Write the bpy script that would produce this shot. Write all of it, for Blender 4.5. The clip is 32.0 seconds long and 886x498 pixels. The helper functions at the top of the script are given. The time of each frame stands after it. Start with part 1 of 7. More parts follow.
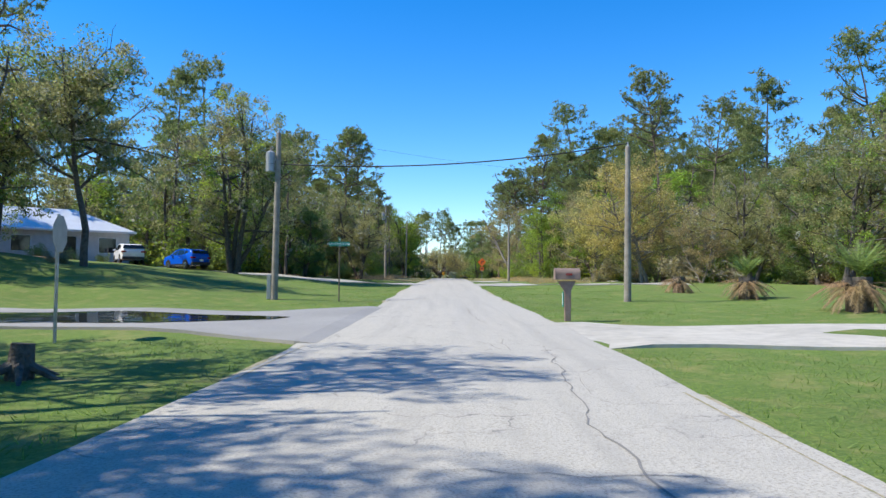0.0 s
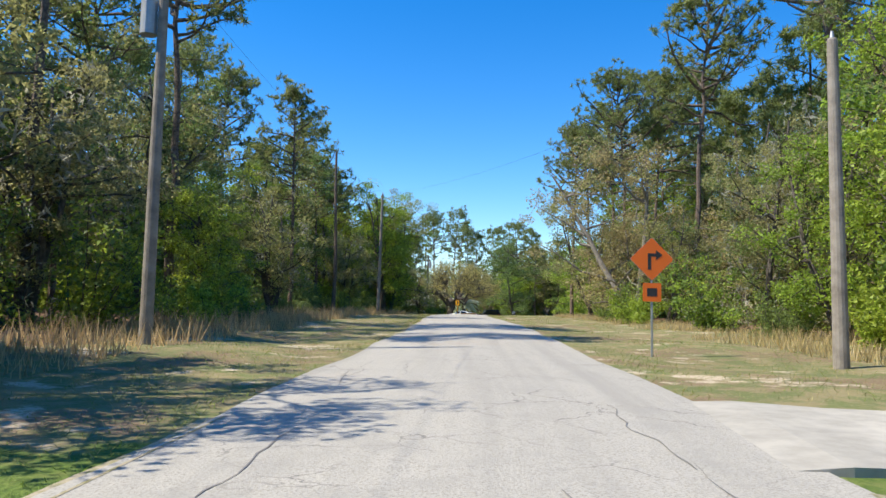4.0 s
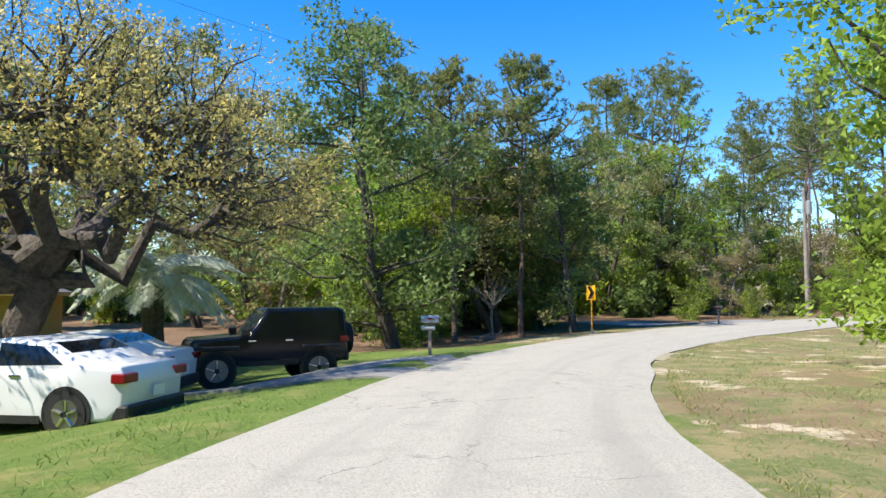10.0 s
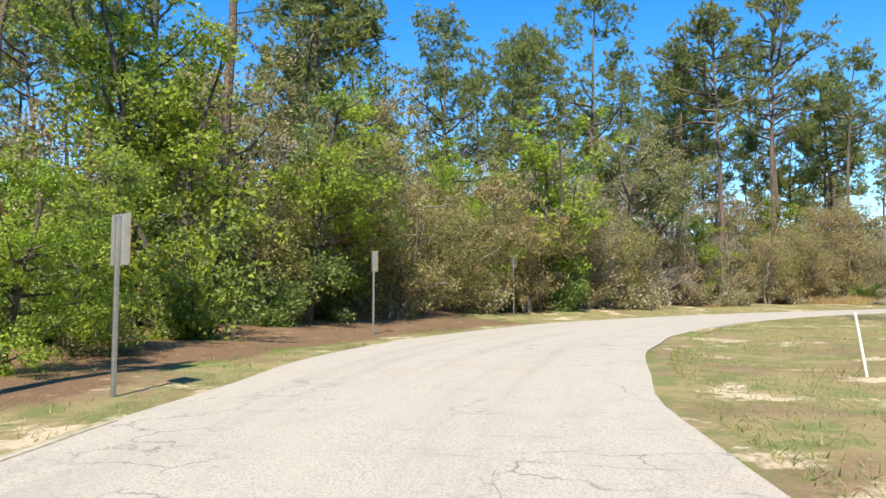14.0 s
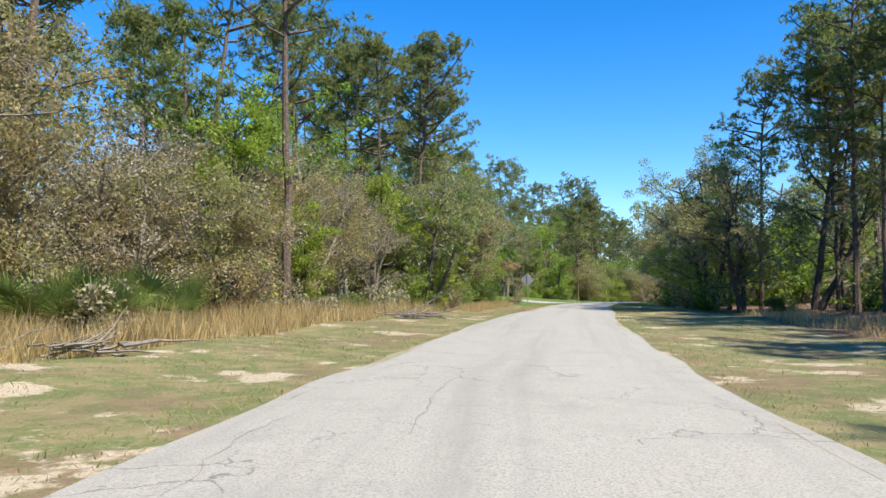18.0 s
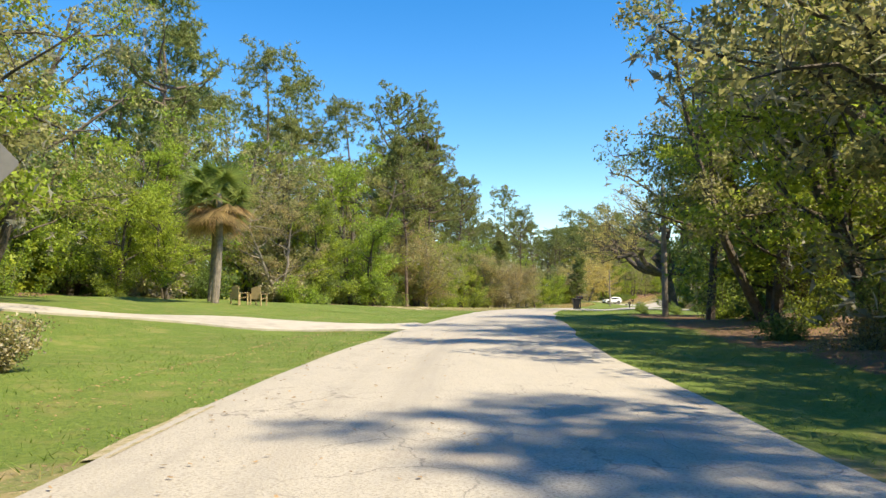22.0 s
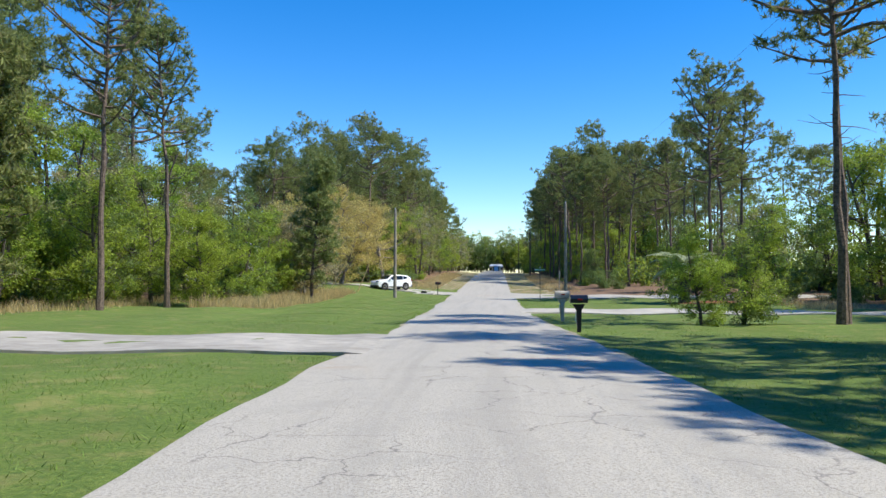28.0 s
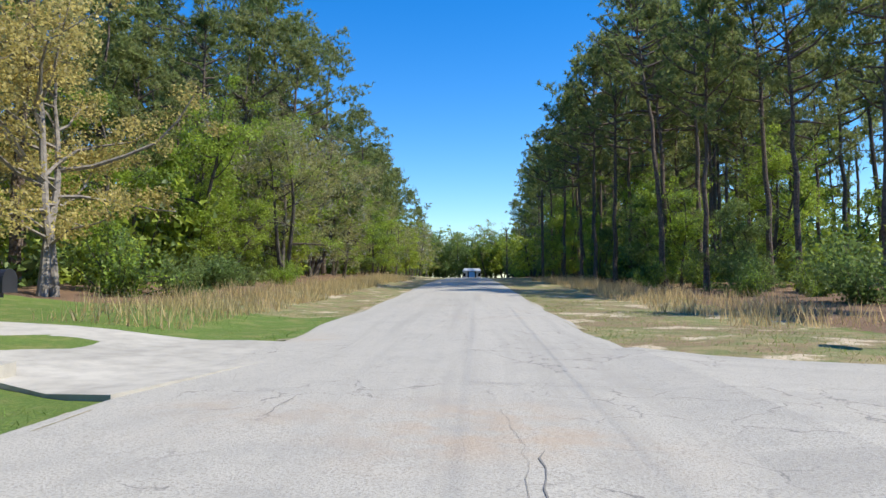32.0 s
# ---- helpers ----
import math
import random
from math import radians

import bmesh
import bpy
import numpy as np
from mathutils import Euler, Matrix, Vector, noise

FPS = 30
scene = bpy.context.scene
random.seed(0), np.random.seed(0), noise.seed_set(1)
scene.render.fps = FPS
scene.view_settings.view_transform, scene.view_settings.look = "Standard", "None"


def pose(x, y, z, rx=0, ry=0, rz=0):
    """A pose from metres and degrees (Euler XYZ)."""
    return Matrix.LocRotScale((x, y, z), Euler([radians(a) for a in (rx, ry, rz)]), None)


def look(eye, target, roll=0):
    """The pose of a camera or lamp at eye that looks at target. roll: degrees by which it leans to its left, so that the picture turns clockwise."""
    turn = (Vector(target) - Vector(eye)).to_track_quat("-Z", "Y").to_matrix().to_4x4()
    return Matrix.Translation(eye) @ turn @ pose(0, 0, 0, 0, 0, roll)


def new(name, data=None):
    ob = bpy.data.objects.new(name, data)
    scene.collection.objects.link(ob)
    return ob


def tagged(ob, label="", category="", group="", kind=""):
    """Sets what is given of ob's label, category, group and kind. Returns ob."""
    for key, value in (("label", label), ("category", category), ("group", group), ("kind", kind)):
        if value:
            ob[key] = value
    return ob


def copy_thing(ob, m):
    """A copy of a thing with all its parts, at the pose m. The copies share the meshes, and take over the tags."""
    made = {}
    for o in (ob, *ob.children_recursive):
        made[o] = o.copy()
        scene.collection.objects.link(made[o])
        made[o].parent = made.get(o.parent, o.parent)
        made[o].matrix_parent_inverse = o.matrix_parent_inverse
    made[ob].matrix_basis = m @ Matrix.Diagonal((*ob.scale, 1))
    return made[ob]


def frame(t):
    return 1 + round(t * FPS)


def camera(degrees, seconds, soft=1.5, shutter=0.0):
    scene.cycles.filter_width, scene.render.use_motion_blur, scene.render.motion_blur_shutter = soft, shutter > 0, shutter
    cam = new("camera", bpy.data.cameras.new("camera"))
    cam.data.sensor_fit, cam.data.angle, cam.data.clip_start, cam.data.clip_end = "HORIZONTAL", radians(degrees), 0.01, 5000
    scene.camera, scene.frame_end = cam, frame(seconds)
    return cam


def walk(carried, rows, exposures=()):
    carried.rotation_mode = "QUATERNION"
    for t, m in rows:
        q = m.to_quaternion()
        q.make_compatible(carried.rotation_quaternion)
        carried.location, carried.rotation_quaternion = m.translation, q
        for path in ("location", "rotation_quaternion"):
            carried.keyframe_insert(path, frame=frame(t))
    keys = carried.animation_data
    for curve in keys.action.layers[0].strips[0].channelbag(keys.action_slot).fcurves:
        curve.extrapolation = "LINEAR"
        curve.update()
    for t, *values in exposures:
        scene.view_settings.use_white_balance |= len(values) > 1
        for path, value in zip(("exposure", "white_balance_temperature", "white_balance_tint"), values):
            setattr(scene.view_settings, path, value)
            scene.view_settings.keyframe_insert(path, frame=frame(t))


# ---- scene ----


cam = camera(61.83, 32.0)
PATH = [
    (0.0, 0.00, 0.00, 1.301, 93.11, -0.29, -2.67),
    (0.5, 0.59, 9.28, 1.494, 93.35, -0.59, -2.40),
    (1.0, 1.16, 18.44, 1.711, 93.66, -0.35, -2.12),
    (1.5, 1.55, 27.54, 1.909, 93.79, -0.14, -2.00),
    (2.0, 1.83, 36.75, 2.148, 93.99, 0.36, -2.06),
    (2.5, 2.23, 46.00, 2.419, 94.20, 0.32, -1.91),
    (3.0, 2.61, 55.25, 2.701, 94.38, 0.38, -1.85),
    (3.5, 3.08, 64.72, 2.973, 94.90, -0.24, -1.63),
    (4.0, 3.60, 74.25, 3.227, 95.16, -1.10, -1.54),
    (4.5, 4.13, 83.73, 3.464, 95.12, -1.92, -1.61),
    (5.0, 4.60, 93.04, 3.686, 94.97, -2.54, -1.74),
    (5.5, 4.97, 102.11, 3.896, 94.90, -2.80, -1.83),
    (6.0, 5.22, 110.92, 4.093, 94.96, -2.69, -1.89),
    (6.5, 5.45, 119.60, 4.266, 94.90, -2.56, -2.06),
    (7.0, 5.75, 127.88, 4.407, 94.85, -2.01, -2.30),
    (7.5, 6.21, 135.73, 4.514, 94.73, -1.13, -4.14),
    (8.0, 6.88, 142.90, 4.591, 94.62, -1.02, -4.26),
    (8.5, 7.87, 149.63, 4.643, 94.54, -0.92, -5.64),
    (9.0, 8.88, 156.51, 4.669, 94.39, -0.78, -8.56),
    (9.5, 10.20, 162.99, 4.642, 94.09, -0.53, -13.47),
    (10.0, 11.91, 168.68, 4.587, 93.57, 0.34, -17.45),
    (10.5, 13.96, 174.02, 4.510, 92.97, 0.77, -24.06),
    (11.0, 16.65, 179.21, 4.411, 92.74, 0.52, -31.86),
    (11.5, 19.99, 184.11, 4.303, 92.66, 0.53, -37.93),
    (12.0, 23.86, 188.73, 4.207, 92.76, -0.47, -44.03),
    (12.5, 28.48, 192.98, 4.150, 93.10, -0.72, -50.84),
    (13.0, 33.89, 196.65, 4.135, 93.42, -1.02, -59.63),
    (13.5, 39.90, 199.63, 4.168, 93.55, -0.45, -65.62),
    (14.0, 46.46, 201.95, 4.238, 93.67, -0.06, -72.39),
    (14.5, 53.64, 203.58, 4.294, 93.73, 0.46, -79.78),
    (15.0, 60.88, 204.20, 4.338, 93.48, 1.13, -87.39),
    (15.5, 67.99, 203.81, 4.375, 93.07, 1.75, -95.20),
    (16.0, 74.94, 202.53, 4.408, 92.79, 2.14, -103.20),
    (16.5, 81.71, 200.49, 4.438, 92.90, 2.07, -111.38),
    (17.0, 88.22, 197.68, 4.472, 93.46, 1.65, -119.25),
    (17.5, 94.36, 193.86, 4.523, 93.83, 1.42, -124.70),
    (18.0, 100.28, 189.41, 4.595, 93.95, -0.24, -127.72),
    (18.5, 105.97, 184.27, 4.680, 93.99, -3.19, -131.66),
    (19.0, 111.45, 178.53, 4.781, 94.34, -3.49, -135.37),
    (19.5, 117.02, 172.56, 4.895, 94.37, -3.14, -138.76),
    (20.0, 122.59, 166.43, 5.002, 93.59, -2.24, -140.42),
    (20.5, 128.00, 159.96, 5.088, 93.37, -0.71, -140.38),
    (21.0, 133.40, 153.38, 5.162, 93.54, 0.17, -139.86),
    (21.5, 138.90, 147.25, 5.227, 93.70, 0.04, -140.14),
    (22.0, 144.40, 141.06, 5.296, 93.82, 0.09, -141.23),
    (22.5, 149.70, 134.66, 5.374, 93.98, 0.17, -143.14),
    (23.0, 154.65, 127.79, 5.461, 94.05, -0.04, -144.34),
    (23.5, 159.33, 120.44, 5.550, 94.06, -0.93, -145.83),
    (24.0, 164.16, 113.06, 5.619, 94.13, -2.37, -147.37),
    (24.5, 168.70, 105.50, 5.652, 94.14, -2.01, -149.58),
    (25.0, 173.11, 97.85, 5.637, 94.05, -2.24, -151.56),
    (25.5, 177.18, 89.86, 5.600, 93.82, -2.34, -153.45),
    (26.0, 180.87, 81.77, 5.549, 93.04, -2.10, -155.18),
    (26.5, 184.44, 73.57, 5.470, 93.19, -1.46, -157.06),
    (27.0, 187.88, 65.31, 5.368, 93.16, -0.80, -158.78),
    (27.5, 191.10, 57.00, 5.250, 92.77, -0.32, -160.14),
    (28.0, 194.05, 48.64, 5.119, 92.31, -0.16, -160.98),
    (28.5, 196.65, 40.24, 4.979, 92.10, -0.47, -161.15),
    (29.0, 199.01, 31.81, 4.836, 92.24, -0.98, -160.84),
    (29.5, 201.59, 23.40, 4.697, 92.30, -0.76, -161.00),
    (30.0, 204.05, 14.73, 4.588, 92.41, -0.96, -161.09),
    (30.5, 206.47, 5.87, 4.539, 92.54, -1.04, -161.33),
    (31.0, 208.85, -2.94, 4.544, 92.70, -1.06, -163.06),
    (31.5, 210.85, -11.64, 4.543, 93.03, -0.11, -162.85),
    (32.0, 213.37, -20.27, 4.531, 93.22, 0.33, -163.12),
]
# seconds, exposure, white balance in kelvin
EXPOSE = [(0, 0.48, 6450), (3.5, 0.48, 6600), (5.5, 0.80, 8300), (7, 0.80, 8900), (8, 0.85, 8100), (9, 0.85, 7300), (10, 0.76, 6750), (11, 0.76, 7000), (12, 0.75, 7500), (14.5, 0.80, 7250), (17, 0.60, 6700), (19.5, 0.62, 6750), (20.7, 0.80, 8400), (23.5, 0.82, 8500), (24.8, 0.54, 6700), (26, 0.38, 6500), (28.5, 0.44, 6600), (29.5, 0.50, 6700), (30.3, 0.48, 6650), (31, 0.40, 6550), (32, 0.36, 6500)]
walk(cam, [(t, pose(*p)) for t, *p in PATH], EXPOSE)

# ---- daylight: clear sky, sun from the west at about 50 degrees ----
SUN_UP, SUN_TO = 50.0, (0.99, 0.13)          # elevation; the way its light goes over the ground
world = bpy.data.worlds.new("sky")
scene.world = world
world.use_nodes = True
_w = world.node_tree
_sky = _w.nodes.new("ShaderNodeTexSky")
_sky.sky_type, _sky.sun_disc = "NISHITA", False
_sky.sun_elevation = radians(SUN_UP)
_sky.sun_rotation = math.atan2(-SUN_TO[0], -SUN_TO[1])
_sky.air_density, _sky.dust_density, _sky.ozone_density = 1.0, 0.0, 4.0
_deep = _w.nodes.new("ShaderNodeHueSaturation")
_deep.inputs["Saturation"].default_value = 1.4
_deep.inputs["Hue"].default_value = 0.507
_w.links.new(_sky.outputs[0], _deep.inputs["Color"])
_w.links.new(_deep.outputs[0], _w.nodes["Background"].inputs[0])
_w.nodes["Background"].inputs[1].default_value = 0.165
sun = new("sun", bpy.data.lights.new("sun", "SUN"))
sun.data.energy, sun.data.angle, sun.data.color = 4.9, radians(0.53), (1.0, 0.945, 0.83)
sun.matrix_world = look((0, 0, 60), (SUN_TO[0], SUN_TO[1], 60 - math.hypot(*SUN_TO) * math.tan(radians(SUN_UP))))

# ---- materials ----
def material(name, base, rough=0.8, metal=0.0, spread=0.0, noise_size=0.0, other=None, bump=0.0, bump_size=0.02, island=False, translucent=0.0, blotch=0.0, ramp=(0.4, 0.65), hue=0.0):
    """base blends to `other` by a noise of that size in metres; spread: varies its value object by object, or island by island."""
    m = bpy.data.materials.new(name)
    m.use_nodes = True
    t, b = m.node_tree, m.node_tree.nodes["Principled BSDF"]
    b.inputs["Roughness"].default_value, b.inputs["Metallic"].default_value = rough, metal
    colour = t.nodes.new("ShaderNodeRGB")
    colour.outputs[0].default_value = (*base, 1)
    out = colour.outputs[0]
    geo = t.nodes.new("ShaderNodeNewGeometry")
    if other is not None:
        n = t.nodes.new("ShaderNodeTexNoise")
        n.inputs["Scale"].default_value, n.inputs["Detail"].default_value, n.inputs["Roughness"].default_value = 1 / noise_size, 6, 0.65
        t.links.new(geo.outputs["Position"], n.inputs["Vector"])
        r = t.nodes.new("ShaderNodeValToRGB")
        r.color_ramp.elements[0].position, r.color_ramp.elements[1].position = ramp
        mix = t.nodes.new("ShaderNodeMix")
        mix.data_type = "RGBA"
        mix.inputs["B"].default_value = (*other, 1)
        t.links.new(n.outputs["Fac"], r.inputs["Fac"])
        t.links.new(r.outputs["Color"], mix.inputs["Factor"])
        t.links.new(out, mix.inputs["A"])
        out = mix.outputs["Result"]
    if blotch:
        n = t.nodes.new("ShaderNodeTexNoise")
        n.inputs["Scale"].default_value, n.inputs["Detail"].default_value = 0.35, 4
        t.links.new(geo.outputs["Position"], n.inputs["Vector"])
        h = t.nodes.new("ShaderNodeHueSaturation")
        k = t.nodes.new("ShaderNodeMapRange")
        k.inputs["From Min"].default_value, k.inputs["From Max"].default_value = 0.3, 0.7
        k.inputs["To Min"].default_value, k.inputs["To Max"].default_value = 1 - blotch, 1 + blotch
        t.links.new(n.outputs["Fac"], k.inputs["Value"])
        t.links.new(k.outputs[0], h.inputs["Value"])
        t.links.new(out, h.inputs["Color"])
        out = h.outputs[0]
    if spread:
        h = t.nodes.new("ShaderNodeHueSaturation")
        k = t.nodes.new("ShaderNodeMapRange")
        k.inputs["To Min"].default_value, k.inputs["To Max"].default_value = 1 - spread, 1 + spread
        info = t.nodes.new("ShaderNodeObjectInfo")
        t.links.new(geo.outputs["Random Per Island"] if island else info.outputs["Random"], k.inputs["Value"])
        t.links.new(k.outputs[0], h.inputs["Value"])
        if hue:
            k2 = t.nodes.new("ShaderNodeMapRange")
            k2.inputs["To Min"].default_value, k2.inputs["To Max"].default_value = 0.5 - hue, 0.5 + hue
            t.links.new(info.outputs["Random"], k2.inputs["Value"])
            t.links.new(k2.outputs[0], h.inputs["Hue"])
        t.links.new(out, h.inputs["Color"])
        out = h.outputs[0]
    t.links.new(out, b.inputs["Base Color"])
    if bump:
        n = t.nodes.new("ShaderNodeTexNoise")
        n.inputs["Scale"].default_value, n.inputs["Detail"].default_value = 1 / bump_size, 5
        t.links.new(geo.outputs["Position"], n.inputs["Vector"])
        u = t.nodes.new("ShaderNodeBump")
        u.inputs["Strength"].default_value, u.inputs["Distance"].default_value = bump, bump_size
        t.links.new(n.outputs["Fac"], u.inputs["Height"])
        t.links.new(u.outputs[0], b.inputs["Normal"])
    if translucent:
        tr = t.nodes.new("ShaderNodeBsdfTranslucent")
        t.links.new(out, tr.inputs[0])
        ms = t.nodes.new("ShaderNodeMixShader")
        ms.inputs[0].default_value = translucent
        t.links.new(b.outputs[0], ms.inputs[1])
        t.links.new(tr.outputs[0], ms.inputs[2])
        t.links.new(ms.outputs[0], t.nodes["Material Output"].inputs["Surface"])
    return m


def leaf(name, base, spread=0.45, hue=0.012, translucent=0.55):
    return material(name, base, rough=0.55, spread=spread, island=True, translucent=translucent, hue=hue)


M_ROAD = None        # made below, from the road's own length and breadth
M_CRACK = material("crack_tar", (0.2, 0.19, 0.175), rough=0.9, noise_size=0.05, other=(0.2, 0.19, 0.18))
M_APRON = material("grey_asphalt_apron", (0.30, 0.292, 0.275), rough=0.9, noise_size=0.02, other=(0.21, 0.205, 0.195), bump=0.4, bump_size=0.015, blotch=0.12)
M_CONCRETE = material("pale_concrete", (0.46, 0.43, 0.365), rough=0.85, noise_size=0.4, other=(0.36, 0.335, 0.285), bump=0.2, bump_size=0.01, blotch=0.16)
M_WORN = material("worn_concrete", (0.40, 0.375, 0.325), rough=0.9, noise_size=0.5, other=(0.29, 0.27, 0.235), bump=0.3, bump_size=0.012, blotch=0.22)
M_BARK_PINE = material("pine_bark", (0.20, 0.15, 0.115), rough=0.95, noise_size=0.12, other=(0.07, 0.05, 0.042), bump=1.0, bump_size=0.06)
M_BARK_OAK = material("oak_bark", (0.13, 0.11, 0.09), rough=0.95, noise_size=0.15, other=(0.06, 0.05, 0.042), bump=1.0, bump_size=0.05)
M_BARK_PALE = material("pale_grey_bark", (0.27, 0.24, 0.20), rough=0.95, noise_size=0.2, other=(0.15, 0.13, 0.11), bump=0.7, bump_size=0.04)
M_PINE = leaf("pine_needles", (0.235, 0.275, 0.085))
M_GREEN = leaf("fresh_green_leaves", (0.31, 0.41, 0.055))
M_DARK = leaf("dark_green_leaves", (0.185, 0.26, 0.075))
M_OLIVE = leaf("olive_oak_leaves", (0.34, 0.335, 0.135))
M_TAN = leaf("tan_budding_leaves", (0.40, 0.335, 0.155))
M_GOLD = leaf("yellow_tan_new_leaves", (0.54, 0.465, 0.15))
M_GREY = leaf("grey_brown_twigs", (0.34, 0.305, 0.215), translucent=0.2)
M_MOSS = leaf("grey_moss", (0.36, 0.36, 0.28))
M_GRASS = leaf("mown_grass_blades", (0.19, 0.285, 0.05), spread=0.3, translucent=0.5)
M_WEED = leaf("dry_verge_grass", (0.40, 0.34, 0.15), spread=0.3, translucent=0.5)
M_STRAW = leaf("dry_broom_grass", (0.56, 0.42, 0.22), spread=0.4)
M_FROND = leaf("green_palm_frond", (0.24, 0.32, 0.09))
M_SILVER = leaf("silvery_palm_frond", (0.64, 0.68, 0.54), spread=0.2)
M_GREYF = leaf("grey_green_palm_frond", (0.40, 0.45, 0.27), spread=0.25)
M_DEADF = leaf("dead_brown_frond", (0.42, 0.29, 0.16))
M_WOOD = material("weathered_grey_pole_wood", (0.30, 0.27, 0.23), rough=0.9, noise_size=0.4, other=(0.19, 0.165, 0.14), bump=0.4, bump_size=0.03)
M_WOODD = material("dark_pole_wood", (0.14, 0.115, 0.09), rough=0.9, noise_size=0.4, other=(0.08, 0.065, 0.05), bump=0.4, bump_size=0.03)
M_STEEL = material("galvanised_steel", (0.45, 0.46, 0.46), rough=0.45, metal=0.8, noise_size=0.1, other=(0.35, 0.36, 0.36))
M_BLACK = material("black_plastic", (0.018, 0.018, 0.02), rough=0.5, noise_size=0.3, other=(0.03, 0.03, 0.032))
M_WHITE = material("white_paint", (0.78, 0.78, 0.76), rough=0.5, noise_size=0.4, other=(0.70, 0.70, 0.67))
M_YELLOW = material("sign_yellow", (0.85, 0.42, 0.01), rough=0.45)
M_POSTY = material("orange_yellow_post", (0.80, 0.33, 0.01), rough=0.5)
M_ORANGE = material("sign_orange", (0.85, 0.16, 0.01), rough=0.5)
M_SIGNG = material("sign_green", (0.0, 0.24, 0.15), rough=0.4)
M_SIGNW = material("sign_white", (0.85, 0.87, 0.85), rough=0.4)
M_ALU = material("sign_back_aluminium", (0.42, 0.43, 0.43), rough=0.5, metal=0.5, noise_size=0.2, other=(0.34, 0.35, 0.35))
M_GLASS = material("dark_car_glass", (0.012, 0.015, 0.018), rough=0.05)
M_TYRE = material("black_tyre", (0.02, 0.02, 0.02), rough=0.85)
M_RIM = material("alloy_rim", (0.30, 0.30, 0.31), rough=0.35, metal=0.9)
M_CARW = material("white_car_paint", (0.80, 0.81, 0.82), rough=0.18)
M_CARK = material("black_car_paint", (0.012, 0.014, 0.02), rough=0.15)
M_CARB = material("blue_car_paint", (0.005, 0.10, 0.62), rough=0.18)
M_RED = material("red_lamp_plastic", (0.22, 0.008, 0.01), rough=0.2)
M_CHROME = material("chrome", (0.7, 0.7, 0.7), rough=0.12, metal=1.0)
M_STRAWB = material("straw_bale", (0.30, 0.17, 0.08), rough=1.0, noise_size=0.03, other=(0.18, 0.10, 0.05), bump=1.0, bump_size=0.03)
M_MULCH = material("red_mulch", (0.30, 0.10, 0.05), rough=1.0, noise_size=0.05, other=(0.18, 0.06, 0.03), bump=1.0, bump_size=0.04)
M_SHINGLE = material("grey_roof_shingle", (0.17, 0.165, 0.155), rough=0.95, noise_size=0.15, other=(0.11, 0.105, 0.10), bump=0.5, bump_size=0.05)
M_METALROOF = material("pale_metal_roof", (0.62, 0.64, 0.66), rough=0.4, metal=0.2, noise_size=0.6, other=(0.55, 0.57, 0.58))
M_STUCCO = material("yellow_ochre_wall", (0.48, 0.30, 0.08), rough=0.9, noise_size=0.4, other=(0.42, 0.26, 0.07))
M_STUCCOW = material("pale_wall", (0.60, 0.60, 0.57), rough=0.9, noise_size=0.4, other=(0.52, 0.52, 0.49))
M_BLUEW = material("pale_blue_wall", (0.45, 0.55, 0.62), rough=0.9, noise_size=0.4, other=(0.40, 0.50, 0.57))
M_BLUED = material("bright_blue_door", (0.16, 0.42, 0.78), rough=0.6)
M_BROWNP = material("brown_plastic", (0.20, 0.14, 0.11), rough=0.6, noise_size=0.2, other=(0.26, 0.19, 0.15))
M_WATER = material("puddle_water", (0.02, 0.022, 0.02), rough=0.03, noise_size=0.3, other=(0.035, 0.033, 0.028))
M_NAVY = material("dark_navy_car_paint", (0.012, 0.018, 0.045), rough=0.18)
M_SAND = material("pale_sand", (0.40, 0.34, 0.24), rough=1.0, noise_size=0.12, other=(0.25, 0.235, 0.11), bump=0.6, bump_size=0.03, ramp=(0.45, 0.6))


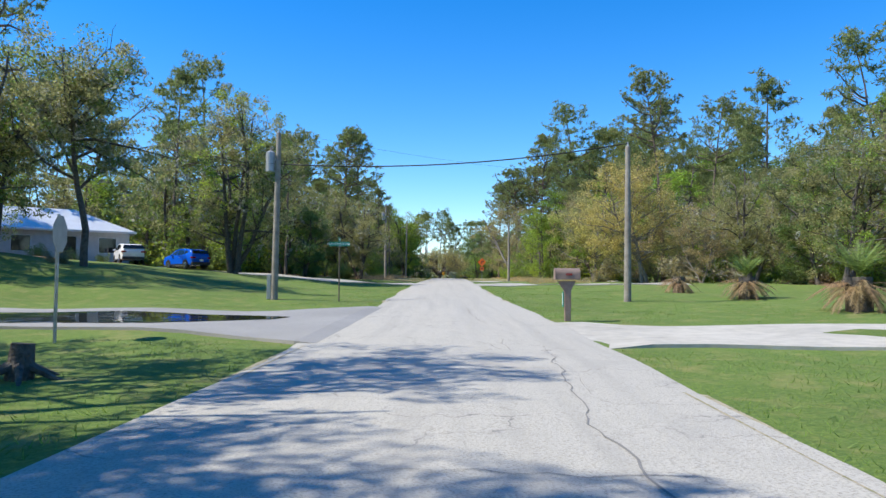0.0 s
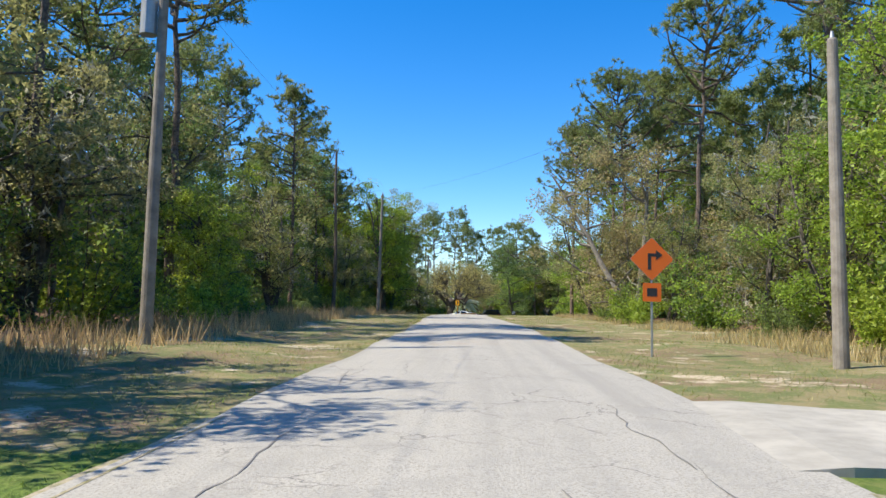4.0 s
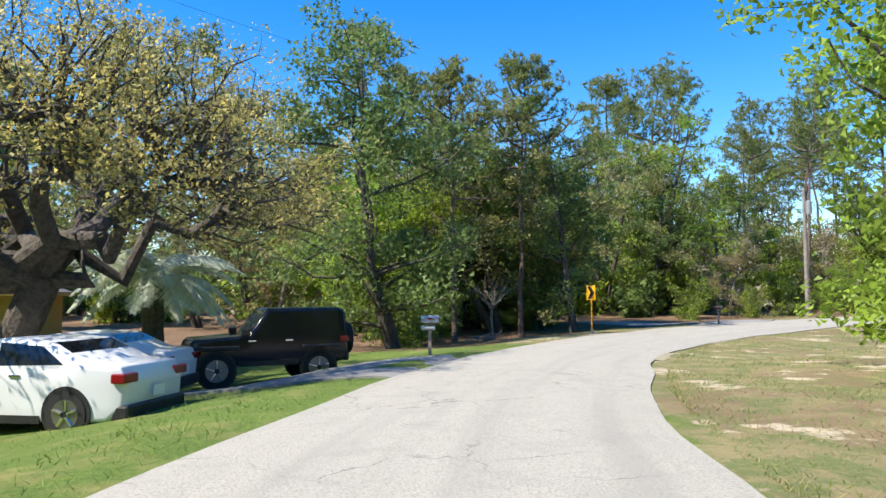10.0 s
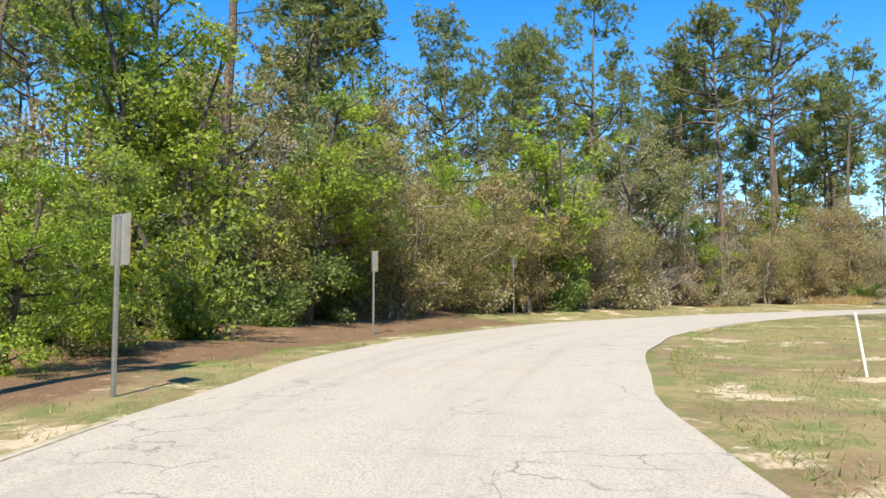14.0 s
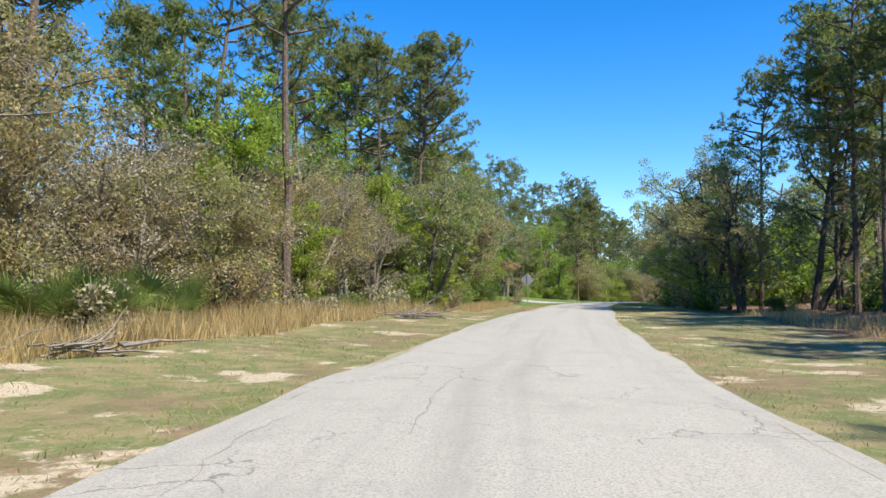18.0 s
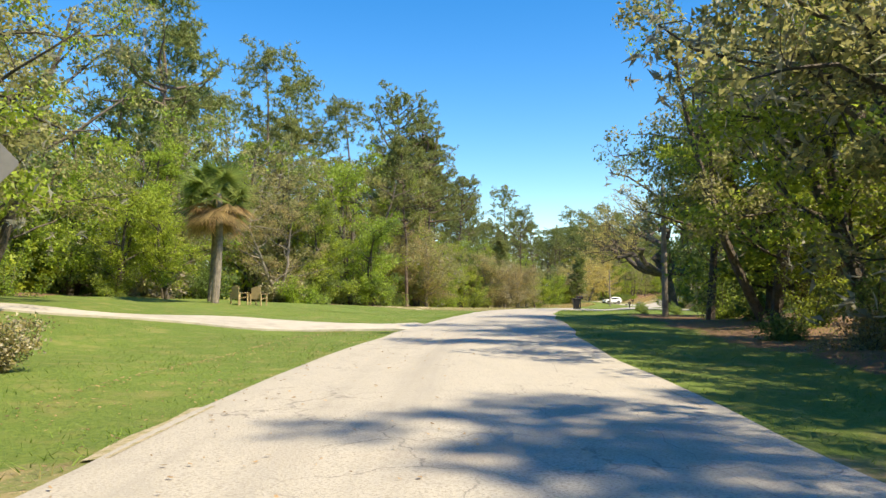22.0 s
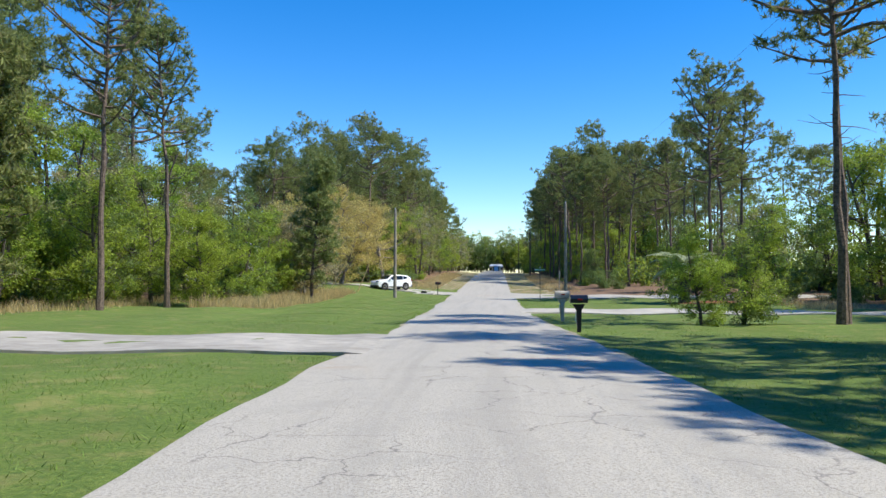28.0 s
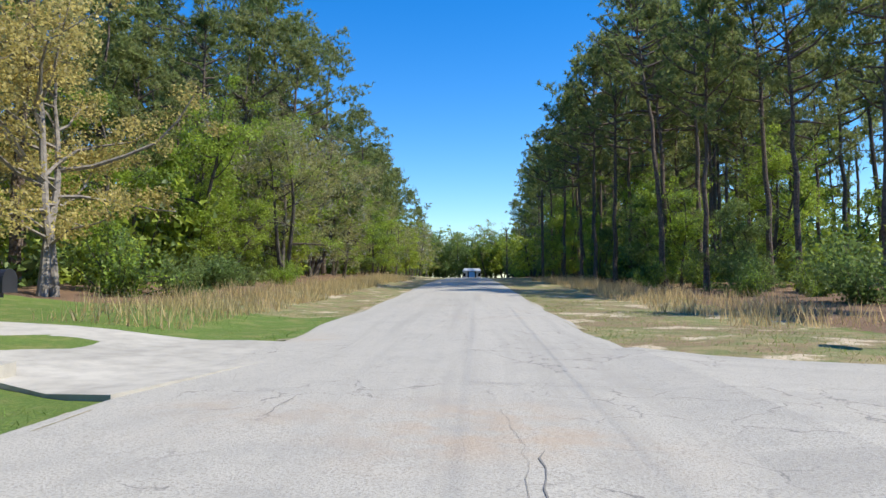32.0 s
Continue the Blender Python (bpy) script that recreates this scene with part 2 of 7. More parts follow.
def ground_material():
    """Grass, dry grass, litter and bare sand, by large and small noise and by the vertex colour 'cover' (lawn, dry, litter)."""
    m = bpy.data.materials.new("grass_and_sand")
    m.use_nodes = True
    t, b = m.node_tree, m.node_tree.nodes["Principled BSDF"]
    b.inputs["Roughness"].default_value = 1.0
    geo = t.nodes.new("ShaderNodeNewGeometry")

    def tex(size, detail=6.0, rough=0.65):
        n = t.nodes.new("ShaderNodeTexNoise")
        n.inputs["Scale"].default_value, n.inputs["Detail"].default_value, n.inputs["Roughness"].default_value = 1 / size, detail, rough
        t.links.new(geo.outputs["Position"], n.inputs["Vector"])
        return n.outputs["Fac"]

    def mix(a, c, fac):
        n = t.nodes.new("ShaderNodeMix")
        n.data_type = "RGBA"
        for sock, v in (("A", a), ("B", c)):
            if isinstance(v, tuple):
                n.inputs[sock].default_value = (*v, 1)
            else:
                t.links.new(v, n.inputs[sock])
        t.links.new(fac, n.inputs["Factor"])
        return n.outputs["Result"]

    def step(v, lo, hi):
        n = t.nodes.new("ShaderNodeMapRange")
        n.interpolation_type = "SMOOTHSTEP"
        n.inputs["From Min"].default_value, n.inputs["From Max"].default_value = lo, hi
        t.links.new(v, n.inputs["Value"])
        return n.outputs[0]

    def calc(op, a, c):
        n = t.nodes.new("ShaderNodeMath")
        n.operation = op
        for k, v in enumerate((a, c)):
            if isinstance(v, float):
                n.inputs[k].default_value = v
            else:
                t.links.new(v, n.inputs[k])
        return n.outputs[0]

    cover = t.nodes.new("ShaderNodeVertexColor")
    cover.layer_name = "cover"
    sep = t.nodes.new("ShaderNodeSeparateColor")
    t.links.new(cover.outputs["Color"], sep.inputs[0])
    fine, mid, big = tex(0.06, 5), tex(0.7), tex(4.0)
    lawn = mix(mix((0.075, 0.135, 0.016), (0.15, 0.21, 0.035), step(fine, 0.35, 0.7)), (0.22, 0.215, 0.065), step(mid, 0.47, 0.75))
    dry = mix(mix((0.27, 0.225, 0.105), (0.15, 0.175, 0.055), step(mid, 0.42, 0.58)), (0.37, 0.28, 0.17), step(fine, 0.5, 0.75))
    dry = mix(dry, (0.24, 0.15, 0.095), calc("MULTIPLY", step(tex(2.3), 0.49, 0.6), step(fine, 0.38, 0.58)))
    dry = mix(dry, (0.55, 0.45, 0.32), calc("MULTIPLY", step(tex(1.6), 0.56, 0.62), step(fine, 0.3, 0.5)))
    litter = mix(mix((0.21, 0.125, 0.07), (0.12, 0.075, 0.045), step(fine, 0.4, 0.65)), (0.33, 0.22, 0.13), step(tex(0.5), 0.58, 0.7))
    edge = tex(0.9, 5)

    def soft(channel):
        n = calc("ADD", sep.outputs[channel], calc("MULTIPLY", calc("SUBTRACT", edge, 0.5), 0.8))
        return step(n, 0.42, 0.58)

    col = mix(lawn, dry, soft("Green"))
    col = mix(col, litter, soft("Blue"))
    bright = t.nodes.new("ShaderNodeHueSaturation")
    k = t.nodes.new("ShaderNodeMapRange")
    k.inputs["From Min"].default_value, k.inputs["From Max"].default_value = 0.3, 0.7
    k.inputs["To Min"].default_value, k.inputs["To Max"].default_value = 0.85, 1.15
    t.links.new(big, k.inputs["Value"])
    t.links.new(k.outputs[0], bright.inputs["Value"])
    t.links.new(col, bright.inputs["Color"])
    t.links.new(bright.outputs[0], b.inputs["Base Color"])
    u = t.nodes.new("ShaderNodeBump")
    u.inputs["Strength"].default_value, u.inputs["Distance"].default_value = 0.8, 0.05
    t.links.new(fine, u.inputs["Height"])
    t.links.new(u.outputs[0], b.inputs["Normal"])
    return m


M_GROUND = ground_material()


def road_material():
    """Bleached asphalt: stone speckle, patches, streaks along the lane, rusty stains and fine crazing."""
    m = bpy.data.materials.new("pale_worn_asphalt")
    m.use_nodes = True
    t, b = m.node_tree, m.node_tree.nodes["Principled BSDF"]
    b.inputs["Roughness"].default_value = 0.9
    geo = t.nodes.new("ShaderNodeNewGeometry")
    uv = t.nodes.new("ShaderNodeUVMap")
    uv.uv_map = "lane"

    def tex(size, detail=5.0, vector=None, rough=0.6):
        n = t.nodes.new("ShaderNodeTexNoise")
        n.inputs["Scale"].default_value, n.inputs["Detail"].default_value, n.inputs["Roughness"].default_value = 1 / size, detail, rough
        t.links.new(vector or geo.outputs["Position"], n.inputs["Vector"])
        return n.outputs["Fac"]

    def step(v, lo, hi):
        n = t.nodes.new("ShaderNodeMapRange")
        n.interpolation_type = "SMOOTHSTEP"
        n.inputs["From Min"].default_value, n.inputs["From Max"].default_value = lo, hi
        t.links.new(v, n.inputs["Value"])
        return n.outputs[0]

    def times(a, c):
        n = t.nodes.new("ShaderNodeMath")
        n.operation = "MULTIPLY"
        t.links.new(a, n.inputs[0])
        if isinstance(c, float):
            n.inputs[1].default_value = c
        else:
            t.links.new(c, n.inputs[1])
        return n.outputs[0]

    def mix(a, c, fac):
        n = t.nodes.new("ShaderNodeMix")
        n.data_type = "RGBA"
        for sock, v in (("A", a), ("B", c)):
            if isinstance(v, tuple):
                n.inputs[sock].default_value = (*v, 1)
            else:
                t.links.new(v, n.inputs[sock])
        t.links.new(fac, n.inputs["Factor"])
        return n.outputs["Result"]

    streak = t.nodes.new("ShaderNodeMapping")
    streak.inputs["Scale"].default_value = (0.05, 1.6, 1.0)
    t.links.new(uv.outputs[0], streak.inputs[0])
    fine = tex(0.022, 4)
    col = mix((0.45, 0.423, 0.365), (0.25, 0.232, 0.197), step(fine, 0.42, 0.72))
    col = mix(col, (0.25, 0.234, 0.203), times(step(tex(0.11, 4), 0.5, 0.72), 0.25))
    col = mix(col, (0.47, 0.44, 0.375), times(step(tex(0.009, 2), 0.56, 0.7), 0.7))
    col = mix(col, (0.30, 0.283, 0.248), times(step(tex(1.0, 6, streak.outputs[0]), 0.44, 0.72), 0.6))
    col = mix(col, (0.31, 0.295, 0.262), times(step(tex(0.8), 0.48, 0.75), 0.5))
    col = mix(col, (0.40, 0.29, 0.19), times(times(step(tex(7.0, 3), 0.58, 0.75), step(tex(0.5), 0.35, 0.65)), 0.55))
    # crazing: thin crooked lines, in patches
    bend = t.nodes.new("ShaderNodeVectorMath")
    bend.operation = "MULTIPLY_ADD"
    wob = t.nodes.new("ShaderNodeTexNoise")
    wob.inputs["Scale"].default_value, wob.inputs["Detail"].default_value = 3.0, 5
    t.links.new(geo.outputs["Position"], wob.inputs["Vector"])
    t.links.new(wob.outputs["Color"], bend.inputs[0])
    bend.inputs[1].default_value = (0.5, 0.5, 0.5)
    t.links.new(geo.outputs["Position"], bend.inputs[2])
    cell = t.nodes.new("ShaderNodeTexVoronoi")
    cell.feature = "DISTANCE_TO_EDGE"
    cell.inputs["Scale"].default_value = 0.9
    t.links.new(bend.outputs[0], cell.inputs["Vector"])
    line = t.nodes.new("ShaderNodeMapRange")
    line.inputs["From Min"].default_value, line.inputs["From Max"].default_value = 0.004, 0.013
    line.inputs["To Min"].default_value, line.inputs["To Max"].default_value = 1.0, 0.0
    t.links.new(cell.outputs["Distance"], line.inputs["Value"])
    col = mix(col, (0.16, 0.152, 0.14), times(times(line.outputs[0], step(tex(2.2, 4), 0.47, 0.6)), 0.8))
    t.links.new(col, b.inputs["Base Color"])
    u = t.nodes.new("ShaderNodeBump")
    u.inputs["Strength"].default_value, u.inputs["Distance"].default_value = 0.5, 0.015
    t.links.new(fine, u.inputs["Height"])
    t.links.new(u.outputs[0], b.inputs["Normal"])
    return m


M_ROAD = road_material()

# ---- the plan: the road's line, its heights and the lie of the land ----
EYE = 1.25
_p = np.array([row[1:4] for row in PATH])
_d0, _d1 = _p[0, :2] - _p[2, :2], _p[-1, :2] - _p[-4, :2]
_d0, _d1 = _d0 / np.hypot(*_d0), _d1 / np.hypot(*_d1)
_back = [[*(_p[0, :2] + _d0 * k), _p[0, 2] - 0.02 * k] for k in (80, 40, 15)]
_on = [[*(_p[-1, :2] + _d1 * k), _p[-1, 2] + r] for k, r in ((10, 0.15), (30, 0.7), (60, 1.75), (90, 2.6), (130, 3.5), (200, 4.7), (330, 6.2))]
_p = np.vstack([_back, _p, _on])
_k = np.r_[0, np.cumsum(np.hypot(*np.diff(_p[:, :2], axis=0).T))]
LINE_S = np.arange(0, _k[-1], 1.0)


def _soft(v, n):
    w = np.hanning(n + 2)[1:-1]
    return np.convolve(np.pad(v, n // 2, mode="edge"), w / w.sum(), mode="valid")


LINE = np.stack([_soft(np.interp(LINE_S, _k, _p[:, 0]), 9), _soft(np.interp(LINE_S, _k, _p[:, 1]), 9)], 1)
LINE_Z = _soft(np.interp(LINE_S, _k, _p[:, 2]), 21) - EYE
LINE_D = np.gradient(LINE, axis=0)
LINE_D /= np.hypot(*LINE_D.T)[:, None]
LINE_R = np.stack([LINE_D[:, 1], -LINE_D[:, 0]], 1)
S0 = _k[len(_back)]      # where the drive begins


def at_time(t):
    """Metres along the line where the drive is at t seconds."""
    return float(np.interp(t, [row[0] for row in PATH], _k[len(_back):len(_back) + len(PATH)]))


# the road's edges, metres left and right of the driven line
EDGE = [(0, -2.7, 2.6), (88, -2.7, 2.54), (110, -2.7, 2.63), (160, -2.6, 2.84), (195, -1.84, 3.15), (200, -1.76, 3.1), (212, -1.93, 2.76), (227, -2.3, 2.51), (236, -2.46, 2.19), (241, -2.56, 2.02), (254, -2.78, 1.55), (262, -2.64, 1.61), (265, -2.88, 1.62), (272, -3.1, 1.62), (279, -3.35, 2.03), (286, -3.83, 2.44), (295, -3.52, 2.22), (303, -3.6, 1.73), (308, -4.11, 1.58), (316, -4.82, 1.42), (326, -5.03, 1.62), (338, -4.34, 1.73), (349, -3.58, 1.9), (356, -3.0, 2.48), (361, -2.72, 2.69), (372, -2.53, 2.83), (390, -2.63, 2.7), (400, -2.84, 2.8), (410, -2.87, 2.89), (411, -2.92, 2.9), (428, -2.53, 3.0), (443, -2.54, 3.07), (450, -2.28, 3.1), (461, -2.02, 3.1), (476, -2.18, 3.1), (504, -2.35, 3.0), (524, -2.4, 3.2), (570, -2.75, 2.75), (580, -3.1, 2.7), (588, -3.5, 2.6), (600, -3.8, 2.6), (612, -3.8, 2.6), (640, -3.8, 2.6), (960, -3.6, 2.6)]
_e = np.array(EDGE)
EDGE_L, EDGE_R = (_soft(np.interp(LINE_S, _e[:, 0], _e[:, k]), 21) for k in (1, 2))
# rise of the land away from the road: along, then at 5, 12, 25 and 60 m to the left and to the right
RISE = [(0, .2, 1.3, 3.0, 3.4, 0, .2, .5, .8), (83, .15, 1.1, 2.8, 3.3, 0, .2, .5, .8), (90, -.03, .03, .6, 2.2, 0, .2, .5, .8), (110, -.03, .03, .7, 2.4, 0, .2, .5, .8), (117, .1, .9, 2.6, 3.2, 0, .2, .5, .8), (148, .1, .65, 1.5, 2.0, 0, .1, .3, .5), (220, -.05, 0, 0, .2, 0, 0, 0, .2),
        (236, -.25, -.45, -.45, -.2, 0, 0, 0, .2), (249, -.6, -.9, -.85, -.6, 0, 0, 0, .2), (266, -.6, -.9, -.85, -.6, 0, 0, 0, .2), (284, -.35, -.45, -.3, .1, 0, 0, 0, .2),
        (304, -.1, .05, .2, .4, 0, 0, 0, .2), (320, .1, .3, .4, .6, -.05, -.05, 0, .2), (345, .2, .5, .6, .8, -.05, -.05, 0, .2), (400, 0, .1, .3, .5, 0, .1, .2, .5), (425, .15, .9, 1.6, 2.0, 0, .2, .4, .6), (465, .15, .7, 1.2, 1.5, 0, .1, .2, .4),
        (505, 0, 0, .1, .4, 0, 0, 0, .2), (585, 0, .1, .2, .4, 0, 0, 0, .2), (606, .25, .95, 1.25, 1.3, 0, 0, 0, .3), (635, .35, .8, 1.0, 1.1, 0, 0, .1, .3), (960, .1, .2, .3, .5, 0, 0, .1, .3)]
_r = np.array(RISE)


def along(xy):
    """Nearest place on the line: metres along, metres to the right of it."""
    xy = np.atleast_2d(np.asarray(xy, float))
    s, lat = np.empty(len(xy)), np.empty(len(xy))
    for a in range(0, len(xy), 4000):
        d = xy[a:a + 4000, None, :] - LINE[None]
        i = (d ** 2).sum(2).argmin(1)
        e = d[np.arange(len(i)), i]
        s[a:a + 4000] = LINE_S[i] + (e * LINE_D[i]).sum(1).clip(-1, 1)
        lat[a:a + 4000] = (e * LINE_R[i]).sum(1)
    return s, lat


def land(xy):
    """Height of the ground."""
    s, lat = along(xy)
    z = np.interp(s, LINE_S, LINE_Z)
    l, r = np.interp(s, LINE_S, EDGE_L), np.interp(s, LINE_S, EDGE_R)
    off = np.where(lat < 0, l - lat, lat - r).clip(0)          # metres beyond the edge
    col = [np.interp(s, _r[:, 0], _r[:, k]) for k in range(1, 9)]
    out = np.zeros(len(z))
    for side, c in ((-1, col[:4]), (1, col[4:])):
        m = lat * side > 0
        pts = np.stack([np.zeros(len(z)), np.full(len(z), -0.03), *c], 1)
        ds = np.array([0.0, 1.2, 5, 12, 25, 60])
        k = np.searchsorted(ds, off, side="right").clip(1, 5)
        w = ((off - ds[k - 1]) / (ds[k] - ds[k - 1])).clip(0, 1)
        v = pts[np.arange(len(z)), k - 1] * (1 - w) + pts[np.arange(len(z)), k] * w
        out[m] = v[m]
    p = np.atleast_2d(np.asarray(xy, float))
    fine = (off / 3).clip(0, 1) * 0.05 * (np.sin(p[:, 0] * .9 + p[:, 1] * .37) + np.sin(p[:, 1] * .71 - p[:, 0] * .29))
    return z + out + fine


def place(s, lat):
    """A point on the ground by metres along the line and to the right of it."""
    i = int(np.clip(round(s), 0, len(LINE) - 1))
    x, y = LINE[i] + LINE_D[i] * (s - LINE_S[i]) + LINE_R[i] * lat
    return float(x), float(y), float(land([(x, y)])[0])


def heading(s):
    """Degrees by which the road is turned from +y at s."""
    i = int(np.clip(round(s), 0, len(LINE) - 1))
    return math.degrees(math.atan2(-LINE_D[i, 0], LINE_D[i, 1]))


# ---- small makers ----
def mesh_ob(name, verts, faces, mat, parent=None, smooth=False):
    me = bpy.data.meshes.new(name)
    me.from_pydata([tuple(v) for v in verts], [], [tuple(f) for f in faces])
    me.materials.append(mat)
    if smooth:
        me.polygons.foreach_set("use_smooth", [True] * len(me.polygons))
    ob = new(name, me)
    ob.parent = parent
    return ob


def soup(name, v, n, mat, parent=None):
    """Many loose faces of n corners each, from an array of corners."""
    v = np.asarray(v, np.float32).reshape(-1, 3)
    me = bpy.data.meshes.new(name)
    k = len(v)
    me.vertices.add(k)
    me.vertices.foreach_set("co", v.ravel())
    me.loops.add(k)
    me.loops.foreach_set("vertex_index", np.arange(k, dtype=np.int32))
    me.polygons.add(k // n)
    me.polygons.foreach_set("loop_start", np.arange(0, k, n, dtype=np.int32))
    me.update(calc_edges=True)
    me.materials.append(mat)
    ob = new(name, me)
    ob.parent = parent
    return ob


def part(name, bm, mat, parent, label=""):
    me = bpy.data.meshes.new(name)
    bm.to_mesh(me)
    bm.free()
    me.materials.append(mat)
    ob = new(name, me)
    ob.parent = parent
    if label:
        ob["label"] = label
    return ob


def empty(name, m, label, category, group="", kind=""):
    ob = new(name)
    ob.matrix_world = m
    return tagged(ob, label, category, group, kind)


def box(x0, x1, y0, y1, z0, z1, bevel=0.0, seg=2, bm=None):
    bm = bm or bmesh.new()
    m = Matrix.Translation(((x0 + x1) / 2, (y0 + y1) / 2, (z0 + z1) / 2)) @ Matrix.Diagonal((x1 - x0, y1 - y0, z1 - z0, 1))
    r = bmesh.ops.create_cube(bm, size=1, matrix=m)
    if bevel:
        es = {e for v in r["verts"] for e in v.link_edges}
        bmesh.ops.bevel(bm, geom=list(es), offset=bevel, segments=seg, affect="EDGES", profile=0.5)
    return bm


def rod(a, b, r0, r1=None, n=10, bm=None, caps=True):
    bm = bm or bmesh.new()
    a, b = Vector(a), Vector(b)
    q = (b - a).to_track_quat("Z", "Y").to_matrix().to_4x4()
    bmesh.ops.create_cone(bm, cap_ends=caps, segments=n, radius1=r0, radius2=r0 if r1 is None else r1, depth=(b - a).length, matrix=Matrix.Translation((a + b) / 2) @ q)
    return bm


def prism(pts, y0, y1, bm=None, bevel=0.0):
    """A profile in x and z, pulled along y."""
    bm = bm or bmesh.new()
    a = [bm.verts.new((x, y0, z)) for x, z in pts]
    b = [bm.verts.new((x, y1, z)) for x, z in pts]
    n = len(pts)
    bm.faces.new(a)
    bm.faces.new(b[::-1])
    for i in range(n):
        bm.faces.new((a[i], b[i], b[(i + 1) % n], a[(i + 1) % n])[::-1])
    bmesh.ops.recalc_face_normals(bm, faces=bm.faces[:])
    if bevel:
        bmesh.ops.bevel(bm, geom=bm.edges[:], offset=bevel, segments=2, affect="EDGES", profile=0.5)
    return bm


def upright(s, lat, turn=0.0, sink=0.02):
    """A pose on the ground, turned with the road: x to the right of the way driven, y along it."""
    x, y, z = place(s, lat)
    return pose(x, y, z - sink, 0, 0, heading(s) + turn)


# ---- the ground: one sheet ----
DRIVES = []     # (s, half width, side, reach): side streets and driveways keep clear of trees and tall grass
LAWNS = [(60, 160, -26, -2), (60, 162, 2, 26), (243, 274, -30, -2), (428, 479, -24, -2), (428, 470, 2, 7), (468, 532, 2, 26), (525, 622, -24, -2), (532, 606, 2, 24)]
DRYS = [(160, 250, -9, -1.5), (150, 240, 1.4, 14), (236, 342, 1.4, 40), (274, 345, -6, -1.5), (330, 400, -11, -1.5), (338, 430, 1.4, 9), (479, 525, -14, -1.5), (400, 432, -8, -1.5), (622, 930, -9, -1.5), (606, 930, 1.4, 9), (150, 176, 6, 18)]


def in_boxes(s, lat, boxes):
    hit = np.zeros(len(s), bool)
    for a, b, l, r in boxes:
        hit |= (s > a) & (s < b) & (lat > l) & (lat < r)
    return hit


def build_ground():
    step = 1.1
    gx, gy = np.arange(-75, 330, step), np.arange(-150, 285, step)
    X, Y = np.meshgrid(gx, gy, indexing="ij")
    xy = np.stack([X.ravel(), Y.ravel()], 1)
    z = land(xy)
    s, lat = along(xy)
    on_road = (lat > np.interp(s, LINE_S, EDGE_L) + 0.6) & (lat < np.interp(s, LINE_S, EDGE_R) - 0.6)
    z -= 0.03 + 0.05 * on_road
    nx, ny = len(gx), len(gy)
    verts = np.column_stack([xy, z])
    i = np.arange(nx * ny).reshape(nx, ny)
    faces = np.stack([i[:-1, :-1], i[1:, :-1], i[1:, 1:], i[:-1, 1:]], -1).reshape(-1, 4)
    # a skirt out to the horizon
    rim = np.concatenate([i[:, 0], i[-1, 1:], i[-2::-1, -1], i[0, -2:0:-1]])
    mid = xy.mean(0)
    out = np.column_stack([mid + (xy[rim] - mid) * 12, np.full(len(rim), 4.0)])
    k = len(verts) + np.arange(len(rim))
    ring = np.stack([np.roll(rim, -1), rim, k, np.roll(k, -1)], 1)
    verts, faces = np.vstack([verts, out]), np.vstack([faces, ring])
    me = bpy.data.meshes.new("ground")
    me.vertices.add(len(verts))
    me.vertices.foreach_set("co", verts.astype(np.float32).ravel())
    me.loops.add(faces.size)
    me.loops.foreach_set("vertex_index", faces.astype(np.int32).ravel())
    me.polygons.add(len(faces))
    me.polygons.foreach_set("loop_start", np.arange(0, faces.size, 4, dtype=np.int32))
    me.polygons.foreach_set("use_smooth", np.ones(len(faces), bool))
    me.update(calc_edges=True)
    lawn, dry = in_boxes(s, lat, LAWNS), in_boxes(s, lat, DRYS)
    c = np.zeros((len(verts), 4), np.float32)
    c[:, 3] = 1
    c[:len(s), 1] = np.where(dry & ~lawn, 1, 0)
    c[:len(s), 2] = np.where(~dry & ~lawn & (abs(lat) > 4), 1, 0)
    c[len(s):, 2] = 1
    for _ in range(2):          # soften the borders
        g = c[:len(s)].reshape(nx, ny, 4)
        g[1:-1, 1:-1] = (g[1:-1, 1:-1] * 2 + g[:-2, 1:-1] + g[2:, 1:-1] + g[1:-1, :-2] + g[1:-1, 2:]) / 6
    me.attributes.new("cover", "FLOAT_COLOR", "POINT").data.foreach_set("color", c.ravel())
    me.materials.append(M_GROUND)
    tagged(new("ground", me), "mown grass, dry weeds and pale sand", "ground", kind="structure")


build_ground()


def strip(name, pts_l, pts_r, z_l, z_r, mat, skirt=0.12, crown=0.05):
    """A paved band between two lines, with sides that go down into the ground."""
    n, v, f = len(pts_l), [], []
    for (a, b), (c, d), e, g in zip(pts_l, pts_r, z_l, z_r):
        m = ((a + c) / 2, (b + d) / 2, (e + g) / 2 + crown)
        v += [(a, b, e - skirt), (a, b, e), m, (c, d, g), (c, d, g - skirt)]
    for i in range(n - 1):
        for k in range(4):
            a = i * 5 + k
            f.append((a, a + 1, a + 6, a + 5))
    ends = [(0, 1, 2, 3, 4), tuple(n * 5 - 1 - k for k in range(5))]
    return mesh_ob(name, v, f + ends, mat)


def lane_uv(ob, s, left, right):
    """Metres along and across the lane, for its streaks."""
    k = np.empty(len(ob.data.loops), np.int32)
    ob.data.loops.foreach_get("vertex_index", k)
    row, col = k // 5, np.clip(k % 5, 1, 3) - 2
    lat = np.where(col < 0, left[row], np.where(col > 0, right[row], (left[row] + right[row]) / 2))
    ob.data.uv_layers.new(name="lane").data.foreach_set("uv", np.column_stack([np.asarray(s)[row], lat]).astype(np.float32).ravel())


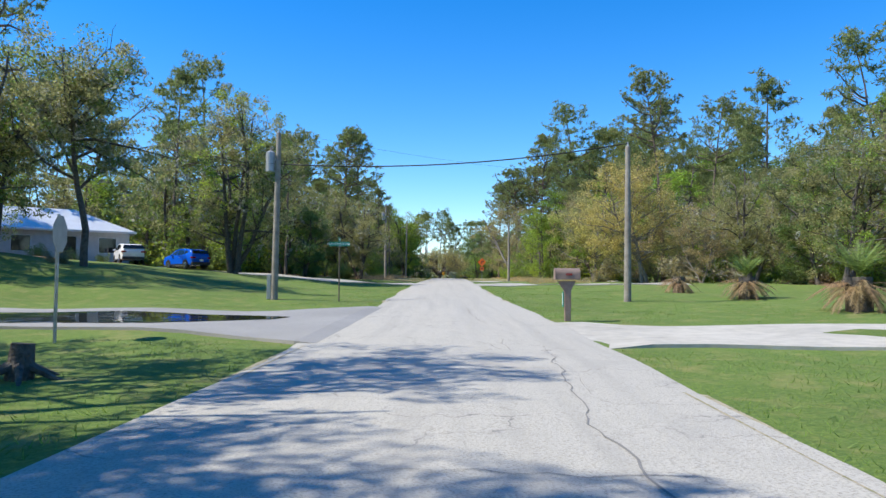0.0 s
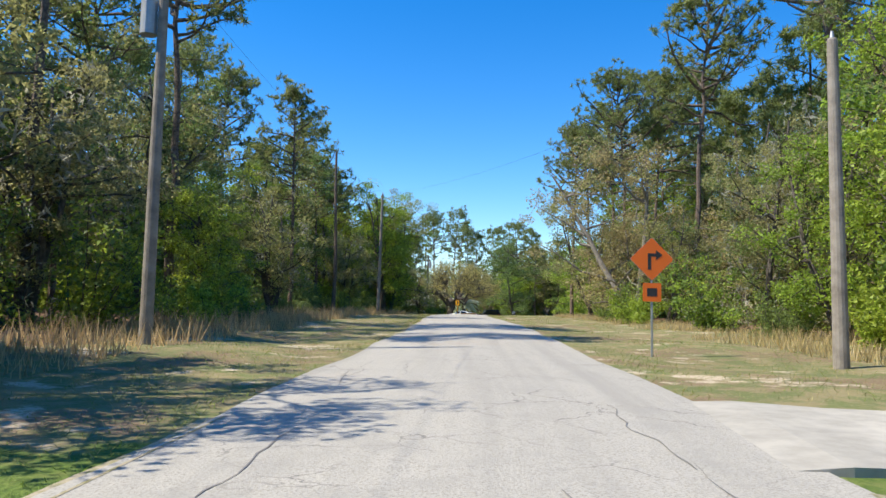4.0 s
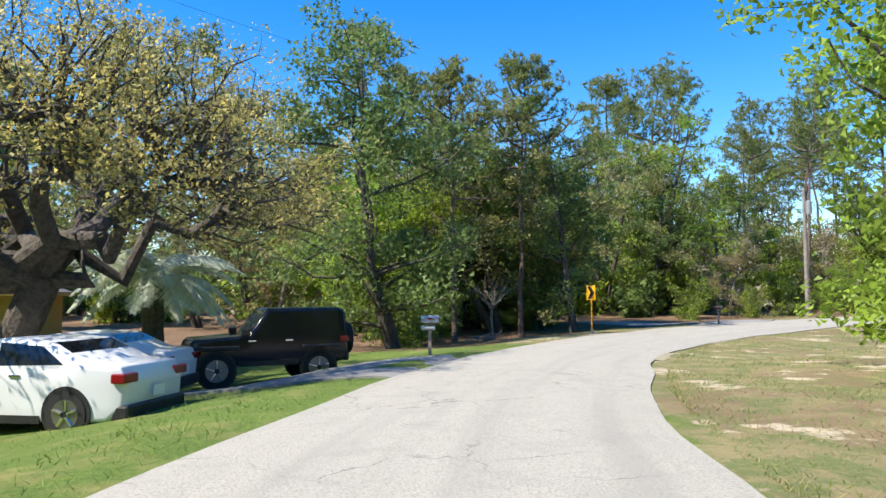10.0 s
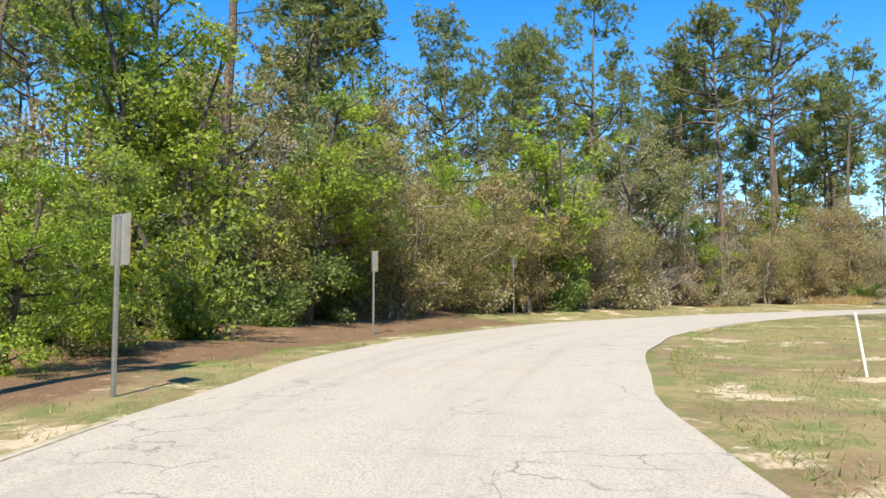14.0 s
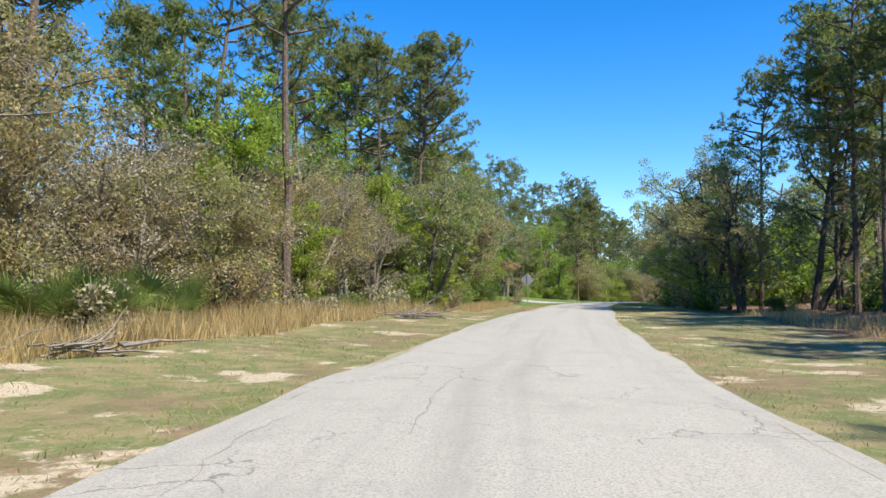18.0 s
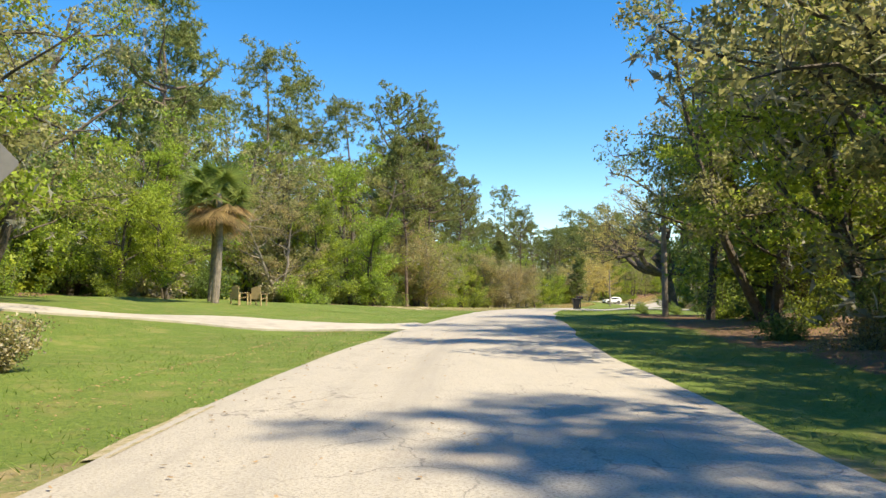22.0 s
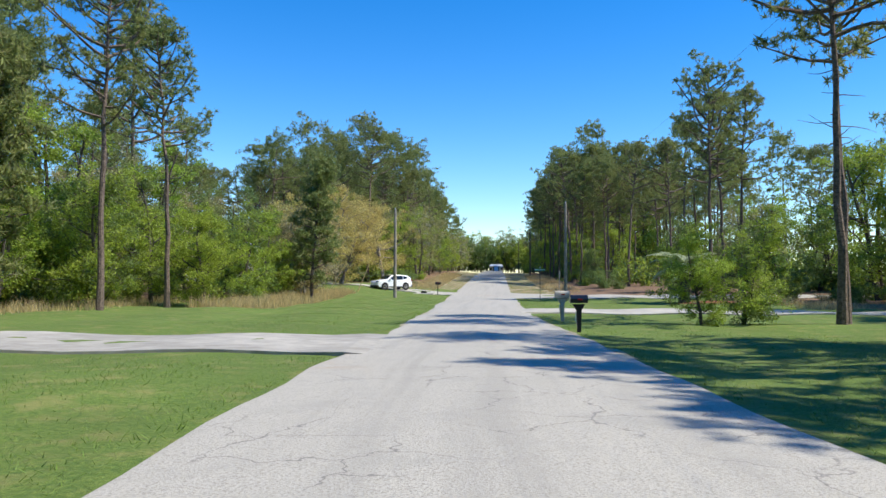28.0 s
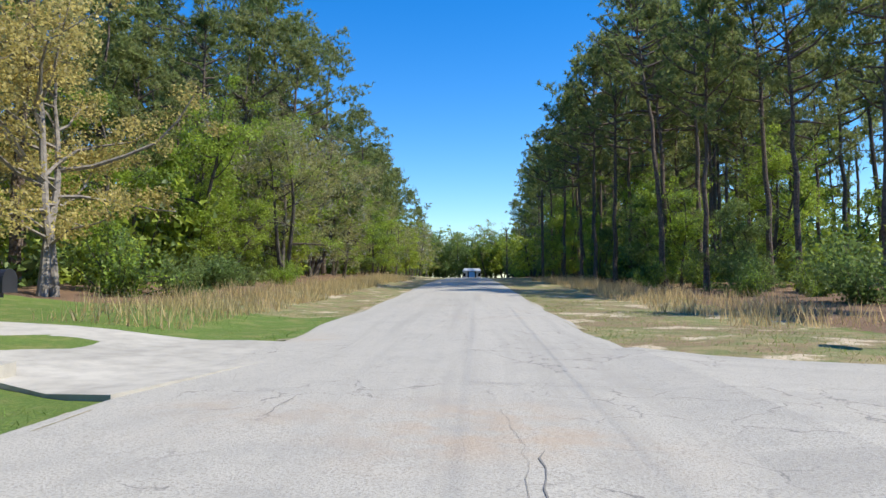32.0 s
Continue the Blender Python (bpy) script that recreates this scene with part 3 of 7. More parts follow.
def build_road():
    rng = np.random.default_rng(5)
    wob = _soft(rng.normal(0, 0.35, len(LINE_S)), 5)
    wob2 = _soft(rng.normal(0, 0.35, len(LINE_S)), 5)
    L = LINE + LINE_R * (EDGE_L + wob * 0.35)[:, None]
    R = LINE + LINE_R * (EDGE_R + wob2 * 0.35)[:, None]
    z = LINE_Z
    ob = strip("road", L, R, z - 0.01, z - 0.01, M_ROAD)
    lane_uv(ob, LINE_S, EDGE_L, EDGE_R)
    tagged(ob, "sun-bleached pale asphalt road without markings, cracked", "road", kind="structure")


build_road()


def lane(name, s, side, length, w0, w1, mat, label, turn=0.0, flare=1.5, category="driveway", bend=0.0, lift=0.035):
    """A side street or driveway that leaves the road at s; w0 wide at the mouth and w1 farther on. It begins under the road's edge."""
    i = int(round(s))
    d = math.radians(heading(s) + turn)
    out = np.array([math.cos(d), math.sin(d)]) * side
    acr = np.array([-out[1], out[0]])
    o = LINE[i] + LINE_R[i] * (EDGE_R[i] if side > 0 else EDGE_L[i])
    l, r, zl, zr = [], [], [], []
    for k in np.linspace(-0.7, length, max(6, int(length / 0.9))):
        w = w1 / 2 + (w0 - w1) / 2 * math.exp(-max(k, 0) / flare)
        c = o + out * k + acr * bend * (max(k, 0) / length) ** 2 * length
        for side_pts, zs, q in ((l, zl, c - acr * w), (r, zr, c + acr * w)):
            side_pts.append(q)
            qs, ql = along([q])
            e = float(np.interp(qs[0], LINE_S, EDGE_R)) if side > 0 else -float(np.interp(qs[0], LINE_S, EDGE_L))
            inside = e - ql[0] * side          # metres inside the road's edge
            zs.append(float(land([q])[0]) + (lift if inside < 0 else -0.045))
    DRIVES.append((s, (w0 + w1) / 4 + 0.3, side, length))
    ob = strip(name, l, r, zl, zr, mat, 0.2, 0.0)
    lane_uv(ob, np.linspace(0, length, len(l)), np.full(len(l), -w1 / 2), np.full(len(l), w1 / 2))
    return tagged(ob, label, category, kind="structure")


lane("side_street", 100, -1, 45, 14, 6.4, M_APRON, "grey asphalt side street joining the road", flare=3.0, category="road")
lane("driveway", 96, 1, 26, 7, 4.6, M_CONCRETE, "pale concrete driveway across the lawn", turn=-8, flare=2)
lane("driveway", 147, -1, 22, 7, 4.4, M_WORN, "worn pale concrete driveway mouth through the lawn", turn=6)
lane("driveway", 145, 1, 18, 6.4, 4.6, M_WORN, "worn pale concrete driveway mouth through the lawn", turn=-6)
lane("driveway", 162, 1, 22, 4, 2.4, M_CONCRETE, "pale driveway across the verge", turn=-6)
lane("gravel_drive", 264.8, -1, 16, 6.5, 3.8, M_APRON, "grey gravel drive with parked vehicles", turn=24, lift=0.015)
lane("driveway", 295, -1, 24, 6.5, 3.6, M_APRON, "grey paved driveway into the shaded woods", turn=14)
lane("driveway", 449, -1, 26, 5.4, 3.0, M_CONCRETE, "pale sandy concrete driveway over the lawn", turn=22)
lane("driveway", 487.5, 1, 32, 6, 3.2, M_CONCRETE, "pale concrete driveway across the lawn", turn=2)
lane("driveway", 546, -1, 20, 7, 5, M_WORN, "worn grey concrete driveway apron", turn=4)
lane("driveway", 571, 1, 30, 6.4, 4.2, M_CONCRETE, "clean pale concrete driveway", turn=-4)
lane("side_street", 604.6, 1, 60, 15.5, 6.2, M_ROAD, "pale asphalt side street joining the road", flare=3.5, category="road")
lane("driveway", 610.6, -1, 28, 7.0, 5.2, M_CONCRETE, "pale concrete driveway crossing a culvert", turn=-12)


def road_z(s, lat):
    """Height of the road's surface."""
    l, r = float(np.interp(s, LINE_S, EDGE_L)), float(np.interp(s, LINE_S, EDGE_R))
    m, h = (l + r) / 2, (r - l) / 2
    return float(np.interp(s, LINE_S, LINE_Z)) - 0.01 + 0.05 * (1 - abs(lat - m) / h)


def build_cracks():
    """Crooked cracks along and across the worn asphalt."""
    rng = np.random.default_rng(8)
    v, f = [], []

    def crack(s, lat, along_it, length, width):
        pts, n = [], max(4, int(length / 0.22))
        for k in range(n + 1):
            if along_it:
                s += length / n
                lat += rng.normal(0, 0.035)
            else:
                lat += length / n
                s += rng.normal(0, 0.06)
            i = int(min(max(s, 0), len(LINE) - 2))
            if not EDGE_L[i] + 0.1 < lat < EDGE_R[i] - 0.1:
                break
            p = LINE[i] + LINE_D[i] * (s - LINE_S[i]) + LINE_R[i] * lat
            w = width * rng.uniform(0.3, 1.2) * (0.3 if k in (0, n) else 1)
            t = LINE_R[i] if along_it else LINE_D[i]
            z = road_z(s, lat) + 0.006
            pts.append((*(p - t * w / 2), z))
            pts.append((*(p + t * w / 2), z))
        base = len(v)
        v.extend(pts)
        f.extend((base + 2 * k, base + 2 * k + 1, base + 2 * k + 3, base + 2 * k + 2) for k in range(len(pts) // 2 - 1))

    for _ in range(70):
        s = rng.uniform(82, 640)
        crack(s, rng.uniform(-2.4, 2.6), True, rng.uniform(2, 8), rng.uniform(0.004, 0.008))
    for _ in range(90):
        s = rng.choice((rng.uniform(84, 175), rng.uniform(540, 650)))
        crack(s, rng.uniform(-2.6, 2.8), rng.random() < 0.75, rng.uniform(0.8, 4), rng.uniform(0.009, 0.018))
    for _ in range(150):
        s = rng.uniform(82, 640)
        crack(s, rng.uniform(-2.6, 1.0), False, rng.uniform(0.8, 3.5), rng.uniform(0.004, 0.009))
    for s, lat, n in ((143, 0.45, 16), (141, 1.05, 17), (557, -2.2, 18), (83, 1.2, 9), (98, 0.8, 8)):
        crack(s, lat, True, n, 0.02)
    tagged(mesh_ob("road_cracks", v, f, M_CRACK), "thin dark cracks in the asphalt", "crack", kind="stuff")


build_cracks()


def build_puddle(s, lat, a, b):
    """A shallow sheet of rain water lying on the side street."""
    rows, v, f = 9, [], []
    for k in range(rows):
        for j in range(21):
            w = j / 20 * math.tau
            q = k / (rows - 1) * (1 + 0.18 * math.sin(2 * w + 1) + 0.1 * math.sin(5 * w))
            far = lat + b * q * math.cos(w)
            half = 3.2 + 3.8 * math.exp(-max(-far - 2.7, 0) / 3)          # half the street's width there
            on = max(-0.94, min(0.94, (s - 100 + a * q * math.sin(w)) / half))
            x, y, _ = place(100 + on * half, far)
            low, high = place(100 - half, far)[2], place(100 + half, far)[2]
            v.append((x, y, low + (high - low) * (on + 1) / 2 + 0.047))
    for k in range(rows - 1):
        for j in range(20):
            f.append((k * 21 + j, k * 21 + j + 1, k * 21 + j + 22, k * 21 + j + 21))
    tagged(mesh_ob("puddle", v, f, M_WATER), "dark puddle of rain water on the side street", "puddle", kind="structure")


build_puddle(99.4, -9.6, 2.6, 4.2)


def build_shoulder():
    """Ragged pale sand along both edges of the road."""
    rng = np.random.default_rng(9)
    v, f = [], []
    for side, edge in ((-1, EDGE_L), (1, EDGE_R)):
        s0 = 82.0
        wide = _soft(np.abs(rng.normal(0, 0.5, 4 * len(LINE_S))), 7)
        gap = _soft(rng.normal(0, 1, 4 * len(LINE_S)), 31)
        run = []
        for k in range(4 * 82, 4 * 660):
            s = k / 4
            i = int(s)
            if gap[k] < 0.13 or any(abs(s - a) < w + 0.5 and sd == side for a, w, sd, _ in DRIVES):
                run = []
                continue
            e = float(np.interp(s, LINE_S, edge))
            w = 0.03 + 0.2 * wide[k]
            base = len(v)
            for q in (e - side * 0.12, e + side * w):
                p = LINE[i] + LINE_D[i] * (s - LINE_S[i]) + LINE_R[i] * q
                v.append((*p, float(np.interp(s, LINE_S, LINE_Z)) + (-0.004 if q == e - side * 0.12 else -0.03)))
            if run:
                f.append((base - 2, base - 1, base + 1, base))
            run = [1]
    tagged(mesh_ob("sand_shoulder", v, f, M_SAND), "ragged pale sand along the road's edge", "sand", kind="stuff")


build_shoulder()


# ---- trees: each kind is grown a few times and then planted many times ----
def tube_arrays(pts, radii, n=6):
    """Corners of the quads of a bent, tapered tube."""
    pts, radii = np.asarray(pts, float), np.asarray(radii, float)
    d = np.gradient(pts, axis=0)
    d /= np.linalg.norm(d, axis=1)[:, None] + 1e-9
    ref = np.where(abs(d[:, 2:3]) > 0.9, [[1.0, 0, 0]], [[0, 0, 1.0]])
    u = np.cross(d, ref)
    u /= np.linalg.norm(u, axis=1)[:, None] + 1e-9
    w = np.cross(d, u)
    a = np.linspace(0, 2 * np.pi, n, endpoint=False)
    ring = pts[:, None] + radii[:, None, None] * (np.cos(a)[None, :, None] * u[:, None] + np.sin(a)[None, :, None] * w[:, None])
    nx = np.roll(ring, -1, axis=1)
    q = np.stack([ring[:-1], nx[:-1], nx[1:], ring[1:]], 2)
    return q.reshape(-1, 3)


def limb(rng, a, way, length, r, bend=0.25, up=0.1, k=6):
    """Points and radii of a crooked limb."""
    pts, way = [np.array(a, float)], np.array(way, float)
    for i in range(k):
        way = way / np.linalg.norm(way) + rng.normal(0, bend, 3) + (0, 0, up)
        way /= np.linalg.norm(way)
        pts.append(pts[-1] + way * length / k)
    return np.array(pts), np.linspace(r, r * 0.25, k + 1)


def leaves(rng, centres, spread, count, size, long=1.5, up=0.7, squash=0.7):
    """Small pointed leaves in flattened clumps round the centres; most of them lie open to the sky."""
    centres = np.asarray(centres, float)
    ball = rng.normal(0, 1, (count, 3))
    ball *= (rng.random(count) ** 0.4 / np.linalg.norm(ball, axis=1))[:, None]
    which = rng.integers(0, len(centres), count)
    wide = spread * rng.uniform(0.65, 1.35, len(centres))[which, None]
    c = centres[which] + ball * wide * (1, 1, squash)
    n = rng.normal(0, 1, (count, 3)) + (0, 0, up)
    n /= np.linalg.norm(n, axis=1)[:, None]
    u = np.cross(n, rng.normal(0, 1, (count, 3)))
    u /= np.linalg.norm(u, axis=1)[:, None] + 1e-9
    w = np.cross(n, u)
    sz = size * rng.uniform(0.6, 1.4, (count, 1))
    return np.stack([c - u * sz * long / 2, c + w * sz * 0.8, c + u * sz * long / 2], 1).reshape(-1, 3)


def needles(rng, centres, count, length):
    """Tufts of long needles: thin three-cornered blades that radiate from the centres."""
    centres = np.asarray(centres, float)
    c = np.repeat(centres, count, axis=0)
    u = rng.normal(0, 1, c.shape) + (0, 0, 0.25)
    u /= np.linalg.norm(u, axis=1)[:, None]
    w = np.cross(u, rng.normal(0, 1, c.shape))
    w /= np.linalg.norm(w, axis=1)[:, None] + 1e-9
    ln = length * rng.uniform(0.7, 1.2, (len(c), 1))
    return np.stack([c - w * 0.10 * ln, c + w * 0.10 * ln, c + u * ln], 1).reshape(-1, 3)


def grown(name, wood, crowns, bark, label, category):
    """A tree at the origin out of its wood and its crown (sets of leaf corners, each with its material)."""
    top = empty(name, Matrix(), label, category)
    soup("stem" if category == "shrub" else "trunk", np.concatenate(wood), 4, bark, top)
    ob = soup("crown", np.concatenate([v for v, _ in crowns]), 3, crowns[0][1], top)
    for _, mat in crowns[1:]:
        ob.data.materials.append(mat)
    ob.data.polygons.foreach_set("material_index", np.concatenate([np.full(len(v) // 3, k, np.int32) for k, (v, _) in enumerate(crowns)]))
    return top


def pine(seed, h=19.0, bare=0.55, rich=1.0, spread=1.0):
    """A straight bole, limbs that turn up at the ends, and needles in separate puffs on the twigs."""
    rng = np.random.default_rng(seed)
    bend = rng.normal(0, 0.3, 2)
    zs = np.linspace(-0.3, h, 12)
    line = np.stack([bend[0] * (zs / h) ** 2 * 2, bend[1] * (zs / h) ** 2 * 2, zs], 1) + np.r_[[[0, 0, 0]], rng.normal(0, 0.05, (11, 3))]
    wood = [tube_arrays(line, np.interp(zs, [-0.3, 0.6, h], [0.04 + 0.011 * h, 0.02 + 0.009 * h, 0.04]), 8)]
    puffs = []
    n = int(30 * rich)
    for i in range(n):
        f = bare + (1 - bare) * ((i + rng.random()) / n) ** 0.85
        o = np.array([np.interp(f * h, zs, line[:, k]) for k in range(3)])
        a = i * 2.4 + rng.normal(0, 0.5)
        g = (f - bare) / (1 - bare)
        ln = (0.5 + 1.0 * math.sin(math.pi * min(1, 0.25 + g * 0.75))) * rng.uniform(1.4, 3.2) * spread * h / 19
        p, r = limb(rng, o, (math.cos(a), math.sin(a), rng.uniform(-0.1, 0.25) + 0.35 * g), ln, 0.03 + 0.016 * ln, 0.14, 0.10, 6)
        wood.append(tube_arrays(p, r, 4))
        puffs.append(p[-1])
        for j in range(2, 6):
            for _ in range(1 + (j == 4)):
                q, rr = limb(rng, p[j], rng.normal(0, 1, 3) * (1, 1, 0.35) + (p[j] - p[j - 1]) * 2 + (0, 0, 0.4), rng.uniform(0.35, 0.95) * h / 19, 0.014, 0.2, 0.1, 3)
                wood.append(tube_arrays(q, rr, 3))
                puffs.append(q[-1])
    for _ in range(int(7 * rich)):                # dead stubs lower down
        f = rng.uniform(bare * 0.55, bare)
        o = np.array([np.interp(f * h, zs, line[:, k]) for k in range(3)])
        a = rng.uniform(0, 2 * np.pi)
        p, r = limb(rng, o, (math.cos(a), math.sin(a), 0.1), rng.uniform(0.6, 2.0), 0.03, 0.2, 0, 4)
        wood.append(tube_arrays(p, r, 3))
    puffs += [line[-1] + rng.normal(0, 0.25, 3) for _ in range(8)]
    tufts = np.repeat(np.array(puffs), 4, axis=0)
    tufts = tufts + rng.normal(0, 1, tufts.shape) * (0.24, 0.24, 0.13)
    v = needles(rng, tufts, int(19 * min(1.0, 34 / n) + 0.5), 0.32)
    old = rng.random(len(v) // 3) < 0.10
    v = v.reshape(-1, 3, 3)
    return grown("pine_tree", wood, [(v[~old].reshape(-1, 3), M_PINE), (v[old].reshape(-1, 3), M_OLIVE)], M_BARK_PINE, "tall slender pine with a bare trunk and tufted crown", "tree")


def hardwood(seed, h=11.0, wide=4.0, low=0.2, mat=M_GREEN, count=15000, size=0.10, bark=M_BARK_OAK, name="broadleaf_tree", label="leafy green broadleaf tree at the wood's edge", clump=0.58, second=None, moss=0, fill=0.42, twig=0.35):
    rng = np.random.default_rng(seed)
    wood, tips = [], []
    k = rng.integers(1, 4)
    for _ in range(k):
        a = rng.uniform(0, 2 * np.pi)
        lean = 0.12 + 0.15 * (k > 1)
        p, r = limb(rng, (rng.normal(0, 0.15), rng.normal(0, 0.15), -0.3), (math.cos(a) * lean, math.sin(a) * lean, 1), h * rng.uniform(0.75, 0.95), 0.08 + h * 0.009, 0.09, 0.05, 9)
        wood.append(tube_arrays(p, r, 7))
        for j in range(int(20 / k) + 5):
            f = rng.uniform(low, 1)
            i = min(int(f * 9), 8)
            o = p[i] + (p[i + 1] - p[i]) * (f * 9 - i)
            b = rng.uniform(0, 2 * np.pi)
            ln = wide * (1.15 - abs(f - 0.45) * 1.1) * rng.uniform(0.55, 1.0)
            q, rr = limb(rng, o, (math.cos(b), math.sin(b), rng.uniform(0.0, 0.8)), ln, 0.025 + 0.011 * ln, 0.2, 0.06, 5)
            wood.append(tube_arrays(q, rr, 4))
            for e in q[2:]:
                tips.append(e + rng.normal(0, 0.2, 3))
                for _ in range(2):
                    way = rng.normal(0, 1, 3) * (1, 1, 0.6) + (0, 0, 0.3)
                    end = e + way / np.linalg.norm(way) * rng.uniform(0.5, 1.3)
                    tips.append(end)
                    if rng.random() < twig:
                        wood.append(tube_arrays([e, (e + end) / 2 + rng.normal(0, 0.08, 3), end], [0.016, 0.011, 0.005], 3))
    # leaves gather in uneven clumps with gaps between
    tips = np.array(tips)
    keep = tips[rng.permutation(len(tips))[:int(len(tips) * fill)]]
    n2 = int(count * 0.35) if second else 0
    cut = int(len(keep) * 0.62)
    crowns = [(leaves(rng, keep[:cut] if second else keep, clump, count - n2, size), mat)]
    if second:
        crowns.append((leaves(rng, keep[cut:], clump * 1.05, n2, size), second))
    if moss:
        c = tips[rng.integers(0, len(tips), moss)] - (0, 0, 0.5)
        c = np.repeat(c, 6, axis=0) + rng.normal(0, 1, (moss * 6, 3)) * (0.12, 0.12, 0.4)
        crowns.append((leaves(rng, c, 0.06, moss * 12, 0.09, long=4.0, up=0.0), M_MOSS))
    return grown(name, wood, crowns, bark, label, "tree")


def bush(seed, h=2.4, wide=1.7, mat=M_DARK, count=4600, size=0.075, name="understory_shrub", label="dense leafy shrub under the trees", second=None):
    rng = np.random.default_rng(seed)
    wood, tips = [], []
    for _ in range(11):
        a = rng.uniform(0, 2 * np.pi)
        p, r = limb(rng, (rng.normal(0, 0.04), rng.normal(0, 0.04), -0.15), (math.cos(a) * 0.8, math.sin(a) * 0.8, rng.uniform(0.5, 1.5)), h * rng.uniform(0.6, 1.0), 0.03, 0.2, 0.02, 5)
        p[:, :2] *= wide / h * 1.3
        wood.append(tube_arrays(p, r, 3))
        tips += [q for q in p[1:]]
    n2 = int(count * 0.4) if second else 0
    crowns = [(leaves(rng, tips, 0.42, count - n2, size), mat)]
    if second:
        crowns.append((leaves(rng, tips, 0.46, n2, size), second))
    return grown(name, wood, crowns, M_BARK_OAK, label, "shrub")


TAN_L = "spring oak with thin tan and grey-brown foliage"
OAK_L, FULL_L, DARK_L = "grey-green oak hung with moss", "dense bright green tree leafed to the ground", "dark green broadleaf tree in shade"
THICK_L = "dense tan and olive scrub oak leafed to the ground"
GREY_L, GOLD_L = "nearly leafless grey oak with twiggy branches", "spreading oak in yellow-tan new leaf"
KIND = {
    "pine": [pine(11, 20), pine(12, 18, 0.5), pine(13, 22, 0.62), pine(14, 16, 0.4, 1.1), pine(15, 19, 0.58, 1.2, 1.15), pine(16, 21, 0.5, 1.2, 1.2)],
    "young": [pine(21, 9, 0.12, 1.5, 0.85), pine(22, 7, 0.12, 1.2, 0.8)],
    "green": [hardwood(31, 11), hardwood(32, 9, 3.4), hardwood(33, 12.5, 4.2, 0.15), hardwood(34, 10, 3.6, 0.1, second=M_DARK)],
    "full": [hardwood(35, 10, 4.0, 0.06, M_GREEN, 21000, 0.10, fill=0.75, label=FULL_L), hardwood(36, 9, 3.8, 0.05, M_GREEN, 20000, 0.10, second=M_DARK, fill=0.75, label=FULL_L)],
    "dark": [hardwood(41, 10, 3.8, 0.1, M_DARK, label=DARK_L), hardwood(42, 12, 4.2, 0.15, M_DARK, second=M_OLIVE, label=DARK_L), hardwood(43, 8, 3.2, 0.08, M_DARK, label=DARK_L)],
    "olive": [hardwood(51, 12, 4.6, 0.2, M_OLIVE, 17000, 0.09, name="mossy_oak", label=OAK_L, second=M_DARK, moss=90), hardwood(52, 10, 4.2, 0.15, M_OLIVE, 16000, 0.09, name="mossy_oak", label=OAK_L, moss=80), hardwood(53, 13, 5.0, 0.2, M_OLIVE, 18000, 0.09, name="mossy_oak", label=OAK_L, second=M_GREEN, moss=70)],
    "park": [hardwood(54, 12, 6.0, 0.42, M_OLIVE, 22000, 0.09, name="mossy_oak", label="spreading moss-hung oak on the lawn", second=M_DARK, moss=120, fill=0.6)],
    "tan": [hardwood(61, 9, 4.0, 0.12, M_TAN, 14000, 0.078, M_BARK_PALE, "budding_oak", TAN_L), hardwood(62, 8, 3.6, 0.1, M_TAN, 14000, 0.078, M_BARK_PALE, "budding_oak", TAN_L, second=M_GREY), hardwood(63, 10.5, 4.4, 0.12, M_TAN, 15000, 0.078, M_BARK_PALE, "budding_oak", TAN_L, second=M_OLIVE)],
    "grey": [hardwood(71, 8, 3.4, 0.12, M_GREY, 10000, 0.06, M_BARK_PALE, "bare_oak", GREY_L, twig=1.0), hardwood(72, 9.5, 3.8, 0.15, M_GREY, 10000, 0.06, M_BARK_PALE, "bare_oak", GREY_L, second=M_TAN, twig=1.0)],
    "thicket": [hardwood(66, 6.2, 3.6, 0.03, M_TAN, 19000, 0.08, M_BARK_PALE, "thicket_oak", THICK_L, second=M_OLIVE, fill=0.8, twig=0.5), hardwood(67, 5.4, 3.4, 0.03, M_TAN, 18000, 0.075, M_BARK_PALE, "thicket_oak", THICK_L, second=M_GREY, fill=0.8, twig=0.6), hardwood(68, 6.6, 3.6, 0.03, M_OLIVE, 19000, 0.08, M_BARK_PALE, "thicket_oak", "dense grey-green scrub oak leafed to the ground", second=M_TAN, fill=0.8, twig=0.5)],
    "gold": [hardwood(64, 9.5, 4.8, 0.2, M_GOLD, 24000, 0.08, M_BARK_PALE, "budding_oak", GOLD_L, fill=0.65), hardwood(65, 8.5, 4.4, 0.2, M_GOLD, 22000, 0.08, M_BARK_PALE, "budding_oak", GOLD_L, second=M_OLIVE, fill=0.65)],
    "shrub": [bush(81), bush(82, 1.8, 1.5), bush(83, 3.0, 1.8, second=M_GREEN)],
    "shrub_green": [bush(84, 2.2, 1.6, M_GREEN), bush(85, 3.2, 1.9, M_GREEN, second=M_DARK)],
    "shrub_tan": [bush(86, 2.4, 1.8, M_TAN, second=M_GREY), bush(87, 1.8, 1.7, M_GREY, second=M_OLIVE)],
}
for _kind in KIND.values():
    for _n, _t in enumerate(_kind):
        _t.location = (-140 - 8 * _n, -260, -60)        # the mother plants wait out of sight, below the ground
_rng = np.random.default_rng(77)
_used = set()


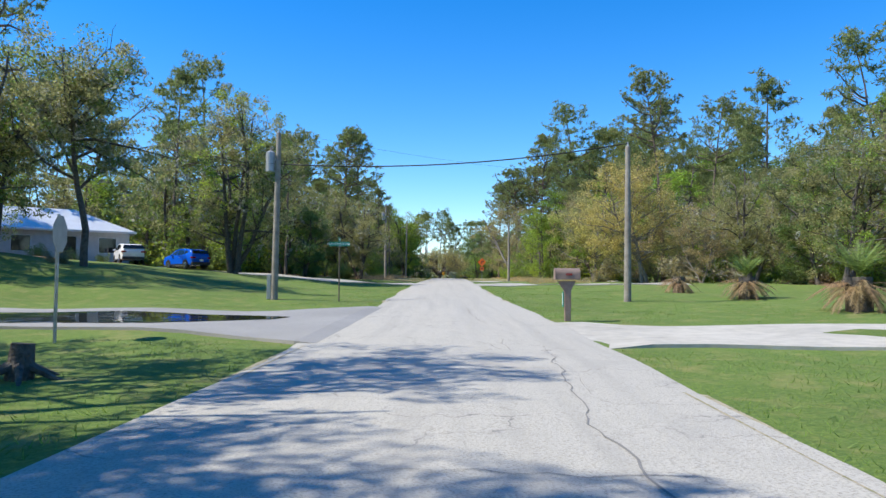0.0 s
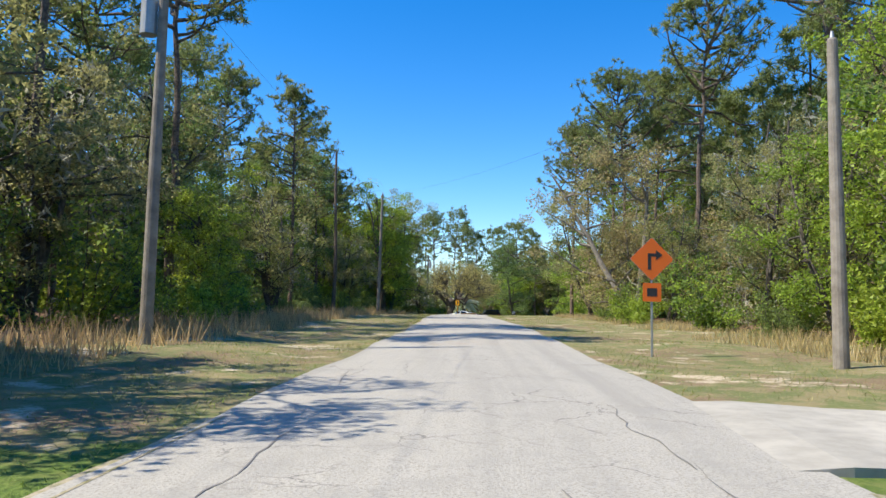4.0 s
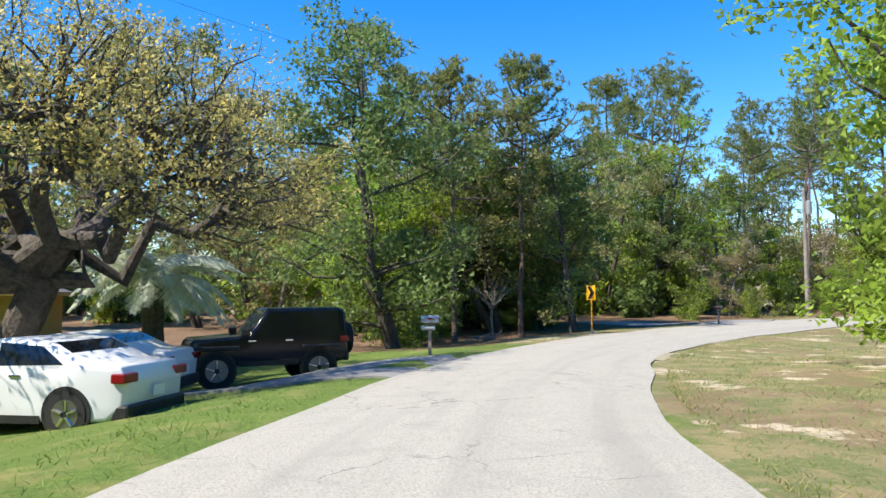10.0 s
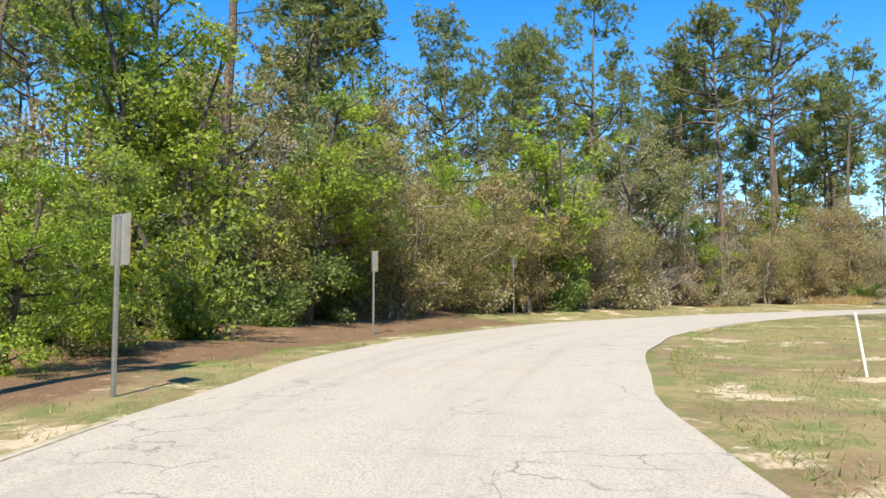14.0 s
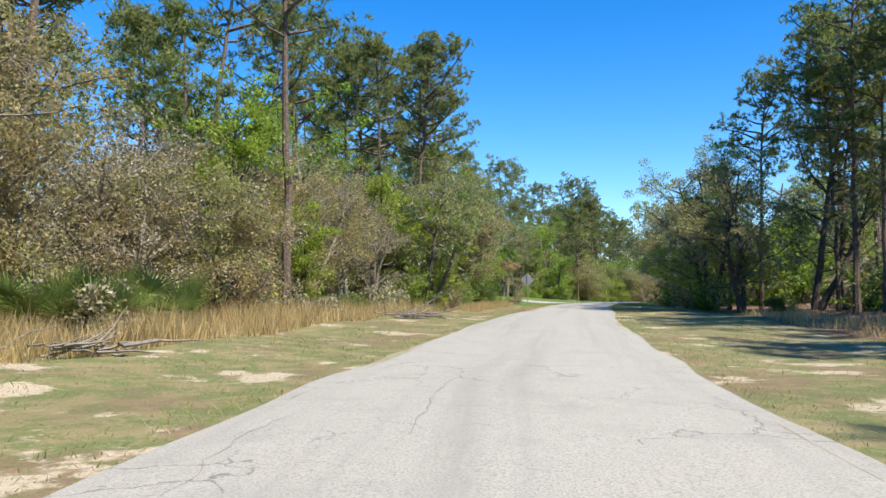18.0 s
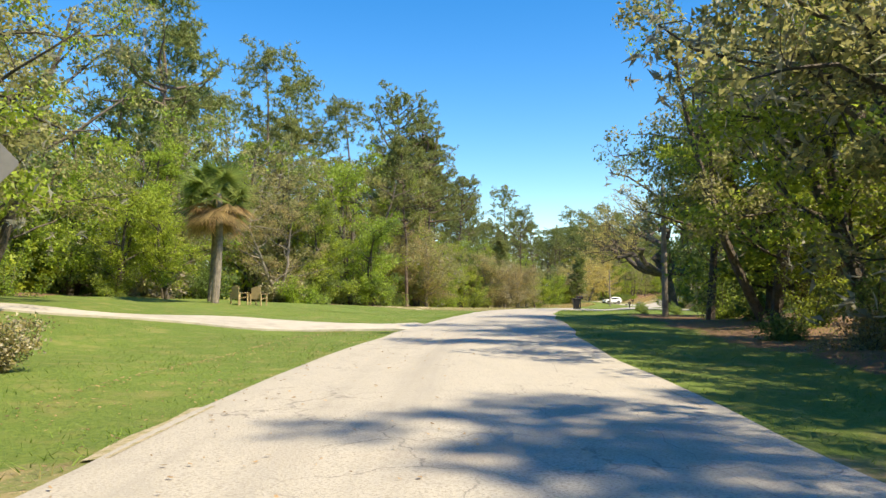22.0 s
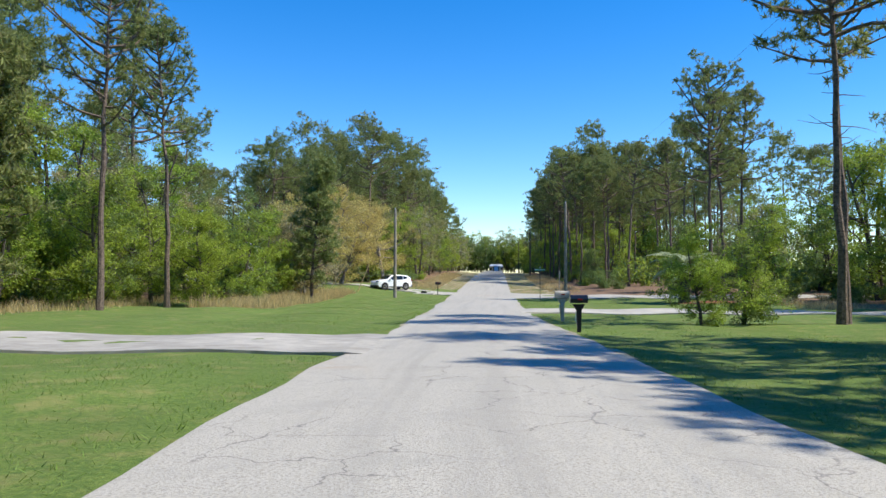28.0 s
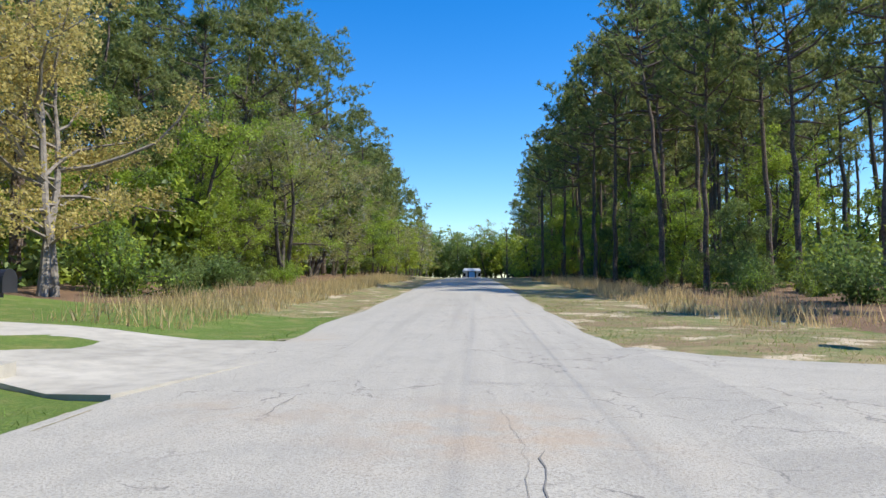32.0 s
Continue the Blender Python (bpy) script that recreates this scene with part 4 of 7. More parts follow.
def plant(kind, x, y, scale=1.0, pick=None, label="", tall=1.0):
    """Plants one tree of that kind; the mother plant itself goes first."""
    i = int(_rng.integers(0, len(KIND[kind]))) if pick is None else pick
    z = float(land([(x, y)])[0]) - 0.08
    m = pose(x, y, z, 0, 0, _rng.uniform(0, 360)) @ Matrix.Diagonal((scale, scale, scale * tall, 1))
    src = KIND[kind][i]
    if (kind, i) in _used:
        ob = copy_thing(src, Matrix())
    else:
        ob = src
        _used.add((kind, i))
    ob.matrix_basis = m
    if label:
        ob["label"] = label
    return ob


# tree lines: metres along, then metres off the driven line where the wood begins
WOOD_L = [(0, 30), (80, 30), (112, 28), (138, 20), (158, 11.5), (180, 9.5), (232, 8.5), (240, 9), (245, 11), (249, 16), (252, 26), (255, 38), (270, 38), (276, 12), (284, 10.5), (300, 10), (304, 9), (318, 10), (335, 10), (350, 10), (372, 11), (400, 9), (424, 8), (430, 13), (438, 24), (458, 24), (468, 15), (486, 12), (524, 12), (530, 20), (548, 24), (592, 24), (606, 26), (618, 24), (624, 11), (930, 9.5)]
WOOD_R = [(0, 28), (80, 28), (135, 27), (146, 20), (158, 14), (178, 11), (205, 10.5), (226, 12), (238, 14), (250, 14), (256, 10.5), (262, 8), (268, 10), (275, 18), (284, 27), (310, 27), (328, 12), (340, 10), (352, 10), (362, 14), (394, 14.5), (406, 10.5), (412, 8.5), (422, 8.5), (428, 9.5), (448, 10), (462, 11), (474, 20), (482, 27), (510, 26), (524, 18), (536, 13), (544, 11), (549, 13), (556, 28), (585, 30), (598, 26), (614, 20), (622, 16), (640, 13), (680, 10), (930, 9.5)]
# what grows where: along, then shares of the kinds
MIX_L = [(0, dict(olive=4, dark=2, pine=2, green=1)), (150, dict(olive=3, pine=3, dark=2, green=2)), (180, dict(pine=3, dark=3, green=3, olive=1)), (250, dict(green=3, olive=2, pine=2, tan=2, dark=1)), (276, dict(green=3, dark=3, olive=2, pine=2)),
         (300, dict(pine=3, green=4, olive=1, tan=1)), (318, dict(pine=4, tan=3, green=1, grey=1, olive=1)), (352, dict(grey=5, tan=3, pine=3)), (400, dict(olive=4, dark=2, tan=2, green=1)), (430, dict(green=5, dark=1, pine=2, olive=1)), (470, dict(tan=1, pine=2, green=3, olive=3)), (520, dict(pine=3, green=4, dark=1)), (585, dict(tan=3, olive=2, pine=2, green=1)), (622, dict(pine=4, green=2, olive=3))]
MIX_R = [(0, dict(olive=4, green=3, pine=2)), (135, dict(tan=4, pine=2, olive=2)), (158, dict(green=3, pine=2, olive=2, tan=1)), (190, dict(tan=3, pine=3, olive=3, green=1)), (226, dict(green=5, pine=2, tan=1)), (300, dict(pine=2, green=2, olive=2)), (330, dict(dark=2, olive=3, pine=1)), (365, dict(pine=6, dark=2, olive=2)), (400, dict(olive=4, tan=2, green=1, grey=1)), (446, dict(dark=1, olive=3, pine=1, green=1)), (474, dict(pine=3, green=4, olive=1)), (530, dict(green=3, pine=3, dark=1)), (600, dict(pine=6, dark=1, green=2))]
SHRUB = dict(olive="shrub", dark="shrub", green="shrub_green", pine="shrub", tan="shrub_tan", grey="shrub_tan", thicket="shrub_tan")
YARDS = [(-33, 68, 10), (-22, 62, 7), (-26, 57, 6), (-21, 50, 6), (-14, 36, 5), (4, 206, 14), (5, 192, 9), (-2, 196, 10), (231, -32, 9), (236, -6, 8), (174, 23, 9), (180, 35, 6), (250, -29, 9), (236, -25, 6)]      # x, y, radius kept clear of trees


def draw(mix):
    names = list(mix)
    w = np.array([mix[n] for n in names], float)
    return names[int(_rng.choice(len(names), p=w / w.sum()))]


def free(x, y, gap):
    s, lat = along([(x, y)])
    s, lat = float(s[0]), float(lat[0])
    edge = np.interp(s, *np.array(WOOD_L if lat < 0 else WOOD_R).T)
    if abs(lat) < edge - 0.5:
        return False
    for a, w, side, reach in DRIVES:
        if abs(s - a) < w + gap and lat * side > 0 and abs(lat) < reach:
            return False
    return all(math.hypot(x - a, y - b) > r for a, b, r in YARDS)


# stretches of the road in dappled shade: from, to, and how near the middle (metres, + short of it) the shade may reach
PATCH = [(0, 92, -9), (196, 207, -0.8), (217, 222, 0.0), (236, 247, -3), (283, 305, -0.3), (416, 426, -2), (428, 446, -0.8), (459, 469, -4), (475, 484, -4), (551, 573, -6), (628, 960, -9)]
TALL = dict(pine=22, young=8)


def sunlit(kind, x, y, size):
    """Keeps trees between sun and road low enough to leave the road in the sun."""
    lat0 = float(along([(x, y)])[1][0])
    side = math.copysign(1, lat0)
    for _ in range(9):
        r = TALL.get(kind, 11.5) * size / math.tan(radians(SUN_UP))
        over = False
        for f in (0.65, 1.0):
            q, l = along([(x + SUN_TO[0] * r * f, y + SUN_TO[1] * r * f)])
            near = min([m for a, b, m in PATCH if a + 1 < q[0] < b - 1], default=4.5 if 330 < q[0] < 404 else 3.0)
            over |= bool(l[0] * side < near and abs(l[0]) < 14)
        if not over or size < 0.42:
            break
        size *= 0.88
    return size


FAR = []        # kind, x, y, scale: joined into one wood


def wood(side, table, mixes, first, last):
    edge = np.array(table)
    starts = [m[0] for m in mixes]
    s = first
    while s < last:
        mix = mixes[max(0, int(np.searchsorted(starts, s, side="right")) - 1)][1]
        near = float(np.interp(s, edge[:, 0], edge[:, 1]))
        i = int(min(max(s, 0), len(LINE) - 1))
        for depth, gap in ((0.6, 0.55), (4.0, 0.75), (8.5, 0.95), (14.0, 0.95), (20.0, 0.95), (28.0, 0.9), (38.0, 0.8)):
            open_wood = side > 0 and (340 < s < 470 or 612 < s < 660)
            if _rng.random() > gap * ((0.2 if 395 < s < 470 else 0.45) if depth > 7 and open_wood else 1.0):
                continue
            off = near + depth + _rng.uniform(0, 3.2)
            x, y = LINE[i] + LINE_R[i] * side * off + LINE_D[i] * _rng.uniform(-2.4, 2.4)
            kind = draw(mix)
            if depth > 10 and kind in ("tan", "grey", "olive") and _rng.random() < 0.4:
                kind = "pine"
            if side > 0 and 399 < s < 470 and depth < 5 and _rng.random() < 0.45:
                continue
            stand = side > 0 and 360 < s < 406          # an open stand of tall pines
            if stand:
                if depth < 1 or depth < 5 and _rng.random() < 0.3:
                    continue
                kind = "pine"
            elif depth < 1 and kind == "pine":
                kind = draw({k: v for k, v in mix.items() if k != "pine"})
            if not free(x, y, 2.0):
                continue
            size = _rng.uniform(0.85, 1.2) if s < 165 else _rng.uniform(0.95, 1.4) * (0.7 if depth < 1 else 1.0) * ((0.56 if s < 185 else 0.84 if 600 < s < 655 else 0.8 if side < 0 and 270 < s < 330 else 0.98) if kind == "pine" else 1.0)
            size *= 0.72 if side > 0 and s < 152 else 0.9 if 600 < s < 655 else 1.0
            size = sunlit(kind, x, y, size)
            if depth < 5 and 76 < s < 655:
                plant(kind, x, y, size)
            else:
                FAR.append((kind, x, y, size, (2 if depth < 18 else 3) if depth < 30 and 76 < s < 720 else 9))
        off = near + _rng.uniform(-0.3, 3.0)
        x, y = LINE[i] + LINE_R[i] * side * off + LINE_D[i] * _rng.uniform(-2, 2)
        if free(x, y, 0.8) and 76 < s < 655 and not (side > 0 and 360 < s < 406 and _rng.random() < 0.5):
            plant(SHRUB[draw(mix)], x, y, _rng.uniform(0.75, 1.4))
        for _ in range(1 if side < 0 and 120 < s < 172 or side > 0 and (340 < s < 470 or 612 < s < 660) else 3):
            off = near + _rng.uniform(5.5, 16)
            x, y = LINE[i] + LINE_R[i] * side * off + LINE_D[i] * _rng.uniform(-2, 2)
            if free(x, y, 0.8):
                FAR.append((SHRUB[draw(mix)], x, y, _rng.uniform(1.1, 2.1), 5))
        for _ in range(0 if side > 0 and 340 < s < 470 else 2):       # a dark far row that closes the gaps between the trunks
            off = near + _rng.uniform(20, 34)
            x, y = LINE[i] + LINE_R[i] * side * off + LINE_D[i] * _rng.uniform(-2, 2)
            if free(x, y, 0.8):
                FAR.append((draw(dict(shrub=3, shrub_green=1)), x, y, _rng.uniform(1.8, 2.6), 8))
        s += 4.4


def belt():
    """Woods that close the view behind the yards and at the horizon."""
    for _ in range(420):
        x, y = _rng.uniform(-70, 320), _rng.uniform(-140, 280)
        s, lat = along([(x, y)])
        if abs(lat[0]) > 45:
            FAR.append((draw(dict(pine=3, green=2, olive=2, dark=1)), x, y, _rng.uniform(0.85, 1.15), 16))
    for x0, x1, y0, y1, n in ((-60, 25, 195, 270, 130), (25, 150, 208, 262, 110), (120, 190, 120, 220, 60), (235, 300, -150, -20, 60), (-70, -30, 0, 120, 60)):
        for _ in range(n):
            x, y = _rng.uniform(x0, x1), _rng.uniform(y0, y1)
            if free(x, y, 2.0):
                FAR.append((draw(dict(pine=3, green=3, olive=2, tan=1)), x, y, _rng.uniform(0.8, 1.1), 3))
                FAR.append((draw(dict(shrub=2, shrub_green=1, shrub_tan=1)), x + 2, y + 1, _rng.uniform(1.0, 2.0), 7))
    for k in range(84):          # the wood that closes the far end of the road
        x, y, _ = place(_rng.uniform(814, 840), (k % 42 - 20.5) * 1.2 + _rng.uniform(-1, 1))
        FAR.append((draw(dict(green=2, dark=4, olive=1)), x, y, _rng.uniform(1.05, 1.5), 4))


def join_far():
    """The woods behind: the nearer trees as light copies, the farthest as one mesh with fewer, larger leaves."""
    rng = np.random.default_rng(3)
    stock, light = {}, {}
    for kind, kids in KIND.items():
        stock[kind] = []
        for top in kids:
            sets = []
            for ob in top.children:
                me = ob.data
                co = np.empty(len(me.vertices) * 3, np.float32)
                me.vertices.foreach_get("co", co)
                n = me.polygons[0].loop_total
                co = co.reshape(-1, n, 3)
                which = np.zeros(len(co), np.int32)
                me.polygons.foreach_get("material_index", which)
                for k, mat in enumerate(me.materials):
                    sets.append((co[which == k], mat))
            stock[kind].append(sets)
    top = empty("far_woods", Matrix(), "pine and hardwood forest stretching away behind the road", "woods", kind="stuff")

    def thinned_leaves(co, thin):
        co = co[::thin]
        mid = co.mean(1, keepdims=True)
        return mid + (co - mid) * thin ** 0.45

    def light_tree(kind, k, thin):
        """One mesh of a tree's bole, limbs and a part of its leaves."""
        if (kind, k, thin) not in light:
            v, size, which, mats = [], [], [], []
            for co, mat in stock[kind][k]:
                co = co[:700] if co.shape[1] == 4 else thinned_leaves(co, thin)
                v.append(co.reshape(-1, 3))
                size.append(np.full(len(co), co.shape[1], np.int32))
                which.append(np.full(len(co), len(mats), np.int32))
                mats.append(mat)
            v, size = np.concatenate(v), np.concatenate(size)
            me = bpy.data.meshes.new("far_tree")
            me.vertices.add(len(v))
            me.vertices.foreach_set("co", v.astype(np.float32).ravel())
            me.loops.add(len(v))
            me.loops.foreach_set("vertex_index", np.arange(len(v), dtype=np.int32))
            me.polygons.add(len(size))
            me.polygons.foreach_set("loop_start", np.r_[0, np.cumsum(size)[:-1]].astype(np.int32))
            for mat in mats:
                me.materials.append(mat)
            me.polygons.foreach_set("material_index", np.concatenate(which))
            me.update(calc_edges=True)
            light[kind, k, thin] = me
        return light[kind, k, thin]

    piles = {}
    for kind, x, y, size, thin in FAR:
        k = int(rng.integers(0, len(stock[kind])))
        a = rng.uniform(0, 2 * np.pi)
        z = float(land([(x, y)])[0]) - 0.1
        if thin < 4:
            ob = new("far_tree", light_tree(kind, k, thin))
            ob.parent = top
            ob.matrix_basis = pose(x, y, z, 0, 0, math.degrees(a)) @ Matrix.Diagonal((size, size, size, 1))
            ob["kind"] = "stuff"
            continue
        turn = np.array([[math.cos(a), -math.sin(a), 0], [math.sin(a), math.cos(a), 0], [0, 0, 1]], np.float32)
        for co, mat in stock[kind][k]:
            co = co[:63] if co.shape[1] == 4 else thinned_leaves(co, thin)
            v = co @ turn.T * size + np.array([x, y, z], np.float32)
            piles.setdefault((mat.name, co.shape[1]), (mat, []))[1].append(v.reshape(-1, 3))
    for (name, n), (mat, v) in piles.items():
        ob = soup("far_trunks" if n == 4 else "far_leaves", np.concatenate(v), n, mat, top)
        ob["kind"] = "stuff"


wood(-1, WOOD_L, MIX_L, 62, 812)
wood(1, WOOD_R, MIX_R, 62, 812)
for _s, _l, _k, _z in ((90, -12.5, "olive", 1.05), (85.5, -10.8, "olive", 1.05), (80, -11, "olive", 1.2), (74, -12, "olive", 1.2)):
    _x, _y, _ = place(_s, _l)
    plant(_k, _x, _y, _z)
# trees that stand out against the sky
for _s, _l, _k, _p, _z in ((115, -25, "olive", 2, 1.1), (122, 27.5, "olive", 2, 1.0), (127.5, 25.5, "olive", 0, 1.0), (133.5, 27, "dark", 1, 1.0), (139, 24.5, "olive", 1, 1.05), (140, -17, "olive", 0, 1.2), (150, -15, "pine", 4, 0.7), (163, -9.5, "olive", 1, 1.0), (164, -11.5, "olive", 0, 0.9), (176, -13, "pine", 0, 0.95), (185, -12, "pine", 4, 1.05), (150, 19, "gold", 0, 1.25), (157, 16, "gold", 1, 1.1), (205, 12, "tan", 2, 1.5), (213, 13.5, "pine", 4, 1.0), (222, 14, "pine", 4, 0.95), (265, 8.2, "full", 0, 1.25), (261.5, 10.8, "full", 1, 1.2), (268, 12, "full", 1, 1.0), (238, -17.5, "green", 2, 1.25), (235, -19.5, "dark", 1, 1.25), (231, -19, "green", 0, 1.3), (280, -10.5, "pine", 1, .72), (284, -9.8, "pine", 4, .75), (276.5, -10.6, "dark", 0, 1.4), (226, 10.5, "pine", 4, 0.95), (230, 12.5, "pine", 0, .95), (231, -15.5, "pine", 4, .8), (226, -16, "pine", 0, .85), (438, -13, "olive", 2, 1.05), (443, -15.5, "olive", 0, 1.1), (448, -19, "olive", 2, 1.1), (484, -13, "full", 1, .9), (480, -15.5, "full", 1, 1.0), (495, -13.5, "pine", 3, 1.05), (428, 9.8, "olive", 0, .85), (433, 10.6, "dark", 1, .85), (438, 9.8, "olive", 1, 1.2), (443, 10.8, "green", 0, 1.15), (449, 10, "olive", 2, 1.0), (453, 11, "dark", 1, 1.2), (457.5, 10.2, "park", 0, 1.15), (463, 12, "dark", 2, 1.2), (406, -10.2, "park", 0, .9), (412, -9.6, "park", 0, .95), (418, -10, "tan", 2, 1.1), (422, -10.2, "park", 0, .95), (426.5, -11.5, "olive", 2, 1.15), (432, -13, "park", 0, 1.1), (415, -8.4, "shrub", 2, 1.0), (409, -7.9, "shrub", 1, 1.2), (411.5, -8.3, "shrub", 2, 1.1), (406, -8.2, "shrub_tan", 0, .9), (420, -8.6, "shrub", 0, 1.2), (424, -8.8, "shrub_green", 1, .9), (570, -22, "full", 1, .9), (576, -21.5, "green", 3, 1.0), (581, -22, "full", 0, .8), (586, -21, "dark", 1, .9), (591, -22.5, "full", 1, .85), (595, -24, "dark", 0, 1.0), (583, -25, "green", 2, 1.1), (202, -10.5, "pine", 1, .8), (199, -11, "olive", 1, .9), (219, -12.5, "pine", 0, .7), (238, -10.5, "green", 0, 1.4), (242, -11, "olive", 2, 1.25), (245.5, -12.5, "dark", 1, 1.35), (233, -14.5, "dark", 1, .9), (243, -14.5, "green", 1, 1.7), (247, -17, "olive", 0, 1.0), (533, 17, "full", 1, .8), (537.5, 18.5, "full", 1, .9), (538, 15, "pine", 3, 1.0), (542, 16, "pine", 0, .86), (545.5, 14.5, "pine", 4, .88), (534, 15.5, "pine", 1, .86), (555.8, 8.3, "full", 0, .42), (557.5, 10.4, "full", 1, .5), (545, 13, "full", 0, .7), (420, -20, "pine", 4, 1.1), (416, -17, "pine", 0, 1.05), (424, -23, "pine", 2, 1.1), (612, -17, "gold", 0, 1.0),
                             (423.5, -10.2, "olive", 2, 1.0), (421, 10, "grey", 1, 1.2), (413, 10, "olive", 2, 1.0), (407, 10.8, "olive", 1, 1.1), (499, -12.6, "thicket", 2, 1.2), (503, -13.2, "olive", 1, .8), (507, -13.4, "full", 0, .85), (510, -15.5, "full", 0, .9), (514, -14.6, "full", 1, .8), (518, -15.2, "full", 0, .85), (521.5, -17.5, "green", 2, .9), (522.5, -14.5, "full", 1, .75), (524, -12.6, "thicket", 0, 1.15), (525.5, -10.4, "thicket", 1, 1.15), (528, -8.8, "thicket", 0, 1.0), (531.5, -8.6, "thicket", 2, .95), (535, -10.5, "thicket", 0, .9), (530, -13, "thicket", 1, 1.1), (526, -16, "tan", 0, 1.0), (509, -17, "pine", 5, 1.1), (513, -19, "pine", 4, 1.1), (505, -18, "pine", 5, 1.15), (518, -18, "tan", 2, 1.0), (530, -19, "pine", 4, 1.0), (524, -20, "pine", 0, 1.0), (520, 24, "pine", 4, .75), (527, 20, "pine", 0, 1.0), (605, -19, "gold", 0, 1.2), (600, -20, "gold", 1, 1.15), (615, -18, "gold", 1, 1.0), (287.5, -11.5, "dark", 0, 1.35), (290, -13.5, "dark", 2, 1.3), (590, -17, "full", 0, .5), (594, -19, "full", 1, .6), (586.5, -14.0, "young", 0, 1.25), (574, -17.5, "full", 0, .72), (579.5, -17.2, "full", 1, .8), (585, -17.6, "full", 0, .75), (591.5, -15.8, "thicket", 0, 1.1), (597, -16.4, "thicket", 1, 1.2), (623, -13.6, "gold", 0, 1.2), (566, -20, "pine", 5, .9), (571.5, -18.8, "pine", 4, .88), (404, 18, "pine", 0, .8), (407, 16.5, "pine", 1, .85), (411, 18, "pine", 2, .8), (409, 17.5, "pine", 4, 1.0), (414, 13.6, "pine", 0, .85), (399, 20.5, "pine", 1, .9), (402, 20, "pine", 4, .95), (412, -11.5, "pine", 4, 1.05), (416, -12.5, "pine", 0, 1.0), (409, -13.5, "pine", 1, 1.05), (424, -13, "pine", 4, .95), (309, -7.8, "full", 0, .4), (312, -9.5, "full", 1, .5), (556, 13.5, "pine", 4, .9), (560, 15.5, "pine", 0, .95), (432.5, -6.4, "shrub_tan", 0, .5), (434, -7.2, "shrub", 1, .55), (431.5, -7.6, "shrub_green", 0, .5), (592.5, 19, "pine", 5, .93), (595, 21, "pine", 4, .95), (598, 23.5, "pine", 0, .95), (603, 25, "olive", 1, 1.0), (608, 27, "dark", 1, 1.0), (600, 28, "green", 0, 1.0), (560, -22, "young", 0, 1.4)):
    _x, _y, _ = place(_s, _l)
    plant(_k, _x, _y, _z, _p)
def snag(m, h):
    """A dead pine: a bare bole with a few broken stubs."""
    rng = np.random.default_rng(19)
    zs = np.linspace(-0.3, h, 9)
    line = np.stack([0.1 * np.sin(zs * 0.4), 0.05 * np.sin(zs * 0.7), zs], 1)
    top = empty("dead_pine", m, "bare grey bole of a dead pine in the undergrowth", "tree")
    soup("trunk", tube_arrays(line, np.interp(zs, [-0.3, 0.6, h], [0.2, 0.16, 0.09]), 9), 4, M_BARK_PINE, top)
    for z in (5.2, 7.1, 8.6, 10.3):
        a = rng.uniform(0, 6.28)
        p, r = limb(rng, (0.05, 0, z), (math.cos(a), math.sin(a), 0.2), rng.uniform(0.3, 0.8), 0.035, 0.15, 0, 4)
        soup("stub", tube_arrays(p, r, 5), 4, M_BARK_PINE, top)


snag(upright(212.7, -9.6), 13.0)
for _s in range(280, 304, 3):        # the dense dark wood beyond the curve
    for _l in (-16,):
        _x, _y, _ = place(_s + _rng.uniform(-1, 1), _l + _rng.uniform(-1.5, 1.5))
        if free(_x, _y, 1.0):
            plant(draw(dict(dark=3, green=2)), _x, _y, _rng.uniform(1.0, 1.35))
for _s in range(322, 406, 3):        # the low tan and olive oaks along the long left-hand wood
    _x, _y, _ = place(_s + _rng.uniform(-1, 1), -float(np.interp(_s, *np.array(WOOD_L).T)) - _rng.uniform(0.6, 3.2))
    _k = draw(dict(tan=1, grey=5 if _s > 376 else 0.5, thicket=6 if _s < 380 else 2, green=2, olive=1.5))
    plant(_k, _x, _y, sunlit(_k, _x, _y, _rng.uniform(0.65, 0.95) * (1.15 if _k == "thicket" else 1.0)))
for _x, _y, _k, _p, _z in ((29.5, 203, "dark", 1, 1.2), (27, 206.5, "olive", 0, 1.25), (-14, 60, "olive", 2, 1.2), (-17.5, 40, "park", 0, 1.15), (-23.5, 43.5, "park", 0, 1.05), (-31, 41, "park", 0, 1.0), (4.5, 169.5, "shrub", 2, 1.2), (3.2, 172.5, "olive", 1, .75), (1.5, 175.5, "dark", 2, .9), (-0.5, 180, "dark", 0, .9), (-2.5, 186, "green", 1, 1.0), (-4, 192, "olive", 0, .85), (0.5, 178, "shrub", 2, 1.4)):
    plant(_k, _x, _y, _z, _p)
belt()


def thinned(k, kind, x, y):
    """The open stand of tall pines lets the light through: two of three bushes behind it are missing."""
    s, lat = along([(x, y)])
    return kind.startswith("shrub") and 362 < s[0] < 400 and lat[0] > 17 and k % 3


FAR = [f for k, f in enumerate(FAR) if not thinned(k, *f[:3])]
join_far()
